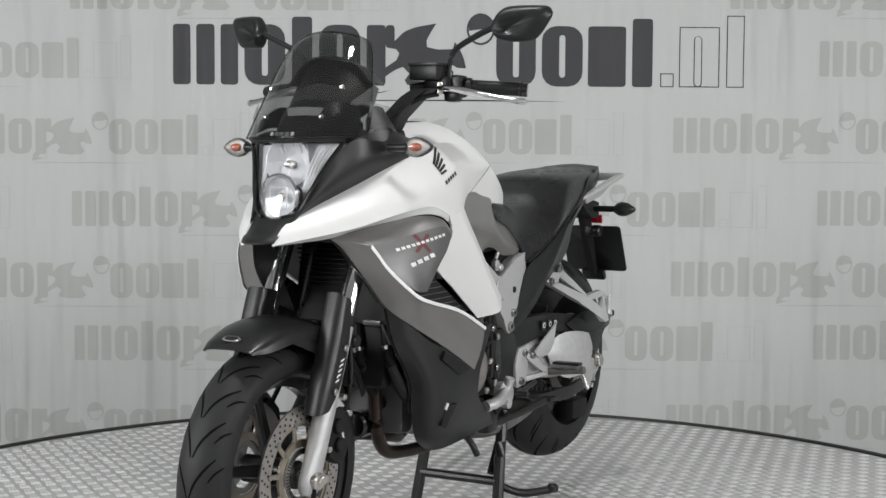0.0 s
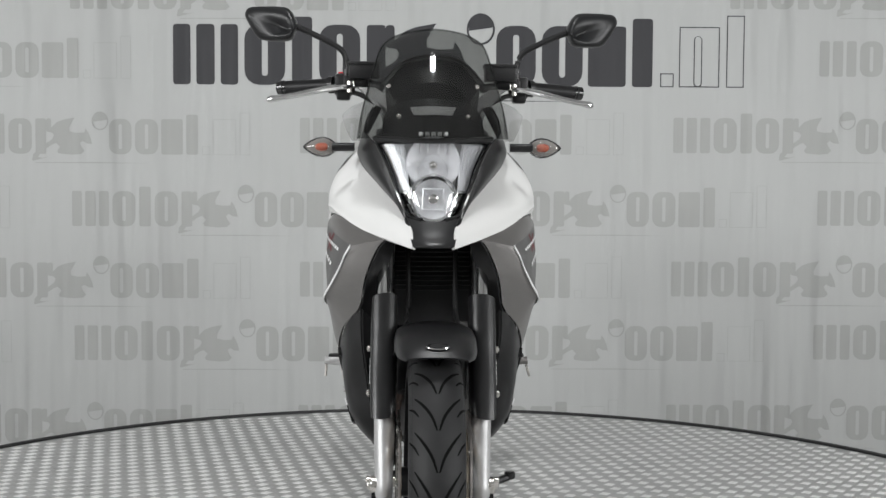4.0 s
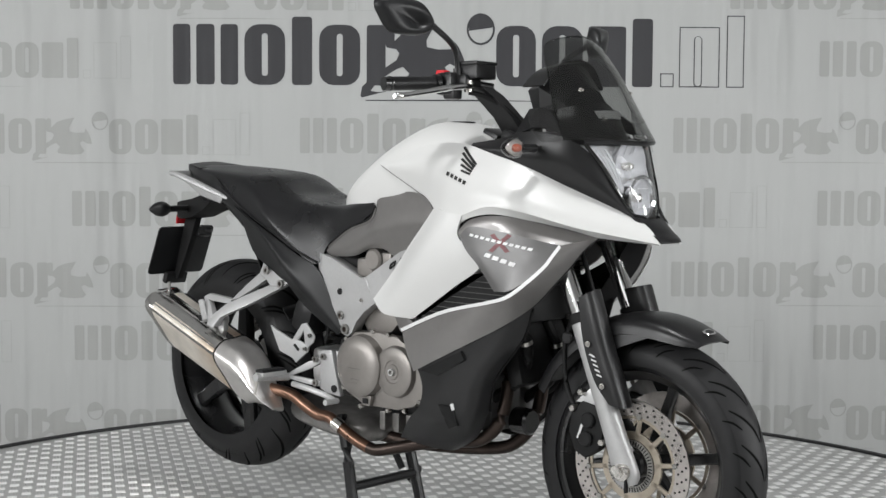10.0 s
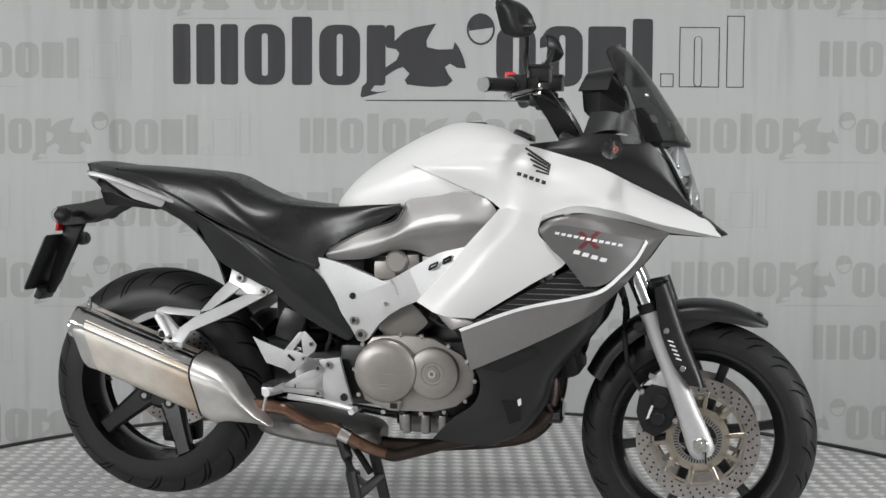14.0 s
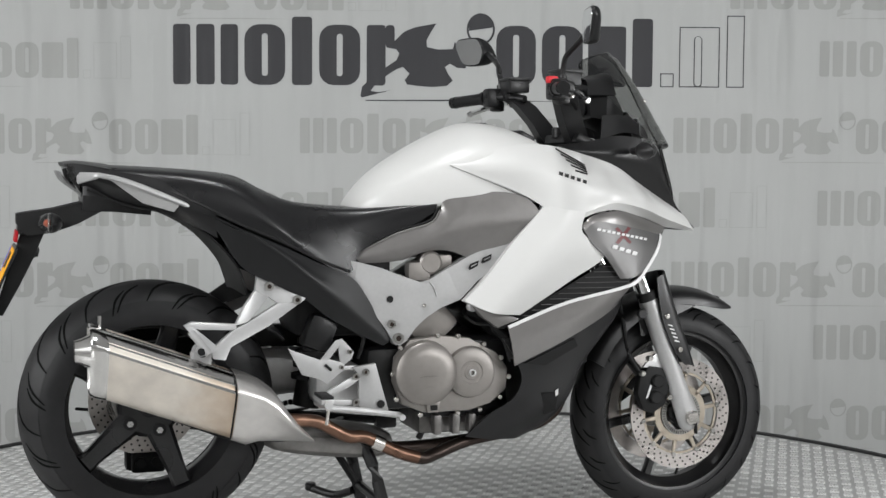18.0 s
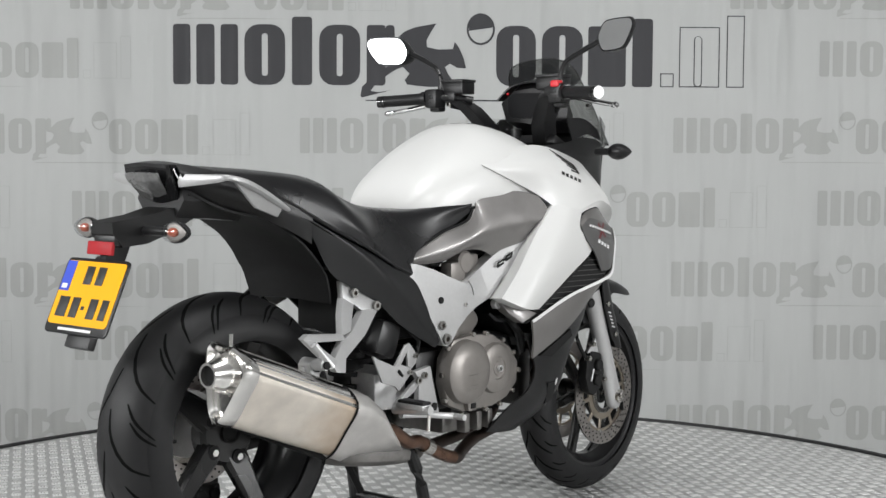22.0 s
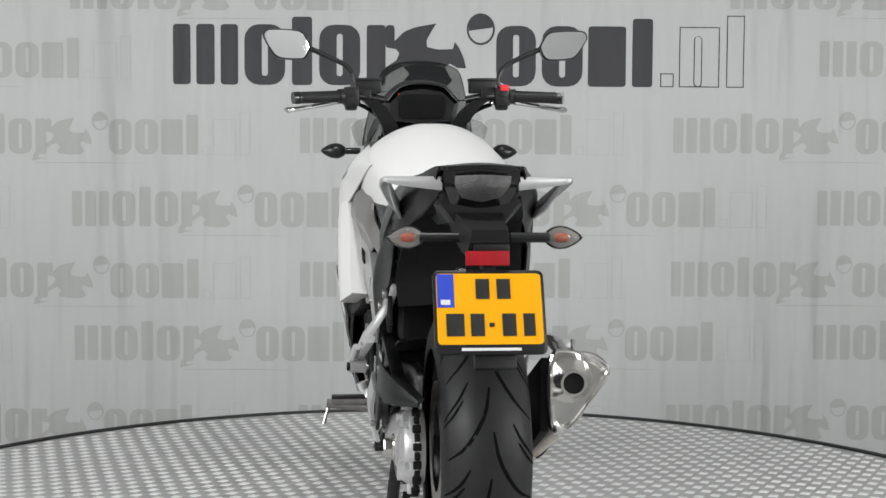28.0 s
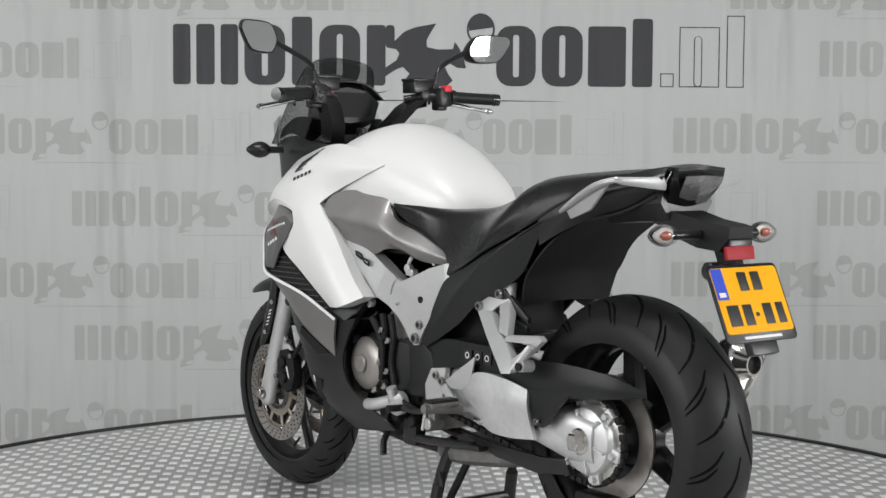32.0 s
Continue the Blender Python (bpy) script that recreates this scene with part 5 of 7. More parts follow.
for x, z in ((-0.12, 0.33), (-0.19, 0.335), (-0.05, 0.335)):
    part("lower_boss", join(disc((x, 0.13, z), 0.016, 0.05, 14, bev=0.003), block(x, 0.12, z + 0.02, 0.03, 0.04, 0.03, 0.005)), CAST if x == -0.19 else DEEP, engine)
part("oil_filter", disc((-0.02, 0.10, 0.31), 0.038, 0.07, 28, bev=0.006), DEEP, engine)
for s in (1, -1):
    part("cylinder_bank", block(0.17, 0.085 * s, 0.60, 0.14, 0.15, 0.16, 0.02, Matrix.Rotation(0.75, 4, "Y")), BLACK, engine)
    part("head_cover", block(0.235, 0.085 * s, 0.655, 0.06, 0.16, 0.13, 0.015, Matrix.Rotation(0.75, 4, "Y")), BLACK, engine)
    part("rear_bank", block(-0.08, 0.075 * s, 0.60, 0.12, 0.13, 0.16, 0.02, Matrix.Rotation(-0.75, 4, "Y")), ENGINE, engine)
    if s < 0:
        part("throttle_body", join(disc((-0.070, -0.135, 0.738), 0.030, 0.05, 24, "y", 0.006), block(-0.100, -0.138, 0.716, 0.06, 0.04, 0.05, 0.010), block(-0.035, -0.130, 0.738, 0.05, 0.04, 0.04, 0.008)), ENGINE, engine, "dull silver throttle body")
    else:
        part("throttle_link", join(disc((-0.125, 0.150, 0.712), 0.010, 0.02, 14, "y", 0.002), disc((-0.105, 0.150, 0.722), 0.012, 0.016, 14, "y", 0.002), block(-0.112, 0.152, 0.708, 0.030, 0.006, 0.008, 0.002), tube([(-0.105, 0.150, 0.735), (-0.118, 0.150, 0.752)], 0.005, 8)), CAST, engine, "bright throttle linkage")
    part("spark_lead", tube([(0.02, 0.16 * s, 0.60), (0.05, 0.165 * s, 0.58), (0.09, 0.17 * s, 0.575), (0.12, 0.172 * s, 0.54), (0.142, 0.172 * s, 0.48)], 0.004, 6, 14), BLACK, engine)
    part("hose", tube([(0.08, 0.172 * s, 0.61), (0.10, 0.178 * s, 0.57), (0.13, 0.178 * s, 0.54), (0.15, 0.17 * s, 0.49)], 0.012, 8, 12), DEEP, engine)
    part("grommet", disc((0.035, 0.172 * s, 0.625), 0.013, 0.02, 16, bev=0.003), ALU, engine)
    part("inner_shroud", slab([(0.03, -0.190, 0.628), (0.10, -0.215, 0.612), (0.148, -0.225, 0.595), (0.13, -0.224, 0.588), (0.09, -0.220, 0.572), (0.055, -0.20, 0.60)], 0.03, 0.004, s), GREY if s > 0 else BLACK, bike, "grey inner cover at the fairing foot")
part("air_box", block(0.05, 0, 0.82, 0.42, 0.28, 0.14, 0.03), DEEP, bike, "black air box under the tank")
part("inner_frame", block(-0.285, 0, 0.66, 0.25, 0.24, 0.22, 0.03), DEEP, bike, "black parts under the seat")
part("battery_box", block(-0.42, 0, 0.80, 0.26, 0.26, 0.12, 0.03), DEEP, bike)
shock = part("shock_absorber", tube([(-0.30, 0.0, 0.68), (-0.36, 0.0, 0.36)], 0.035, 16), DEEP, bike, "black rear shock")
for k in range(7):
    part("spring_coil", lathe([(0.034, -0.006), (0.052, -0.006), (0.052, 0.006), (0.034, 0.006)], (-0.311 - 0.0056 * k, 0, 0.62 - 0.03 * k), 24, "z"), DEEP, shock)
part("reservoir_bottle", block(-0.355, -0.12, 0.565, 0.075, 0.07, 0.09, 0.02, Matrix.Rotation(0.35, 4, "Y")), BLACK, bike)
for k in range(3):
    part("cable", tube([(-0.30, -0.142, 0.62 - 0.01 * k), (-0.255, -0.150, 0.60 - 0.02 * k), (-0.245, -0.150, 0.55), (-0.26, -0.148, 0.50)], 0.005, 6, 14), DEEP, bike)
part("sump", block(0.02, 0, 0.315, 0.20, 0.18, 0.06, 0.015), DULL, bike, "grey oil sump")
for x in (-0.045, 0.005, 0.05):
    part("sump_fin", block(x, -0.13, 0.318, 0.02, 0.03, 0.05, 0.004), DULL, bike)

# radiator behind the forks
part("oil_cooler", block(0.355, 0, 0.53, 0.05, 0.22, 0.17, 0.02, Matrix.Rotation(-0.25, 4, "Y")), DEEP, bike, "black lower radiator")
rad = part("radiator", block(0.36, 0, 0.70, 0.04, 0.30, 0.20, 0.006, Matrix.Rotation(-0.2, 4, "Y")), DEEP, bike, "black radiator behind the forks")
for k in range(16):
    part("radiator_fin", block(0.384 + (k - 8) * 0.0022, 0, 0.70 + (k - 8) * 0.0115, 0.006, 0.27, 0.003), MATTE, rad)

for y, z in ((-0.10, 0.565), (0.02, 0.55), (0.10, 0.56)):
    part("coolant_hose", tube([(0.37, y, z + 0.05), (0.39, y + 0.02, z - 0.02), (0.36, y + 0.03, z - 0.10), (0.28, y + 0.02, z - 0.16)], 0.014, 10, 14), DEEP, bike, "black coolant hose")
    part("hose_clip", tube([(0.388, y + 0.015, z - 0.005), (0.389, y + 0.018, z - 0.014)], 0.0155, 12), STEEL, bike)
part("radiator_bracket", join(block(0.40, 0.085, 0.610, 0.02, 0.050, 0.012, 0.003), tube([(0.405, 0.112, 0.608), (0.400, 0.126, 0.575), (0.385, 0.126, 0.550)], 0.0035, 8, 8)), DARKGREY, rad, "dull grey radiator bracket")

# belly pan
for s in (1, -1):
    pan_back = [(0.105, -0.214, 0.545), (0.135, -0.212, 0.50), (0.160, -0.210, 0.44), (0.140, -0.200, 0.386), (0.085, -0.178, 0.345), (0.028, -0.150, 0.285)]
    if s < 0:
        pan_back = [(0.040, -0.218, 0.585), (0.075, -0.220, 0.53), (0.105, -0.216, 0.46), (0.085, -0.204, 0.395), (0.01, -0.190, 0.350), (-0.07, -0.165, 0.300)]
    bp = part("belly_pan", shell([pan_back,
                                  [(0.28, -0.222, 0.545), (0.26, -0.218, 0.49), (0.235, -0.212, 0.43), (0.205, -0.200, 0.36), (0.155, -0.172, 0.31), (0.10, -0.140, 0.272)],
                                  [(0.42, -0.198, 0.612), (0.385, -0.200, 0.545), (0.325, -0.200, 0.46), (0.295, -0.190, 0.38), (0.25, -0.160, 0.315), (0.175, -0.130, 0.268)],
                                  [(0.470, -0.164, 0.655), (0.440, -0.164, 0.575), (0.348, -0.155, 0.47), (0.318, -0.142, 0.385), (0.262, -0.120, 0.310), (0.185, -0.105, 0.268)]], 20, 16, 0.005, s), BLACK, bike, "satin black belly pan")
    part("pan_vent", slab([(0.215, -0.213, 0.400), (0.262, -0.208, 0.398), (0.262, -0.194, 0.350), (0.232, -0.190, 0.338)], 0.012, 0, s), DEEP, bp)
    part("vent_mark", slab([(0.254, -0.212, 0.404), (0.262, -0.211, 0.408), (0.264, -0.206, 0.392), (0.256, -0.206, 0.388)], 0.003, 0, s), PALE, bp)
    part("pan_slot", slab([(0.165, -0.222, 0.480), (0.30, -0.226, 0.540), (0.31, -0.224, 0.520), (0.22, -0.220, 0.472)], 0.010, 0, s), DEEP, bp)
    part("inner_panel", shell([[(0.472, -0.162, 0.650), (0.442, -0.162, 0.575), (0.350, -0.153, 0.47), (0.320, -0.138, 0.385)], [(0.40, -0.15, 0.70), (0.38, -0.14, 0.60), (0.30, -0.13, 0.50), (0.27, -0.12, 0.40)]], 10, 5, 0.004, s), DEEP, bp)

# ---- exhaust ----
pipes = part("exhaust_header", tube([(0.26, -0.05, 0.60), (0.322, -0.072, 0.47), (0.318, -0.095, 0.36), (0.262, -0.100, 0.305), (0.17, -0.098, 0.286), (0.05, -0.095, 0.262), (-0.03, -0.115, 0.242), (-0.075, -0.135, 0.233), (-0.100, -0.141, 0.237)], 0.0165, 12, 36), HEADER, bike, "sooty brown exhaust header")
part("exhaust_header", tube([(0.27, 0.045, 0.62), (0.33, 0.05, 0.50), (0.325, 0.045, 0.37), (0.275, 0.03, 0.285), (0.18, 0.02, 0.252), (-0.05, 0.0, 0.235), (-0.22, -0.03, 0.25)], 0.017, 12, 36), HEADER, bike, "sooty brown exhaust header")
hose = part("radiator_hose", tube([(0.365, -0.125, 0.62), (0.352, -0.10, 0.565), (0.318, -0.045, 0.535), (0.300, 0.03, 0.54), (0.31, 0.09, 0.57)], 0.016, 12, 28), BLACK, bike, "black radiator hose")
for a, b in (((0.357, -0.110, 0.585), (0.353, -0.103, 0.572)), ((0.312, -0.030, 0.534), (0.308, -0.015, 0.534))):
    part("hose_clamp", tube([a, b], 0.0178, 16), STEEL, hose, "bright hose clamp")
head = part("cylinder_head", block(0.262, 0, 0.565, 0.05, 0.21, 0.13, 0.012, Matrix.Rotation(0.35, 4, "Y")), DARKGREY, bike, "dark grey cylinder head")
for k in range(4):
    part("head_rib", block(0.292 - k * 0.009, 0, 0.585 - k * 0.026, 0.010, 0.20, 0.005, 0.002), DARKGREY, head)
for y in (-0.085, -0.03, 0.03, 0.085):
    part("head_bolt", disc((0.300, y, 0.610), 0.006, 0.010, 6, "x", 0.001), STEEL, head)
part("oil_filter", disc((0.318, -0.005, 0.345), 0.034, 0.055, 24, "x", 0.006), GLOSS, bike, "black oil filter")
part("engine_front", block(0.262, 0, 0.40, 0.06, 0.20, 0.16, 0.02), DARKGREY, bike, "dark grey front of the crankcase")
part("header_flange", disc((0.27, -0.03, 0.60), 0.030, 0.012, 20, "z"), STEEL, pipes)
part("collector_box", loft([oval((x, 0.0, z), w, h, 20, 3) for x, z, w, h in ((-0.14, 0.262, 0.05, 0.02), (-0.18, 0.262, 0.11, 0.034), (-0.30, 0.275, 0.125, 0.040), (-0.44, 0.292, 0.11, 0.036), (-0.49, 0.30, 0.05, 0.02))], nlong=16), DULL, bike, "dull steel exhaust collector")
part("link_pipe", tube([(-0.098, -0.141, 0.2365), (-0.135, -0.143, 0.248), (-0.18, -0.146, 0.268), (-0.24, -0.150, 0.300), (-0.285, -0.156, 0.305), (-0.33, -0.165, 0.328), (-0.37, -0.172, 0.350), (-0.42, -0.18, 0.358), (-0.47, -0.185, 0.362)], 0.0165, 12, 28), COPPER, bike, "browned link pipe")
part("link_clamp", tube([(-0.195, -0.147, 0.276), (-0.222, -0.149, 0.289)], 0.0195, 14), STEEL, bike)


def muffler_ring(x, k, top=None, low=None):
    """A rounded triangle, broad side outwards, k times its size; top and low, if given, squeeze it to those heights."""
    cor = [(-0.150, 0.598), (-0.205, 0.606), (-0.246, 0.597), (-0.270, 0.562), (-0.232, 0.503), (-0.197, 0.455), (-0.172, 0.442), (-0.150, 0.470)]
    cy, cz = -0.205, 0.53
    P = [Vector((x, cy + (y - cy) * k, axis_z(x) + (z - cz) * k if top is None else low + (z - 0.442) / 0.164 * (top - low))) for y, z in cor]
    out = []
    m = len(P)
    for i in range(m):
        a, b, c, d = P[i - 1], P[i], P[(i + 1) % m], P[(i + 2) % m]
        for j in range(4):
            t = j / 4
            out.append(0.5 * ((2 * b) + (c - a) * t + (2 * a - 5 * b + 4 * c - d) * t * t + (3 * b - a - 3 * c + d) * t ** 3))
    return out


axis_z = lambda x: 0.53 - 0.37 * (x + 0.91)
muf = part("muffler", loft([muffler_ring(x, k) for x, k in ((-0.900, 1.0), (-0.80, 1.0), (-0.70, 1.0), (-0.60, 0.99), (-0.565, 0.985))]), HEATED, bike, "brushed steel muffler, browned by heat near the front")
part("muffler_top", shell([[(x, y, axis_z(x) + dz) for x in (-0.905, -0.74, -0.575)] for y, dz in ((-0.148, 0.071), (-0.205, 0.0785), (-0.247, 0.069), (-0.2725, 0.034))], 14, 13, 0.003), POLISH, muf, "polished upper cover")
for dy, dz in ((-0.180, 0.0765), (-0.225, 0.0765), (-0.262, 0.053)):
    part("cover_bead", tube([(-0.900, dy, axis_z(-0.900) + dz), (-0.578, dy, axis_z(-0.578) + dz)], 0.0025, 8), POLISH, muf)
cap = part("end_cap", loft([muffler_ring(x, k) for x, k in ((-0.880, 1.015), (-0.894, 1.045), (-0.908, 1.05), (-0.917, 1.02), (-0.920, 0.965), (-0.917, 0.91), (-0.908, 0.86), (-0.902, 0.80), (-0.900, 0.3))]), POLISH, muf, "polished end cap")
part("outlet_pipe", lathe([(0.0215, -0.040), (0.0265, -0.040), (0.030, -0.026), (0.048, 0.010), (0.0215, 0.010)], (-0.912, -0.190, 0.549), 36, "x"), POLISH, cap, "polished conical outlet")
part("outlet_core", disc((-0.932, -0.190, 0.549), 0.0222, 0.012, 24, "x"), DEEP, cap)
part("front_shroud", loft([muffler_ring(-0.585, 1.045), muffler_ring(-0.55, 1.045)] + [muffler_ring(x, k, top, low) for x, k, top, low in ((-0.520, 1.0, 0.462, 0.312), (-0.486, 0.92, 0.436, 0.311), (-0.454, 0.80, 0.388, 0.310), (-0.420, 0.62, 0.346, 0.308), (-0.390, 0.34, 0.316, 0.305))]), SATIN, muf, "polished steel shroud drawn to a point at the muffler's front")
gap = muffler_ring(-0.589, 1.035)
part("shroud_gap", tube(gap[0:24], 0.0022, 6), DEEP, muf)
part("heat_shield", slab([(-0.895, -0.150, axis_z(-0.895) + 0.070), (-0.60, -0.150, axis_z(-0.60) + 0.068), (-0.50, -0.150, axis_z(-0.50) + 0.040), (-0.42, -0.150, 0.34), (-0.45, -0.150, 0.30), (-0.58, -0.150, axis_z(-0.58) - 0.10), (-0.895, -0.150, axis_z(-0.895) - 0.085)], 0.018, 0.003), DEEP, muf, "black inner heat shield")
part("muffler_hanger", join(tube([(-0.660, -0.175, 0.538), (-0.660, -0.212, 0.538)], 0.020, 16), block(-0.66, -0.19, 0.515, 0.05, 0.02, 0.05, 0.006)), CAST, muf)
part("hanger_bush", disc((-0.660, -0.215, 0.538), 0.011, 0.008, 16), DEEP, muf)
part("cap_pin", tube([(-0.895, -0.198, 0.598), (-0.895, -0.198, 0.632)], 0.0045, 8), POLISH, muf)

# ---- single-sided swing arm, chain, rear hub ----
arm = part("swing_arm", loft([oval((x, y, z), w, h, 20, 3) for x, y, z, w, h in ((-0.22, 0.09, 0.440, 0.045, 0.055), (-0.34, 0.115, 0.440, 0.045, 0.060), (-0.46, 0.130, 0.432, 0.042, 0.064), (-0.60, 0.135, 0.420, 0.040, 0.058), (-0.72, 0.130, 0.395, 0.035, 0.060), (-0.80, 0.128, 0.386, 0.03, 0.05))], nlong=18), CAST, bike, "silver single-sided swing arm")
part("arm_cover", shell([[(-0.365, 0.172, 0.472), (-0.45, 0.190, 0.502), (-0.55, 0.196, 0.500), (-0.63, 0.196, 0.486)], [(-0.38, 0.182, 0.44), (-0.45, 0.200, 0.44), (-0.55, 0.206, 0.44), (-0.64, 0.204, 0.44)], [(-0.42, 0.172, 0.40), (-0.48, 0.188, 0.370), (-0.56, 0.194, 0.366), (-0.650, 0.190, 0.374)]], 14, 9, 0.008), CAST, arm, "bare silver arm casting")
part("cross_member", block(-0.30, 0, 0.43, 0.12, 0.22, 0.10, 0.02), CAST, arm)
hug = part("chain_guard", join(slab([(-0.16, 0.150, 0.548), (-0.30, 0.156, 0.562), (-0.45, 0.160, 0.560), (-0.58, 0.162, 0.545), (-0.70, 0.160, 0.528), (-0.80, 0.152, 0.522), (-0.905, 0.136, 0.512), (-0.86, 0.142, 0.496), (-0.79, 0.154, 0.484), (-0.71, 0.164, 0.462), (-0.672, 0.168, 0.400), (-0.65, 0.170, 0.385), (-0.62, 0.170, 0.388), (-0.60, 0.170, 0.470), (-0.50, 0.168, 0.500), (-0.36, 0.164, 0.500), (-0.20, 0.156, 0.480)], 0.03, 0.005)), MATTE, bike, "dark grey chain guard")
part("guard_side", shell([[(-0.52, 0.172, 0.522), (-0.60, 0.180, 0.545), (-0.70, 0.184, 0.555), (-0.80, 0.178, 0.552), (-0.87, 0.160, 0.540), (-0.930, 0.122, 0.512)],
                          [(-0.55, 0.180, 0.500), (-0.61, 0.188, 0.510), (-0.70, 0.190, 0.515), (-0.80, 0.184, 0.515), (-0.87, 0.164, 0.512), (-0.930, 0.124, 0.506)],
                          [(-0.57, 0.182, 0.482), (-0.62, 0.190, 0.475), (-0.70, 0.190, 0.476), (-0.77, 0.186, 0.484), (-0.86, 0.166, 0.492), (-0.928, 0.123, 0.500)]], 22, 9, 0.005), MATTE, hug, "dark grey side of the chain guard")
part("guard_leg", slab([(-0.628, 0.192, 0.490), (-0.765, 0.192, 0.490), (-0.735, 0.193, 0.462), (-0.700, 0.194, 0.418), (-0.680, 0.194, 0.406), (-0.655, 0.194, 0.406), (-0.640, 0.194, 0.440)], 0.008, 0.002), MATTE, hug)
bolt(hug, (-0.668, -0.200, 0.420), 0.007, -1)
part("hugger", shell([[(-0.44, 0.135, 0.55), (-0.46, 0.135, 0.57), (-0.48, 0.13, 0.58)], [(-0.44, 0.0, 0.57), (-0.46, 0.0, 0.585), (-0.48, 0.0, 0.592)], [(-0.44, -0.12, 0.55), (-0.46, -0.12, 0.57), (-0.48, -0.11, 0.58)]], 12, 11, 0.005), BLACK, hug, "black rear hugger")
part("guard_strut", slab([(-0.500, 0.158, 0.700), (-0.515, 0.158, 0.690), (-0.590, 0.162, 0.640), (-0.590, 0.162, 0.625), (-0.510, 0.160, 0.668), (-0.492, 0.160, 0.660), (-0.540, 0.162, 0.636), (-0.588, 0.163, 0.622), (-0.588, 0.163, 0.610), (-0.530, 0.162, 0.622), (-0.440, 0.160, 0.655), (-0.440, 0.158, 0.700)], 0.010, 0.001), BLACK, hug)
bolt(hug, (-0.640, -0.172, 0.402), 0.008, -1)
for k, (x, c) in enumerate(((-0.375, PALE), (-0.415, PALE), (-0.450, PALE))):
    st = part("sticker", plate([(x + 0.015, 0.517), (x + 0.015, 0.546), (x - 0.015, 0.546), (x - 0.015, 0.517)], 0.166, 0.1675), INK, hug)
    part("sticker_mark", lathe([(0.0055, 0), (0.008, 0), (0.008, 0.001), (0.0055, 0.001)], (x, 0.168, 0.532), 16), c, st)
part("sprocket", join(lathe([(0.070, -0.004), (0.094, -0.004), (0.094, 0.004), (0.070, 0.004)], RW + Vector((0, 0.128, 0)), 60),
                                 *[block(*(RW + Vector((0.097 * math.cos(a), 0.128, 0.097 * math.sin(a)))), 0.008, 0.006, 0.006, 0, Matrix.Rotation(-a, 4, "Y")) for a in [2 * math.pi * k / 42 for k in range(42)]]), STEEL, bike, "toothed rear sprocket")
hubc = part("hub_carrier", lathe([(0, -0.03), (0.078, -0.03), (0.080, 0.0), (0.072, 0.014), (0.050, 0.022), (0, 0.024)], RW + Vector((0, 0.138, 0)), 48), CAST, bike, "round silver hub carrier")
for k in range(6):
    a = radians(60 * k + 15)
    part("hub_lug", join(block(*(RW + Vector((0.080 * math.cos(a), 0.134, 0.080 * math.sin(a)))), 0.040, 0.018, 0.028, 0.006, Matrix.Rotation(-a, 4, "Y")), disc(RW + Vector((0.086 * math.cos(a), 0.147, 0.086 * math.sin(a))), 0.008, 0.012, 6)), CAST, hubc)
    part("hub_rib", block(*(RW + Vector((0.048 * math.cos(a), 0.158, 0.048 * math.sin(a)))), 0.045, 0.012, 0.006, 0.002, Matrix.Rotation(-a, 4, "Y")), CAST, hubc)
part("axle_nut", join(disc(RW + Vector((0, 0.166, 0)), 0.030, 0.016, 28, bev=0.004), disc(RW + Vector((0, 0.180, 0)), 0.021, 0.024, 6, bev=0.003)), STEEL, hubc, "large axle nut")
links = []
ch = crom([(-0.76, 0.128, 0.482), (-0.60, 0.128, 0.474), (-0.40, 0.126, 0.462), (-0.22, 0.125, 0.450)], 42) + crom([(-0.22, 0.125, 0.375), (-0.40, 0.126, 0.345), (-0.60, 0.128, 0.312), (-0.76, 0.128, 0.290)], 42)
for i in range(len(ch) - 1):
    if i == 41:
        continue
    d = ch[i + 1] - ch[i]
    links.append(block(*((ch[i] + ch[i + 1]) / 2), d.length * 0.86, 0.018 if i % 2 else 0.012, 0.013, 0.003, Matrix.Rotation(-math.atan2(d.z, d.x), 4, "Y")))
for k in range(17):
    a = radians(92 + 176 * k / 16)
    links.append(block(*(RW + Vector((0.099 * math.cos(a), 0.128, 0.099 * math.sin(a)))), 0.016, 0.018 if k % 2 else 0.012, 0.013, 0.003, Matrix.Rotation(-a + math.pi / 2, 4, "Y")))
tagged(part("drive_chain", join(*links), DEEP, bike, "black oiled drive chain"), kind="stuff")
part("lower_guard", slab([(-0.30, 0.135, 0.335), (-0.45, 0.14, 0.325), (-0.62, 0.145, 0.325), (-0.70, 0.145, 0.335), (-0.72, 0.145, 0.30), (-0.60, 0.145, 0.285), (-0.45, 0.14, 0.295)], 0.015, 0.003), BLACK, hug)
part("rear_caliper", join(block(-0.755, 0.092, 0.232, 0.110, 0.05, 0.060, 0.012), block(-0.755, 0.062, 0.225, 0.085, 0.03, 0.05, 0.01), disc((-0.735, 0.044, 0.228), 0.014, 0.012, 18, bev=0.002), disc((-0.775, 0.044, 0.228), 0.014, 0.012, 18, bev=0.002)), DEEP, bike, "black rear brake caliper")

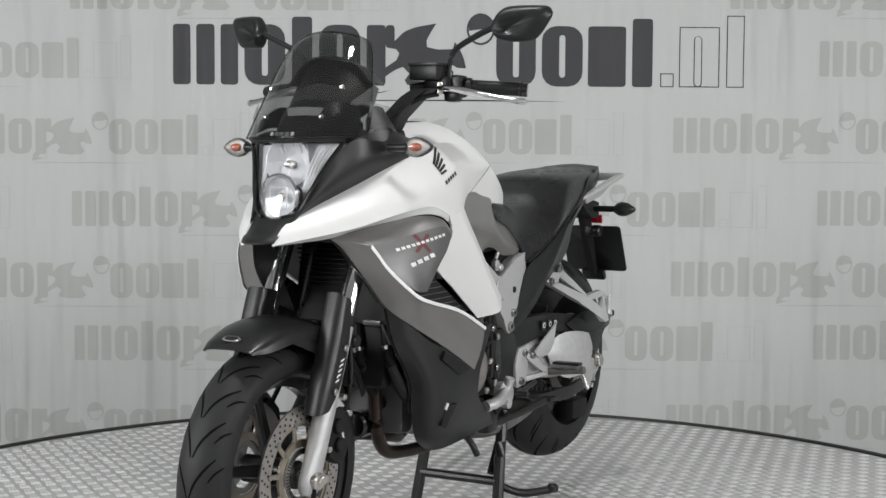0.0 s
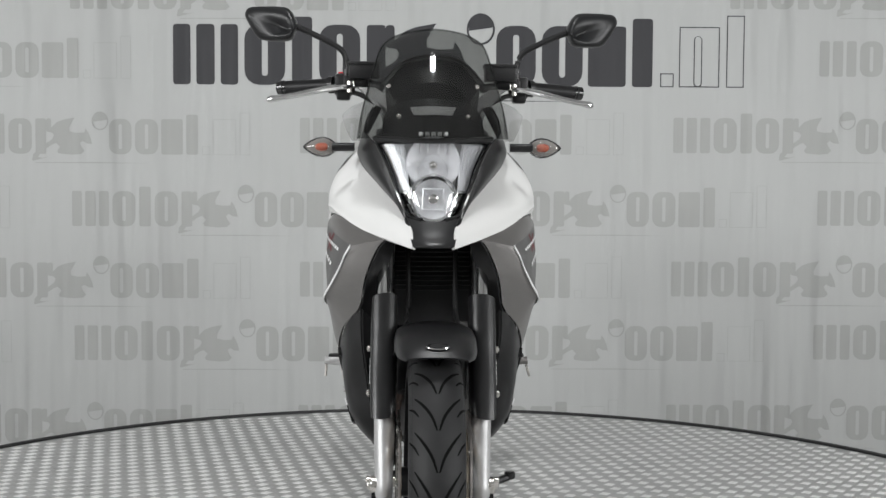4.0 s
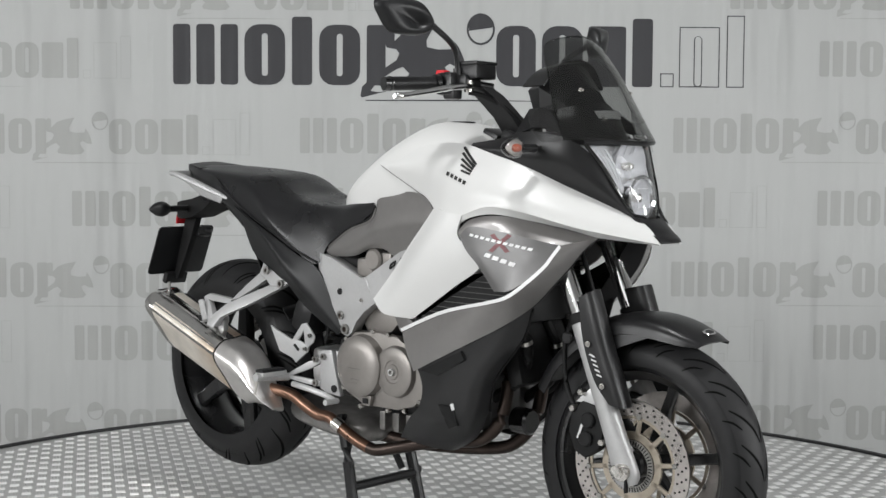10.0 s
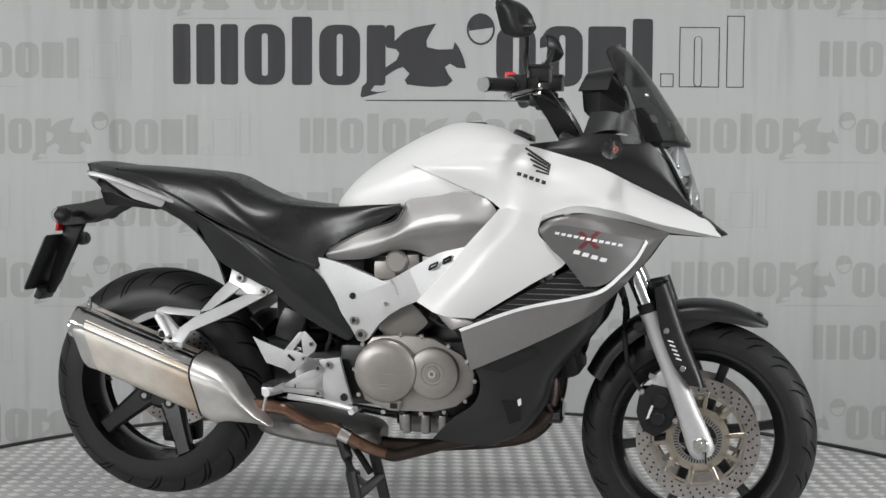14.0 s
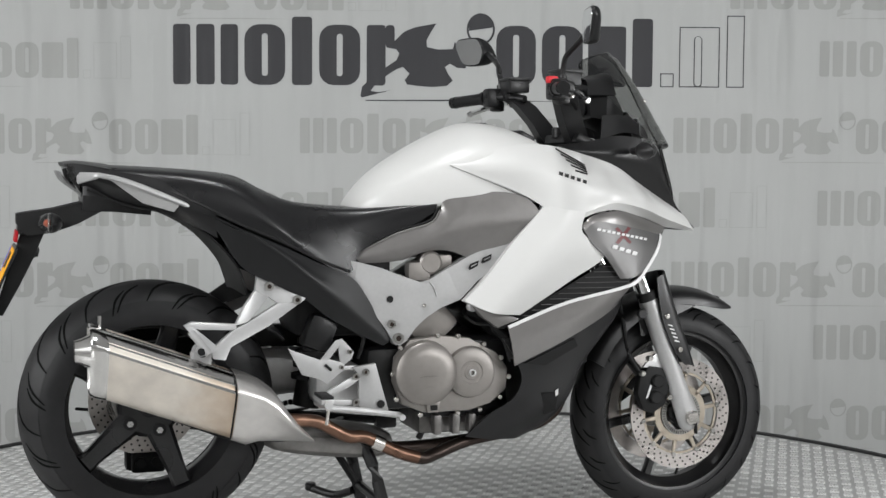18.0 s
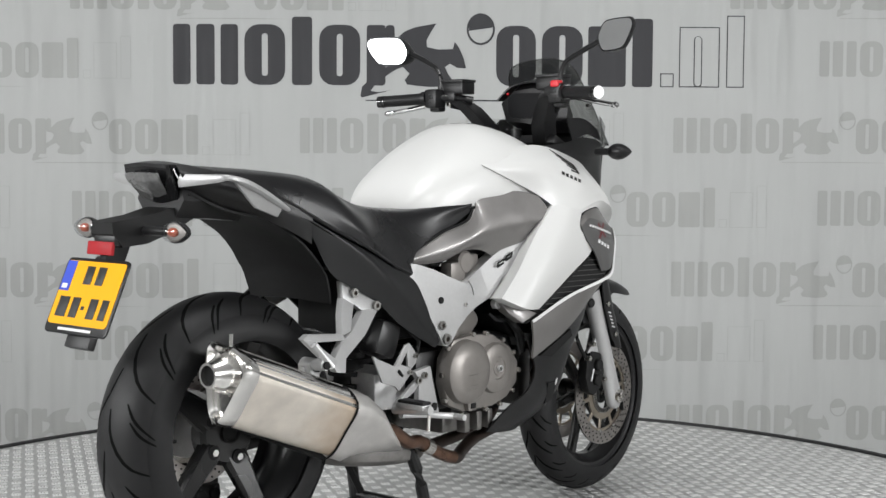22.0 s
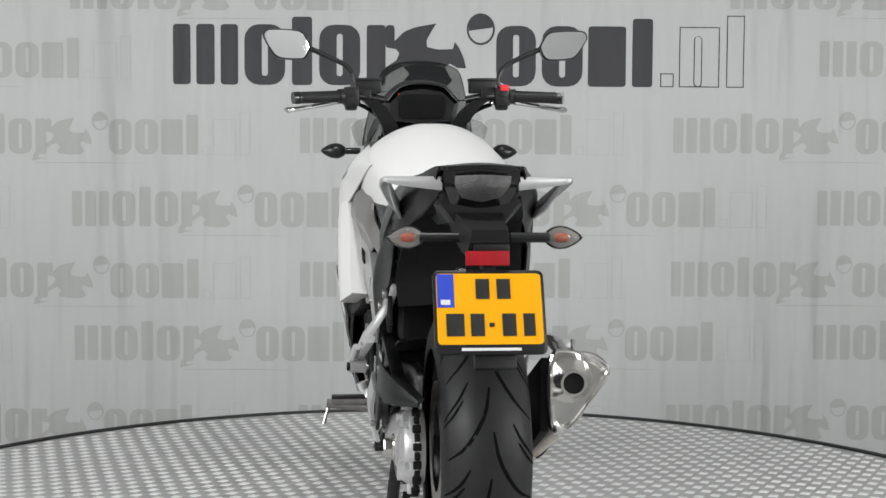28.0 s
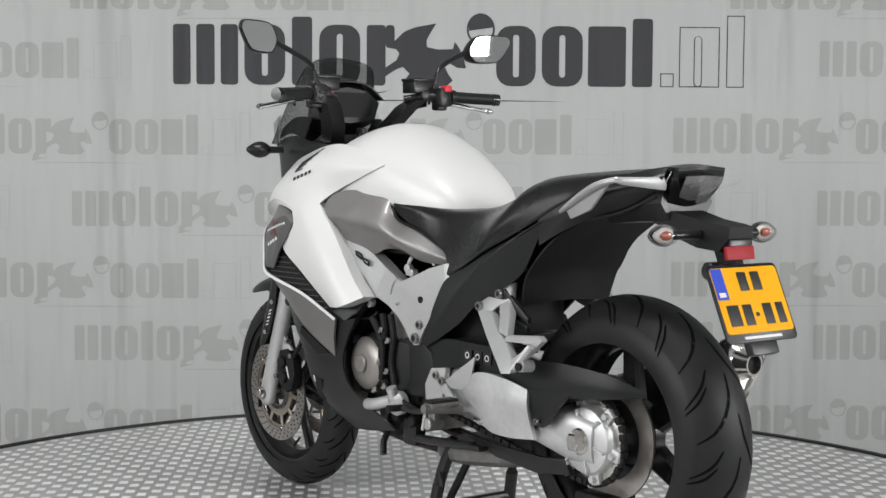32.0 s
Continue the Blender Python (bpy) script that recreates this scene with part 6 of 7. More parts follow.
# ---- centre stand ----
stand = part("centre_stand", join(*[tube([(-0.245, 0.105 * q, 0.30), (-0.205, 0.118 * q, 0.20), (-0.165, 0.130 * q, 0.03)], 0.016, 10, 8) for q in (1, -1)], tube([(-0.182, -0.122, 0.115), (-0.182, 0.122, 0.115)], 0.013, 10),
                                  *[block(-0.155, 0.135 * q, 0.012, 0.10, 0.045, 0.022, 0.006) for q in (1, -1)]), BLACK, bike, "black centre stand planted on the deck")
part("stand_pedal", join(tube([(-0.20, 0.12, 0.10), (-0.235, 0.17, 0.078), (-0.285, 0.235, 0.085)], 0.011, 10, 8), disc((-0.288, 0.24, 0.090), 0.016, 0.022, 16, "z", 0.004)), BLACK, stand)
part("stand_spring", tube([(-0.20, 0.09, 0.13), (-0.29, 0.085, 0.27)], 0.010, 8), DEEP, stand)
part("side_stand", join(tube([(-0.11, 0.135, 0.285), (-0.25, 0.155, 0.300), (-0.40, 0.165, 0.315)], 0.011, 10, 8), block(-0.105, 0.13, 0.30, 0.06, 0.035, 0.07, 0.01), block(-0.415, 0.168, 0.315, 0.05, 0.03, 0.012, 0.004)), BLACK, bike, "black folded side stand")
part("drain_tube", tube([(0.02, 0.10, 0.300), (0.015, 0.14, 0.265), (0.0, 0.155, 0.225)], 0.009, 10, 8), BLACK, bike, "short black drain tube")


# ---- front fork, fender, brakes ----
for s in (1, -1):
    y = -0.106 * s
    B, T = Vector((0.700, y, 0.285)), Vector((0.565, y, 0.632))
    d = (T - B).normalized()
    leg = part("fork_leg", loft([[B + d * h + Vector((math.cos(a) * rx, math.sin(a) * ry, math.cos(a) * rx * 0.38)) for a in [2 * math.pi * k / 20 for k in range(20)]]
                                 for h, rx, ry in ((-0.028, 0.018, 0.014), (-0.01, 0.030, 0.020), (0.03, 0.030, 0.020), (0.10, 0.026, 0.022), (0.22, 0.024, 0.024), (0.372, 0.025, 0.025))], nlong=16), ALU, bike, "silver lower fork leg", STEER)
    part("axle_clamp", join(disc((0.700, y - 0.020 * s, 0.292), 0.020, 0.02, 20, bev=0.004), disc((0.700, y - 0.031 * s, 0.292), 0.009, 0.008, 6, bev=0.001)), STEEL, leg, "", STEER)
    part("clamp_slot", block(0.712, y - 0.020 * s, 0.262, 0.004, 0.012, 0.03), DEEP, leg, "", STEER)
    up = Vector((0.395, y, 1.02))
    part("fork_tube", tube([T - d * 0.01, up], 0.0215, 18), CHROME, bike, "chromed fork tube", STEER)
    part("dust_seal", tube([T - d * 0.012, T + d * 0.012], 0.027, 18), DEEP, leg, "", STEER)
    # black guard in front of the leg
    g = part("fork_guard", shell([[(0.560, y + 0.026 * s, 0.690), (0.585, y + 0.026 * s, 0.62), (0.605, y + 0.026 * s, 0.56), (0.632, y + 0.026 * s, 0.495), (0.660, y + 0.024 * s, 0.445)],
                                  [(0.604, y + 0.020 * s, 0.700), (0.628, y + 0.020 * s, 0.63), (0.648, y + 0.020 * s, 0.57), (0.676, y + 0.020 * s, 0.50), (0.700, y + 0.018 * s, 0.442)],
                                  [(0.612, y - 0.008 * s, 0.702), (0.637, y - 0.008 * s, 0.63), (0.657, y - 0.008 * s, 0.57), (0.685, y - 0.008 * s, 0.50), (0.708, y - 0.008 * s, 0.438)],
                                  [(0.604, y - 0.028 * s, 0.694), (0.626, y - 0.030 * s, 0.625), (0.646, y - 0.030 * s, 0.565), (0.675, y - 0.030 * s, 0.495), (0.698, y - 0.028 * s, 0.438)],
                                  [(0.580, y - 0.031 * s, 0.682), (0.588, y - 0.033 * s, 0.62), (0.600, y - 0.033 * s, 0.565), (0.630, y - 0.033 * s, 0.492), (0.668, y - 0.030 * s, 0.443)]], 16, 18, 0.004), BLACK, bike, "satin black fork guard", STEER)
    for p in ((0.611, 0.578), (0.652, 0.485)):
        part("guard_bolt", join(disc((p[0], y - 0.036 * s, p[1]), 0.0075, 0.006, 14, bev=0.001), disc((p[0], y - 0.040 * s, p[1]), 0.004, 0.002, 6)), STEEL, g, "bright guard bolt", STEER)
    for k in range(5):
        part("guard_mark", slab([(0.614 + 0.0052 * k, y - 0.0345 * s, 0.556 - 0.011 * k), (0.628 + 0.0052 * k, y - 0.0345 * s, 0.552 - 0.011 * k), (0.629 + 0.0052 * k, y - 0.0345 * s, 0.548 - 0.011 * k), (0.615 + 0.0052 * k, y - 0.0345 * s, 0.552 - 0.011 * k)], 0.001), PALE, g, "", STEER)
    # brake caliper behind the leg
    c = part("front_caliper", join(plate([(0.545, 0.375), (0.575, 0.405), (0.625, 0.395), (0.640, 0.345), (0.625, 0.295), (0.585, 0.27), (0.555, 0.285), (0.538, 0.33)], y + 0.026 * s, y - 0.006 * s, 0.008),
                                   disc((0.598, y - 0.010 * s, 0.362), 0.018, 0.016, 20, bev=0.003), disc((0.592, y - 0.010 * s, 0.318), 0.018, 0.016, 20, bev=0.003)), DEEP, bike, "black front brake caliper", STEER @ pose(0, 0, 0.035))
    part("caliper_mark", slab([(0.563, y - 0.0075 * s, 0.315), (0.570, y - 0.0075 * s, 0.318), (0.582, y - 0.0075 * s, 0.350), (0.576, y - 0.0075 * s, 0.352)], 0.001), PALE, c, "", STEER @ pose(0, 0, 0.035))
    for p in ((0.552, 0.385), (0.575, 0.425), (0.635, 0.315)):
        part("caliper_bolt", disc((p[0], y - 0.004 * s, p[1]), 0.008, 0.02, 6, bev=0.001), STEEL, c, "", STEER @ pose(0, 0, 0.035))
    part("caliper_bracket", slab([(0.555, y, 0.40), (0.60, y, 0.44), (0.64, y, 0.40), (0.62, y, 0.38), (0.58, y, 0.40)], 0.008, 0.001), CAST, c, "", STEER @ pose(0, 0, 0.035))
    part("brake_hose", tube([(0.565, y, 0.40), (0.52, y + 0.01 * s, 0.47), (0.505, y + 0.02 * s, 0.56), (0.50, y + 0.05 * s, 0.64), (0.44, y + 0.05 * s, 0.80)], 0.006, 8, 24), DEEP, bike, "", STEER)
    part("fork_clip", disc((0.542, y - 0.02 * s, 0.585), 0.014, 0.012, 16, bev=0.003), BLACK, leg, "", STEER)

fend_rows = []
for y, k in ((-0.088, -0.046), (-0.080, -0.018), (-0.044, -0.003), (0, 0.001), (0.044, -0.003), (0.080, -0.018), (0.088, -0.046)):
    line = []
    for a, r in ((60, 0.342), (66, 0.347), (77, 0.351), (90, 0.351), (105, 0.348), (120, 0.343), (136, 0.336), (150, 0.328)):
        kk, yy = (k * 0.25, y * 0.74) if a == 60 else (k * 0.7, y * 0.90) if a == 66 else (k, y)
        line.append((FW.x + (r + kk) * math.cos(radians(a)), yy, FW.z + (r + kk) * math.sin(radians(a))))
    fend_rows.append(line)
fender = part("front_fender", shell(fend_rows, 30, 20, 0.004), BLACK, bike, "satin black front fender", STEER)
for s in (1, -1):
    part("fender_ear", shell([[(0.555, -0.080 * s, 0.570), (0.60, -0.084 * s, 0.605), (0.66, -0.082 * s, 0.612), (0.74, -0.080 * s, 0.600)], [(0.56, -0.088 * s, 0.52), (0.61, -0.092 * s, 0.53), (0.65, -0.090 * s, 0.565), (0.70, -0.084 * s, 0.585)]], 12, 5, 0.004), BLACK, fender, "", STEER)
    part("fender_bolt", disc((0.628, -0.090 * s, 0.592), 0.007, 0.008, 12, bev=0.002), STEEL, fender, "", STEER)
part("fender_badge", lathe([(0, -0.002), (0.017, -0.002), (0.019, 0.0), (0.017, 0.002), (0, 0.002)], (0, 0, 0), 28, "z"), CHROME, fender, "small oval chrome badge",
     STEER @ pose(0.843, 0, 0.6135, 0, 27, 0) @ Matrix.Diagonal((0.55, 1.3, 1, 1)))
part("badge_field", disc((0, 0, 0), 0.013, 0.0052, 24, "z"), BLACK, fender, "", STEER @ pose(0.843, 0, 0.6135, 0, 27, 0) @ Matrix.Diagonal((0.55, 1.3, 1, 1)))
part("lower_yoke", block(0.475, 0, 0.83, 0.07, 0.27, 0.035, 0.012, Matrix.Rotation(0.4, 4, "Y")), BLACK, bike, "black fork yoke", STEER)
part("top_yoke", block(0.375, 0, 1.045, 0.08, 0.27, 0.03, 0.012, Matrix.Rotation(0.4, 4, "Y")), BLACK, bike, "black top yoke", STEER)

# ---- handlebar and controls ----
for s in (1, -1):
    part("bar_riser", loft([[Vector((x + ax, -s * (y + by), z)) for ax, by in ((-0.028, -0.022), (0.028, -0.022), (0.028, 0.022), (-0.028, 0.022))] for x, y, z in ((0.365, 0.085, 1.045), (0.335, 0.100, 1.10), (0.305, 0.135, 1.150), (0.290, 0.160, 1.170))]), BLACK, bike, "black handlebar riser", BARS)
    bar = part("handlebar", tube([(0.300, -s * 0.120, 1.172), (0.270, -s * 0.170, 1.180), (0.232, -s * 0.235, 1.179), (0.188, -s * 0.362, 1.172)], 0.011, 12, 14), BLACK, bike, "black handlebar", BARS)
    G0, G1 = Vector((0.230, -s * 0.245, 1.1785)), Vector((0.190, -s * 0.358, 1.1725))
    part("grip", tube([G0, G1], 0.0165, 16, 6), RUBBER, bar, "black rubber grip", BARS)
    gd = (G1 - G0).normalized()
    part("grip_collar", tube([G0 - gd * 0.006, G0 + gd * 0.006], 0.021, 16), BLACK, bar, "", BARS)
    part("bar_end", tube([G1, G1 + gd * 0.022], 0.017, 16), GLOSS, bar, "", BARS)
    part("bar_cap", tube([G1 + gd * 0.005, G1 + gd * 0.009], 0.0178, 16), MATTE, bar, "", BARS)
    sw = part("switch_housing", join(block(0.243, -s * 0.215, 1.178, 0.05, 0.045, 0.055, 0.010), block(0.255, -s * 0.215, 1.155, 0.035, 0.035, 0.03, 0.008)), BLACK, bike, "black switch housing", BARS)
    part("switch_button", block(0.222, -s * 0.212, 1.183, 0.012, 0.02, 0.012, 0.003), MATTE, sw, "", BARS)
    part("switch_button", block(0.222, -s * 0.218, 1.166, 0.012, 0.014, 0.010, 0.003), MATTE, sw, "", BARS)
    if s == 1:
        part("stop_switch", block(0.226, -0.218, 1.202, 0.026, 0.024, 0.018, 0.004), REDSW, sw, "red stop switch", BARS)
    part("fluid_reservoir", join(block(0.288, -s * 0.165, 1.208, 0.06, 0.075, 0.036, 0.005), block(0.288, -s * 0.165, 1.228, 0.064, 0.079, 0.008, 0.002), block(0.275, -s * 0.185, 1.185, 0.04, 0.06, 0.03, 0.008)), BLACK, bike, "black fluid reservoir", BARS)
    lv = part("hand_lever", loft([[Vector((x, -s * y, z)) + Vector((w * math.cos(a), 0, h * math.sin(a))) for a in [2 * math.pi * k / 10 for k in range(10)]]
                                  for x, y, z, w, h in ((0.290, 0.195, 1.172, 0.012, 0.008), (0.292, 0.225, 1.170, 0.014, 0.008), (0.280, 0.270, 1.163, 0.011, 0.008), (0.262, 0.325, 1.152, 0.008, 0.007), (0.248, 0.375, 1.143, 0.007, 0.007), (0.243, 0.392, 1.141, 0.009, 0.009), (0.240, 0.402, 1.140, 0.005, 0.005))], nlong=20), CHROME, bike, "polished hand lever", BARS)
    part("lever_pivot", disc((0.290, -s * 0.197, 1.172), 0.011, 0.03, 16, "z", 0.002), STEEL, lv, "", BARS)
    part("lever_window", tube([(0.266, -s * 0.270, 1.164), (0.252, -s * 0.325, 1.153)], 0.003, 6), DEEP, lv, "", BARS)
    part("control_cable", tube([(0.285, -s * 0.19, 1.158), (0.315, -s * 0.165, 1.148), (0.35, -s * 0.115, 1.115), (0.385, -s * 0.07, 1.05), (0.40, -s * 0.05, 1.0)], 0.006, 8, 16), DEEP, bike, "", BARS)
    # mirror
    stem = part("mirror", tube([(0.262, -s * 0.205, 1.195), (0.262, -s * 0.208, 1.232), (0.264, -s * 0.222, 1.262), (0.270, -s * 0.262, 1.285), (0.272, -s * 0.318, 1.310), (0.272, -s * 0.346, 1.320)], 0.0065, 10, 24, 0.008), BLACK, bike, "black rear-view mirror on a bent stem", BARS)
    part("stem_foot", tube([(0.262, -s * 0.205, 1.190), (0.262, -s * 0.206, 1.215)], 0.011, 12), BLACK, stem, "", BARS)
    out = [(0.324, 1.320), (0.350, 1.3655), (0.452, 1.366), (0.462, 1.344), (0.424, 1.282), (0.342, 1.279)]
    for cut in (0.16, 0.25):
        out = [(a[0] + (b[0] - a[0]) * k, a[1] + (b[1] - a[1]) * k) for a, b in zip(out, out[1:] + out[:1]) for k in (cut, 1 - cut)]
    rings = []
    for dx, k in ((0.0, 0.97), (0.004, 1.0), (0.013, 0.985), (0.024, 0.92), (0.034, 0.79), (0.041, 0.60), (0.045, 0.36), (0.046, 0.12)):
        rings.append([Vector((0.240 + dx + (0.39 - y) * 0.26 + (z - 1.325) * -0.02, -s * (0.386 - (1 - k) * 0.045 + (y - 0.386) * k), 1.326 - (1 - k) * 0.022 + (z - 1.326) * k)) for y, z in out])
    part("mirror_shell", loft(rings), MATTE, stem, "black mirror housing", BARS, 75)
    gl = [Vector((0.2385 + (0.39 - y) * 0.26 + (z - 1.325) * -0.02, -s * (0.386 + (y - 0.386) * 0.93), 1.326 + (z - 1.326) * 0.90)) for y, z in out]
    part("mirror_glass", loft([gl, [p + Vector((0.003, 0, 0)) for p in gl]]), MIRROR, stem, "silvered mirror glass", BARS)

# ---- dashboard ----
dash = part("dashboard", loft([[Vector((x, y, z)) for x, y, z in ring] for ring in (
    [(0.405, -0.085, 1.115), (0.395, -0.095, 1.165), (0.410, -0.06, 1.200), (0.415, 0, 1.208), (0.410, 0.06, 1.200), (0.395, 0.095, 1.165), (0.405, 0.085, 1.115), (0.41, 0, 1.105)],
    [(0.44, -0.105, 1.11), (0.44, -0.110, 1.17), (0.45, -0.065, 1.222), (0.452, 0, 1.232), (0.45, 0.065, 1.222), (0.44, 0.110, 1.17), (0.44, 0.105, 1.11), (0.44, 0, 1.10)],
    [(0.50, -0.08, 1.08), (0.50, -0.085, 1.13), (0.50, -0.05, 1.165), (0.50, 0, 1.175), (0.50, 0.05, 1.165), (0.50, 0.085, 1.13), (0.50, 0.08, 1.08), (0.50, 0, 1.08)])]), BLACK, bike, "black instrument cluster")
part("display", loft([[Vector((x - 0.44 * (z - 1.155) * 0.2 - abs(y) * 0.02, y, z)) for y, z in rounded(-0.068, 0.068, 1.122, 1.192, 0.02)] for x in (0.394, 0.399)]), DISPLAY, dash, "dark matt display")
part("dash_hood", shell([[(0.385, -0.105, 1.175), (0.40, -0.065, 1.215), (0.405, 0, 1.226), (0.40, 0.065, 1.215), (0.385, 0.105, 1.175)], [(0.46, -0.12, 1.175), (0.47, -0.07, 1.225), (0.475, 0, 1.240), (0.47, 0.07, 1.225), (0.46, 0.12, 1.175)]], 18, 5, 0.004), BLACK, dash)
part("warning_light", disc((0.393, 0.070, 1.192), 0.003, 0.004, 10, "x"), REDSW, dash)
part("key_switch", disc((0.345, 0, 1.075), 0.016, 0.03, 20, "z", 0.003), BLACK, dash)

# ---- indicators ----
def half_drop(scale, a0, a1, seg=18, thick=0.0):
    """Half of a pointed drop that lies along y; the open side is the plane x = 0."""
    bm = bmesh.new()
    prof = [(0.004, 0.0), (0.012, 0.003), (0.019, 0.014), (0.0215, 0.026), (0.0195, 0.040), (0.013, 0.054), (0.006, 0.064), (0.0008, 0.068)]
    rows = []
    for r, h in prof:
        rows.append([bm.verts.new((r * scale * 1.15 * math.cos(radians(a0 + (a1 - a0) * k / seg)), 0.028 + (h - 0.028) * scale, r * scale * math.sin(radians(a0 + (a1 - a0) * k / seg)))) for k in range(seg + 1)])
    for p, q in zip(rows, rows[1:]):
        for k in range(seg):
            bm.faces.new((p[k], p[k + 1], q[k + 1], q[k]))
    if thick:
        for k in range(len(rows) - 1):
            bm.faces.new((rows[k][0], rows[k + 1][0], rows[k + 1][-1], rows[k][-1]))
        bm.faces.new([v for v in rows[0]])
    return bm


def indicator(name, s, x, y, z, facing, label, y_in):
    st = part(name, tube([(x, -s * y_in, z), (x, -s * (y + 0.006), z)], 0.010, 12), BLACK, bike, label)
    m = pose(x, -s * y, z) @ Matrix.Diagonal((facing, -s, 1, 1))
    part("indicator_body", half_drop(1.1, 91, 269, thick=1), BLACK, st, "", m)
    part("indicator_reflector", half_drop(0.94, -88, 88, 10, 1), ENGINE, st, "", m @ pose(0.004, 0, 0) @ Matrix.Diagonal((0.12, 1, 1, 1)))
    part("indicator_bulb", lathe([(0, 0.015), (0.006, 0.016), (0.0095, 0.022), (0.0095, 0.034), (0.006, 0.042), (0, 0.045)], (0.006, 0, 0), 18), AMBER, st, "amber bulb", m)
    part("indicator_lens", half_drop(1.1, -90, 90), LENS, st, "clear lens", m)


for s in (1, -1):
    indicator("front_indicator", s, 0.484, 0.224, 1.026, 1, "front indicator with an amber bulb behind a clear lens", 0.178)
    indicator("rear_indicator", s, -1.0, 0.122, 0.846, -1, "rear indicator with an amber bulb behind a clear lens", 0.050)

# ---- rear carrier and number plate ----
holder = part("plate_carrier", join(loft([[Vector((x, y, z)) for y, z in ((-w, z0), (w, z0), (w * 0.9, z1), (-w * 0.9, z1))] for x, z0, z1, w in ((-0.86, 0.878, 0.905, 0.06), (-0.93, 0.840, 0.890, 0.052), (-0.99, 0.818, 0.876, 0.045), (-1.05, 0.812, 0.868, 0.042), (-1.072, 0.840, 0.864, 0.038))]),
                                    slab([(-1.005, 0.012, 0.820), (-1.062, 0.012, 0.815), (-1.125, 0.012, 0.622), (-1.105, 0.012, 0.618), (-1.065, 0.012, 0.69), (-1.035, 0.012, 0.75)], 0.024, 0.003)), DEEP, bike, "black number plate carrier")
part("plate_lamp", block(-1.055, -0.004, 0.826, 0.03, 0.07, 0.022, 0.004), BLACK, holder)
part("reflector", block(0, 0, 0, 0.008, 0.084, 0.028, 0.002, Matrix.Rotation(0.15, 4, "Y")), RED, holder, "red reflector", pose(-1.072, 0.004, 0.810))
part("carrier_boss", join(disc((-1.035, 0.045, 0.772), 0.019, 0.030, 20, bev=0.004), block(-1.035, 0.022, 0.772, 0.03, 0.03, 0.03, 0.004)), BLACK, holder)
part("carrier_foot", block(-1.128, -0.004, 0.622, 0.02, 0.08, 0.035, 0.004, Matrix.Rotation(0.38, 4, "Y")), BLACK, holder)
PM = pose(-1.1065, 0.004, 0.7105, 0, 24, 0)
rim = rounded(-0.106, 0.106, -0.083, 0.083, 0.012)
frame_ = part("number_plate", loft([[Vector((x, y * k, z * k)) for y, z in rim] for x, k in ((0.003, 0.985), (0.002, 1.0), (-0.002, 1.0), (-0.003, 0.985))]), MATTE, bike, "yellow number plate in a black frame", PM)
sheet = rounded(-0.100, 0.100, -0.064, 0.076, 0.008)
part("plate_sheet", loft([[Vector((x, y, z)) for y, z in sheet] for x in (-0.002, -0.0042)]), YELLOW, frame_, "yellow plate", PM)
part("plate_band", block(-0.0046, 0.0825, 0.0415, 0.0012, 0.032, 0.066), BLUE, frame_, "blue band", PM)
part("band_mark", block(-0.0054, 0.083, 0.0185, 0.001, 0.018, 0.010), PALE, frame_, "", PM)
for y, z, w, h in ((0.012, 0.045, 0.026, 0.040), (-0.028, 0.045, 0.026, 0.040), (0.066, -0.026, 0.034, 0.044), (0.024, -0.026, 0.026, 0.044), (-0.003, -0.026, 0.010, 0.008), (-0.036, -0.026, 0.026, 0.044), (-0.074, -0.026, 0.022, 0.044)):
    part("plate_bar", block(-0.0050, y, z, 0.0012, w, h, 0.0004), INK, frame_, "", PM)
part("frame_bar", block(-0.0042, 0, -0.0735, 0.0012, 0.112, 0.0055), PALE, frame_, "", PM)

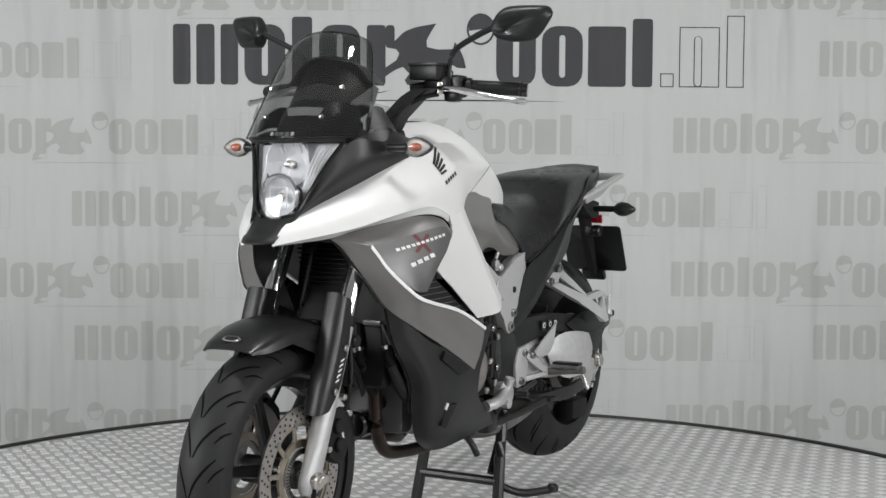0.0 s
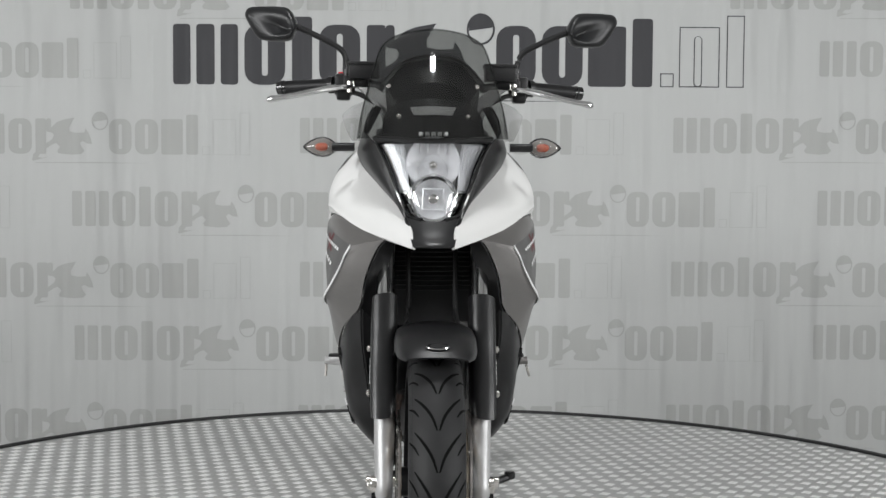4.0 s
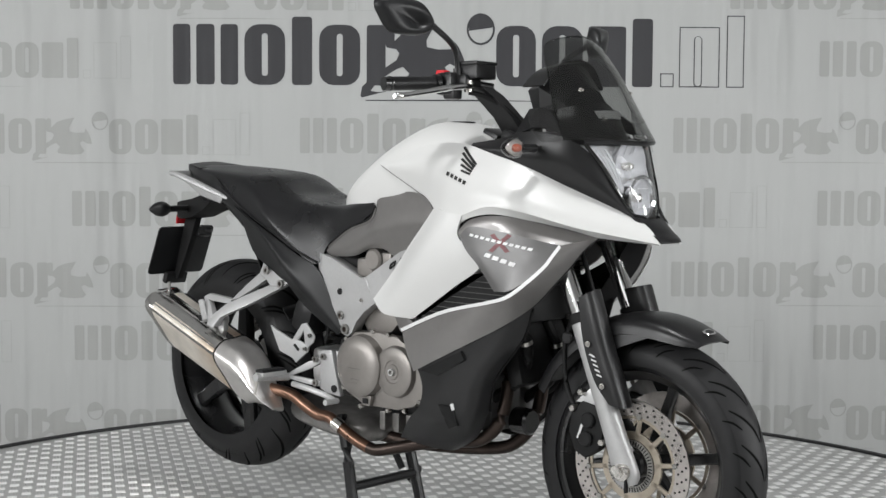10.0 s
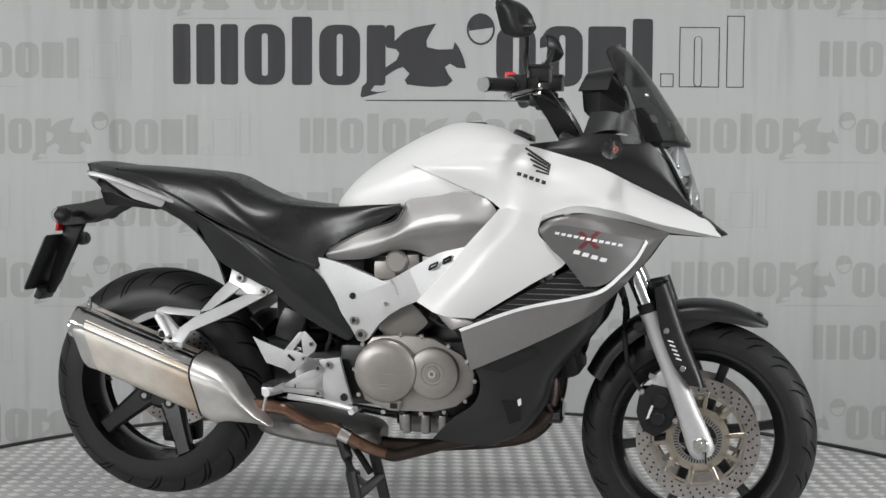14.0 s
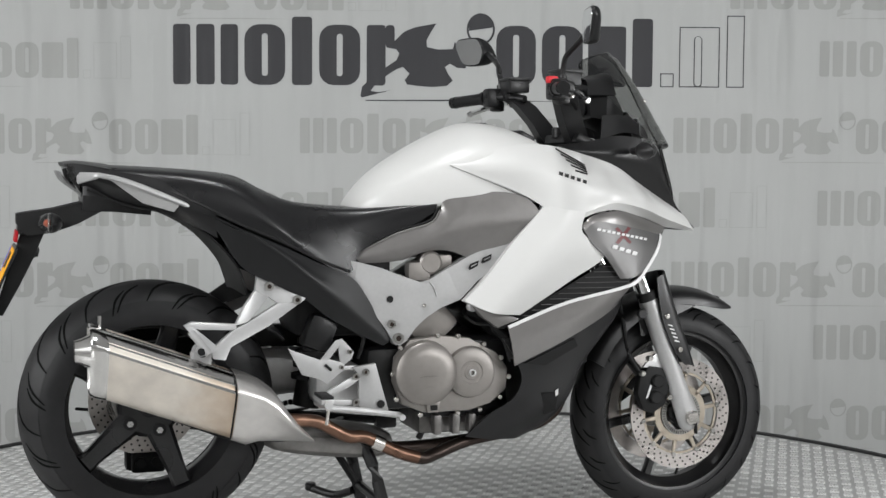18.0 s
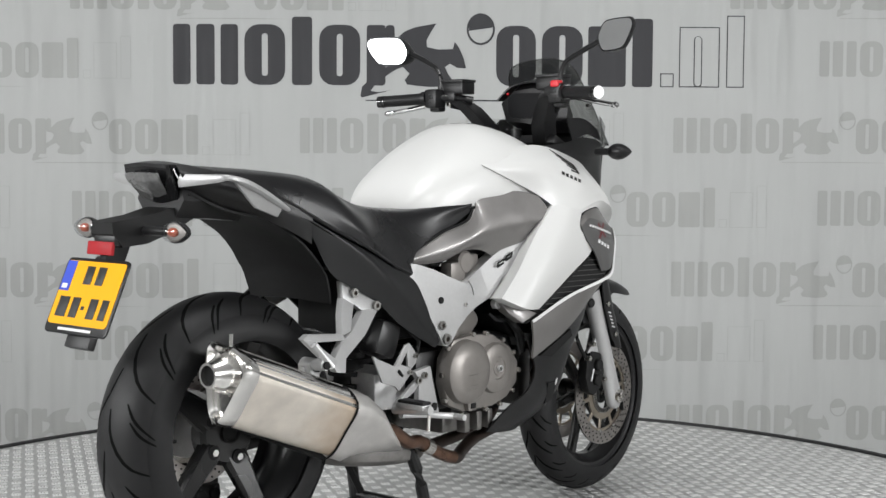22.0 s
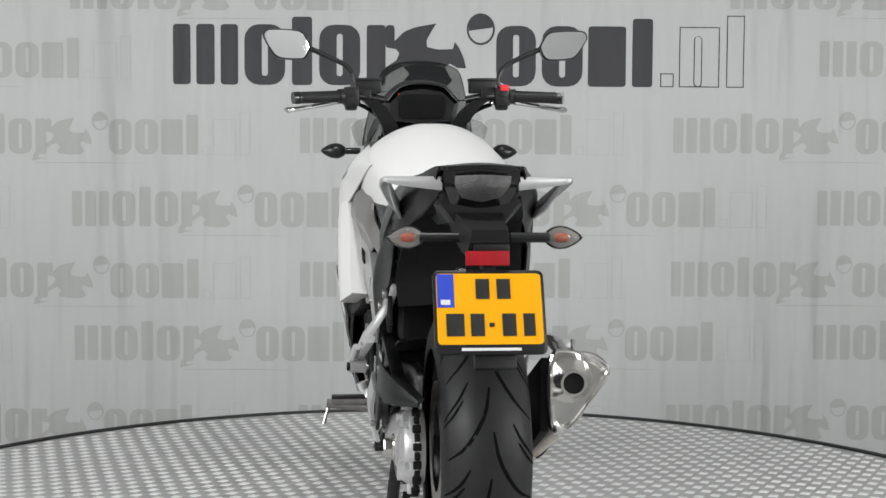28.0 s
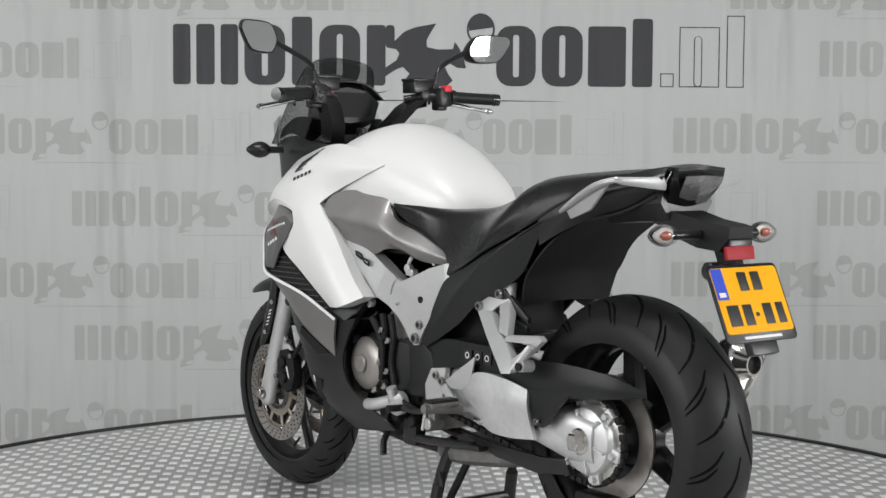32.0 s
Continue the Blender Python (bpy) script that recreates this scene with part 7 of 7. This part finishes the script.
# ---- marks on the fairing, as plain bars ----
def on_panel(name, ob, material, c, du, dv, s, lift=0.0012):
    """A thin bar laid on the outside of a panel round c=(x, z), along du and dv."""
    tree = BVHTree.FromPolygons([v.co[:] for v in ob.data.vertices], [p.vertices[:] for p in ob.data.polygons])
    bm = bmesh.new()
    grid = []
    for i in range(5):
        row = []
        for b in (-1, 1):
            a = i / 2 - 1
            x, z = c[0] + a * du[0] + b * dv[0], c[1] + a * du[1] + b * dv[1]
            hit = tree.ray_cast(Vector((x, -s, z)), Vector((0, s, 0)))[0]
            if hit is None:
                bm.free()
                return None
            row.append(bm.verts.new((x, hit.y - s * lift, z)))
        grid.append(row)
    for r, q in zip(grid, grid[1:]):
        bm.faces.new((r[0], r[1], q[1], q[0]))
    return part(name, bm, material, ob)


for s, fair, badge in zip((1, -1), FAIRINGS, BADGES):
    for k in range(11):
        u = k / 10
        on_panel("badge_bar", badge, PALE, (0.354 + 0.150 * u, 0.8225 - 0.028 * u), (0.0052, -0.0009), (0.0016, 0.0030), s, 0.0016)
    for k in range(4):
        on_panel("badge_bar", badge, PALE, (0.402 + 0.021 * k, 0.777 - 0.006 * k), (0.0076, -0.0015), (0.0022, 0.0045), s, 0.0016)
    for k in (-1, 1):
        on_panel("badge_slash", badge, REDINK, (0.430, 0.806), (0.022, 0.020 * k), (0.005, -0.002 * k), s, 0.0008)
    for k in range(5):
        on_panel("wing_bar", fair, INK, (0.297 + 0.0040 * k, 1.0085 - 0.0098 * k), (0.0345 - 0.0045 * k, -0.0215 + 0.0042 * k), (0.0012, 0.0022), s)
    for k in range(5):
        on_panel("name_bar", fair, INK, (0.256 + 0.0155 * k, 0.9655 - 0.0050 * k), (0.0052, -0.0016), (0.0012, 0.0044), s)


# ---- what moves ----
def motions():
    walk(turntable, [(t, pose(AXIS_X, 0, 0, 0, 0, a)) for t, a in TURN])
    walk(bike, [(t, pose(AXIS_X, 0, 0, 0, 0, a) @ pose(*BIKE_OFFSET)) for t, a in TURN])


motions()
